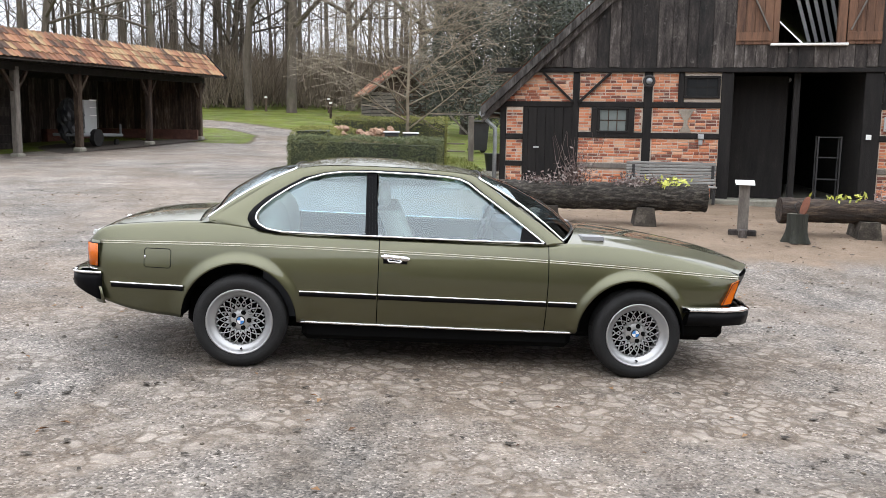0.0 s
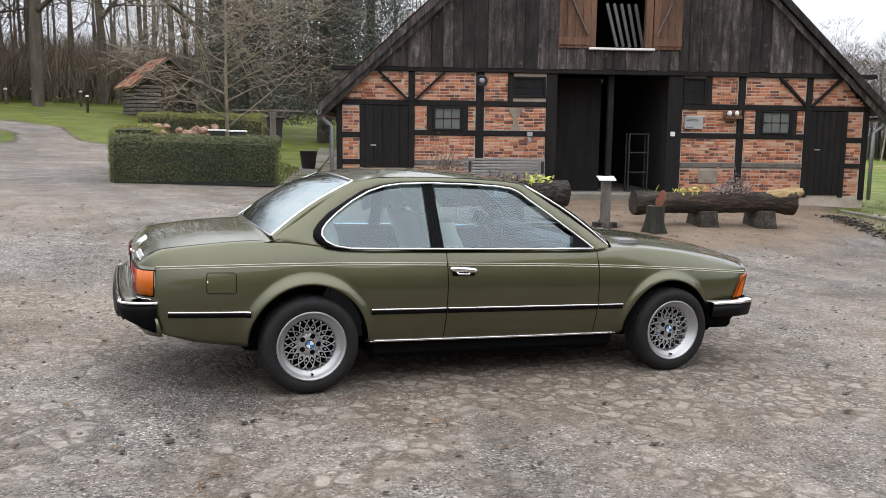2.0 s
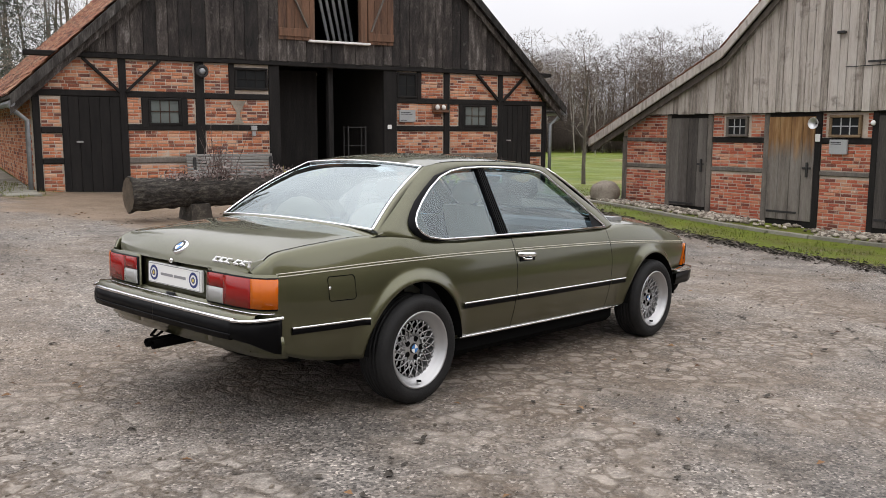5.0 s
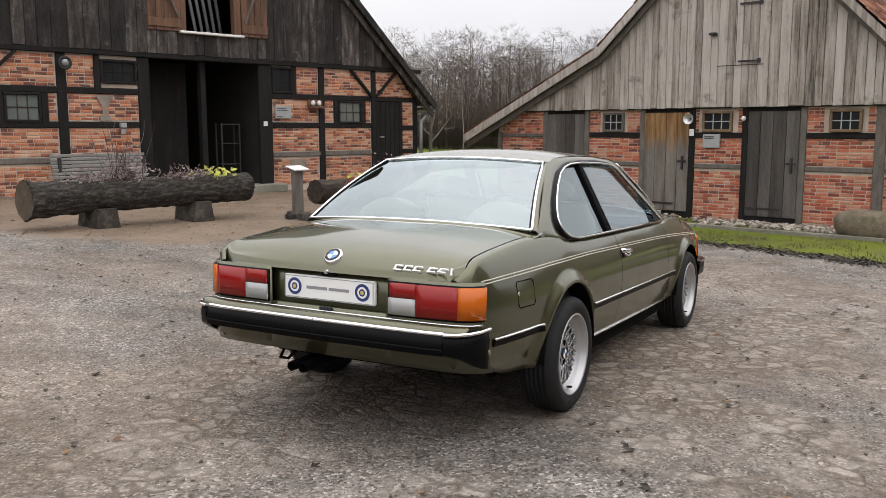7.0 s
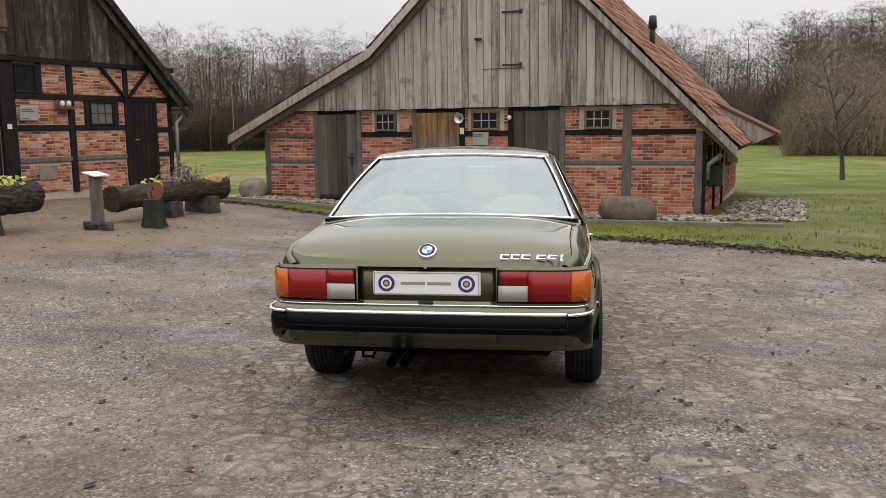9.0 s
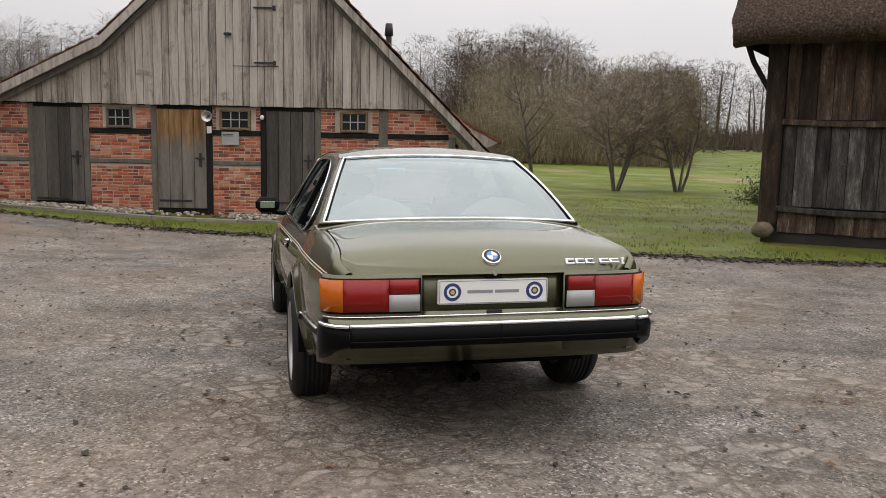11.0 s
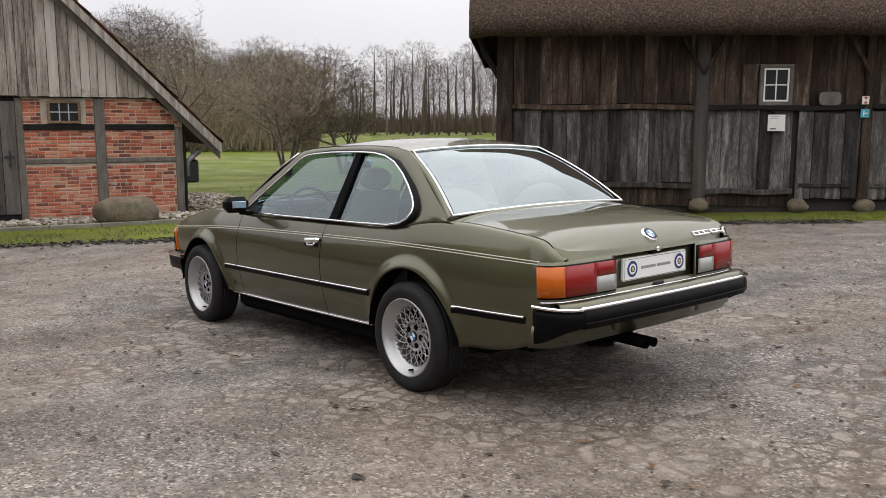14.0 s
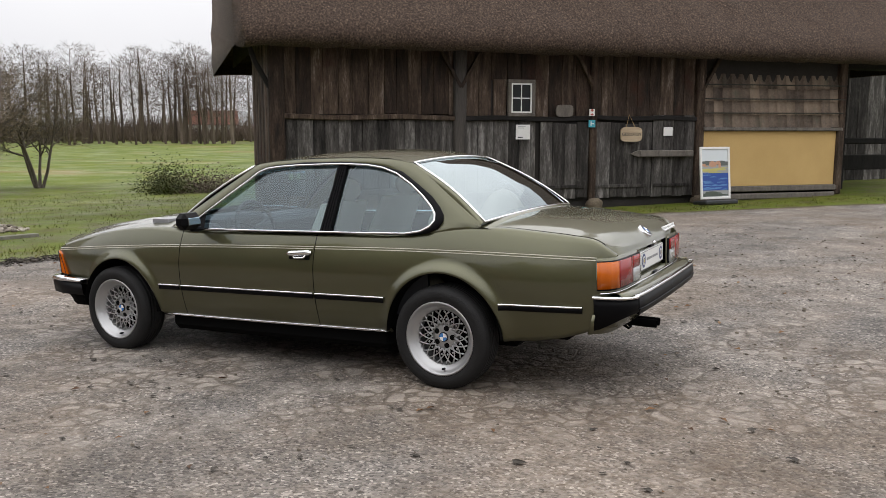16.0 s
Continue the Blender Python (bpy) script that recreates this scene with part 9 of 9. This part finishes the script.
# ---- gravel, kerb, leaves and pebbles ----
def build_ground_bits():
    cot = pose(11.96, 0.79, 0, 0, 0, -103.4)
    strip = tagged(new("gravel_strip"), "strip of rounded field stones along the cottage wall", "gravel", kind="structure")
    r, meshes, rest = random.Random(19), [], Geo()
    for k in range(6):
        meshes.append(Geo().blob((0, 0, 0), (0.06, 0.045, 0.03), 7, 0.4, k).mesh("pebble", M["pebble"], True))
    count = 0
    while count < 2600:
        x, y = r.uniform(-6.6, 4.6), -0.05 - abs(r.gauss(0, 0.5))
        if y < -1.25 or (-2.1 < x < -0.3 and r.random() < 0.9):
            count += 0.5
            continue
        w = cot @ Vector((x, y, 0))
        z = gz(w.x, w.y) + 0.02 + 0.02 * r.random()
        m = pose(w.x, w.y, z, r.uniform(-20, 20), r.uniform(-20, 20), r.uniform(0, 360))
        s = r.uniform(0.5, 1.25)
        if count < 300 and 0.8 < x < 4.4:
            ob = part("pebble", meshes[int(count) % 6], None, strip)
            ob.matrix_local = m @ Matrix.Scale(s, 4)
        else:
            b = Geo().blob((0, 0, 0), (0.06 * s, 0.045 * s, 0.03 * s), 6, 0.4, int(count))
            rest.add([m @ Vector(p) for p in b.v], b.f)
        count += 1
    for k in range(800):
        a = r.uniform(0, 1)
        x, y = 4.4 + r.uniform(0, 1.6), r.uniform(-0.5, 7)
        w = cot @ Vector((x, y, 0))
        b = Geo().blob((w.x, w.y, gz(w.x, w.y) + 0.02), (0.06, 0.05, 0.03), 6, 0.5, k)
        rest.add(b.v, b.f)
    part("stones", rest, M["pebble"], strip, kind="stuff", smooth=True)
    kerb = tagged(new("kerb"), "low grey concrete edging along the gravel", "kerb", kind="structure")
    for k in range(16):
        a, b = cot @ Vector((-7.2 + 0.8 * k, -1.55 + 0.02 * math.sin(k), 0)), cot @ Vector((-7.2 + 0.8 * k + 0.785, -1.55, 0))
        a.z, b.z = gz(a.x, a.y) + 0.01, gz(b.x, b.y) + 0.01
        part("kerb_stone", Geo().beam(a, b, 0.16, 0.09), M["slab"], kerb)
    # stray leaves and crumbs of stone on the yard
    lv, pb = Geo(), Geo()
    for k in range(900):
        x, y = r.uniform(-9, 10), r.uniform(-9, 9)
        if reach(x, y, YARD) < 0.1 or (abs(x) < 2.3 and abs(y) < 0.9):
            continue
        z = gz(x, y) + 0.006
        a, s = r.uniform(0, 6.28), r.uniform(0.012, 0.035)
        ca, sa = math.cos(a) * s, math.sin(a) * s
        lv.add([(x - ca, y - sa, z), (x + sa * 0.5, y - ca * 0.5, z + s * 0.3), (x + ca, y + sa, z + s * 0.2), (x - sa * 0.5, y + ca * 0.5, z + s * 0.5)], [(0, 1, 2, 3)])
    crumb = [Geo().blob((0, 0, 0), (1, 0.8, 0.6), 4, 0.5, k) for k in range(8)]
    cv = [np.array(c.v) for c in crumb]
    for k in range(7000):
        x, y = r.uniform(-8, 9), r.uniform(-8, 8)
        if abs(x) < 2.3 and abs(y) < 0.8:
            continue
        s = 0.004 + 0.012 * r.random() ** 3
        pb.add((cv[k % 8] * s + (x, y, gz(x, y) + s * 0.4)).tolist(), crumb[k % 8].f)
    scraps = Geo()
    for k in range(5200):
        x, y = r.uniform(-9, 10.5), r.uniform(-9.5, 9)
        if reach(x, y, YARD) < 0.1 or (abs(x) < 2.4 and abs(y) < 0.95) or noise.noise((x * 0.5, y * 0.5, 4)) < r.uniform(-0.6, 0.25):
            continue
        z = gz(x, y) + 0.005
        a, s = r.uniform(0, 6.28), 0.008 + 0.022 * r.random() ** 2
        pts = [(x + s * q * math.cos(a + w) * (1.5 if i % 2 else 0.8), y + s * q * math.sin(a + w), z + s * r.uniform(0.05, 0.5)) for i, (w, q) in enumerate(((0, 1), (1.1, 0.6), (2.0, 0.9), (3.2, 1.1), (4.3, 0.5), (5.3, 0.8)))]
        scraps.add(pts, [(0, 1, 2, 3, 4, 5)])
    single("leaf_scraps", scraps, M["bark"], "dark scraps of rotted leaf strewn over the yard", "leaves", "stuff")
    single("fallen_leaves", lv, M["leaf_brown"], "scattered dry brown leaves on the yard", "leaves", "stuff")
    single("loose_chippings", pb, M["stone"], "loose stone chippings on the yard", "gravel", "stuff")
    ed, mud = Geo(), random.Random(23)
    n = len(YARD)
    for k in range(5200):
        i = mud.choice([1, 2, 3, 4, 5, 6, 7, 8, 9, 10])
        (x0, y0), (x1, y1) = YARD[i], YARD[(i + 1) % n]
        t, o = mud.random(), mud.gauss(0, 0.16)
        l = math.hypot(x1 - x0, y1 - y0)
        x, y = x0 + (x1 - x0) * t - (y1 - y0) / l * (o - 0.12), y0 + (y1 - y0) * t + (x1 - x0) / l * (o - 0.12)
        a, s, z = mud.uniform(0, 6.28), mud.uniform(0.02, 0.05), gz(x, y) + 0.008
        ca, sa = math.cos(a) * s, math.sin(a) * s
        ed.add([(x - ca, y - sa, z), (x + sa * 0.5, y - ca * 0.5, z + s * 0.4), (x + ca, y + sa, z + s * 0.3), (x - sa * 0.5, y + ca * 0.5, z + s * 0.6)], [(0, 1, 2, 3)])
    single("leaf_mould", ed, M["bark"], "dark rotting leaves along the edge of the yard", "leaves", "stuff")


build_ground_bits()


# ---- a farmhouse far across the meadow ----
def build_farm():
    for k, (az, d, w, roof) in enumerate(((-46.5, 165, 9, "tile"), (-49.5, 172, 12, "sign_grey"))):
        x, y = d * math.cos(radians(az)), d * math.sin(radians(az))
        f = thing("farmhouse", pose(x, y, gz(x, y), 0, 0, az + 90), "distant farmhouse behind the line of trees", "house", "farm across the meadow")
        part("wall", Geo().box(-w / 2, w / 2, 0, 6, -1, 3), M["white_paint"], f)
        part("roof", Geo().add([(-w / 2 - 0.4, -0.5, 2.9), (w / 2 + 0.4, -0.5, 2.9), (w / 2 + 0.4, 3, 5.6), (-w / 2 - 0.4, 3, 5.6), (w / 2 + 0.4, 6.5, 2.9), (-w / 2 - 0.4, 6.5, 2.9)], [(0, 1, 2, 3), (3, 2, 4, 5), (0, 3, 5), (1, 4, 2)]), M[roof], f)
        for s in (-0.25, 0.25):
            part("window", Geo().box(w * s - 0.6, w * s + 0.6, -0.05, 0.05, 1, 2.2), M["pane_dark"], f)


build_farm()
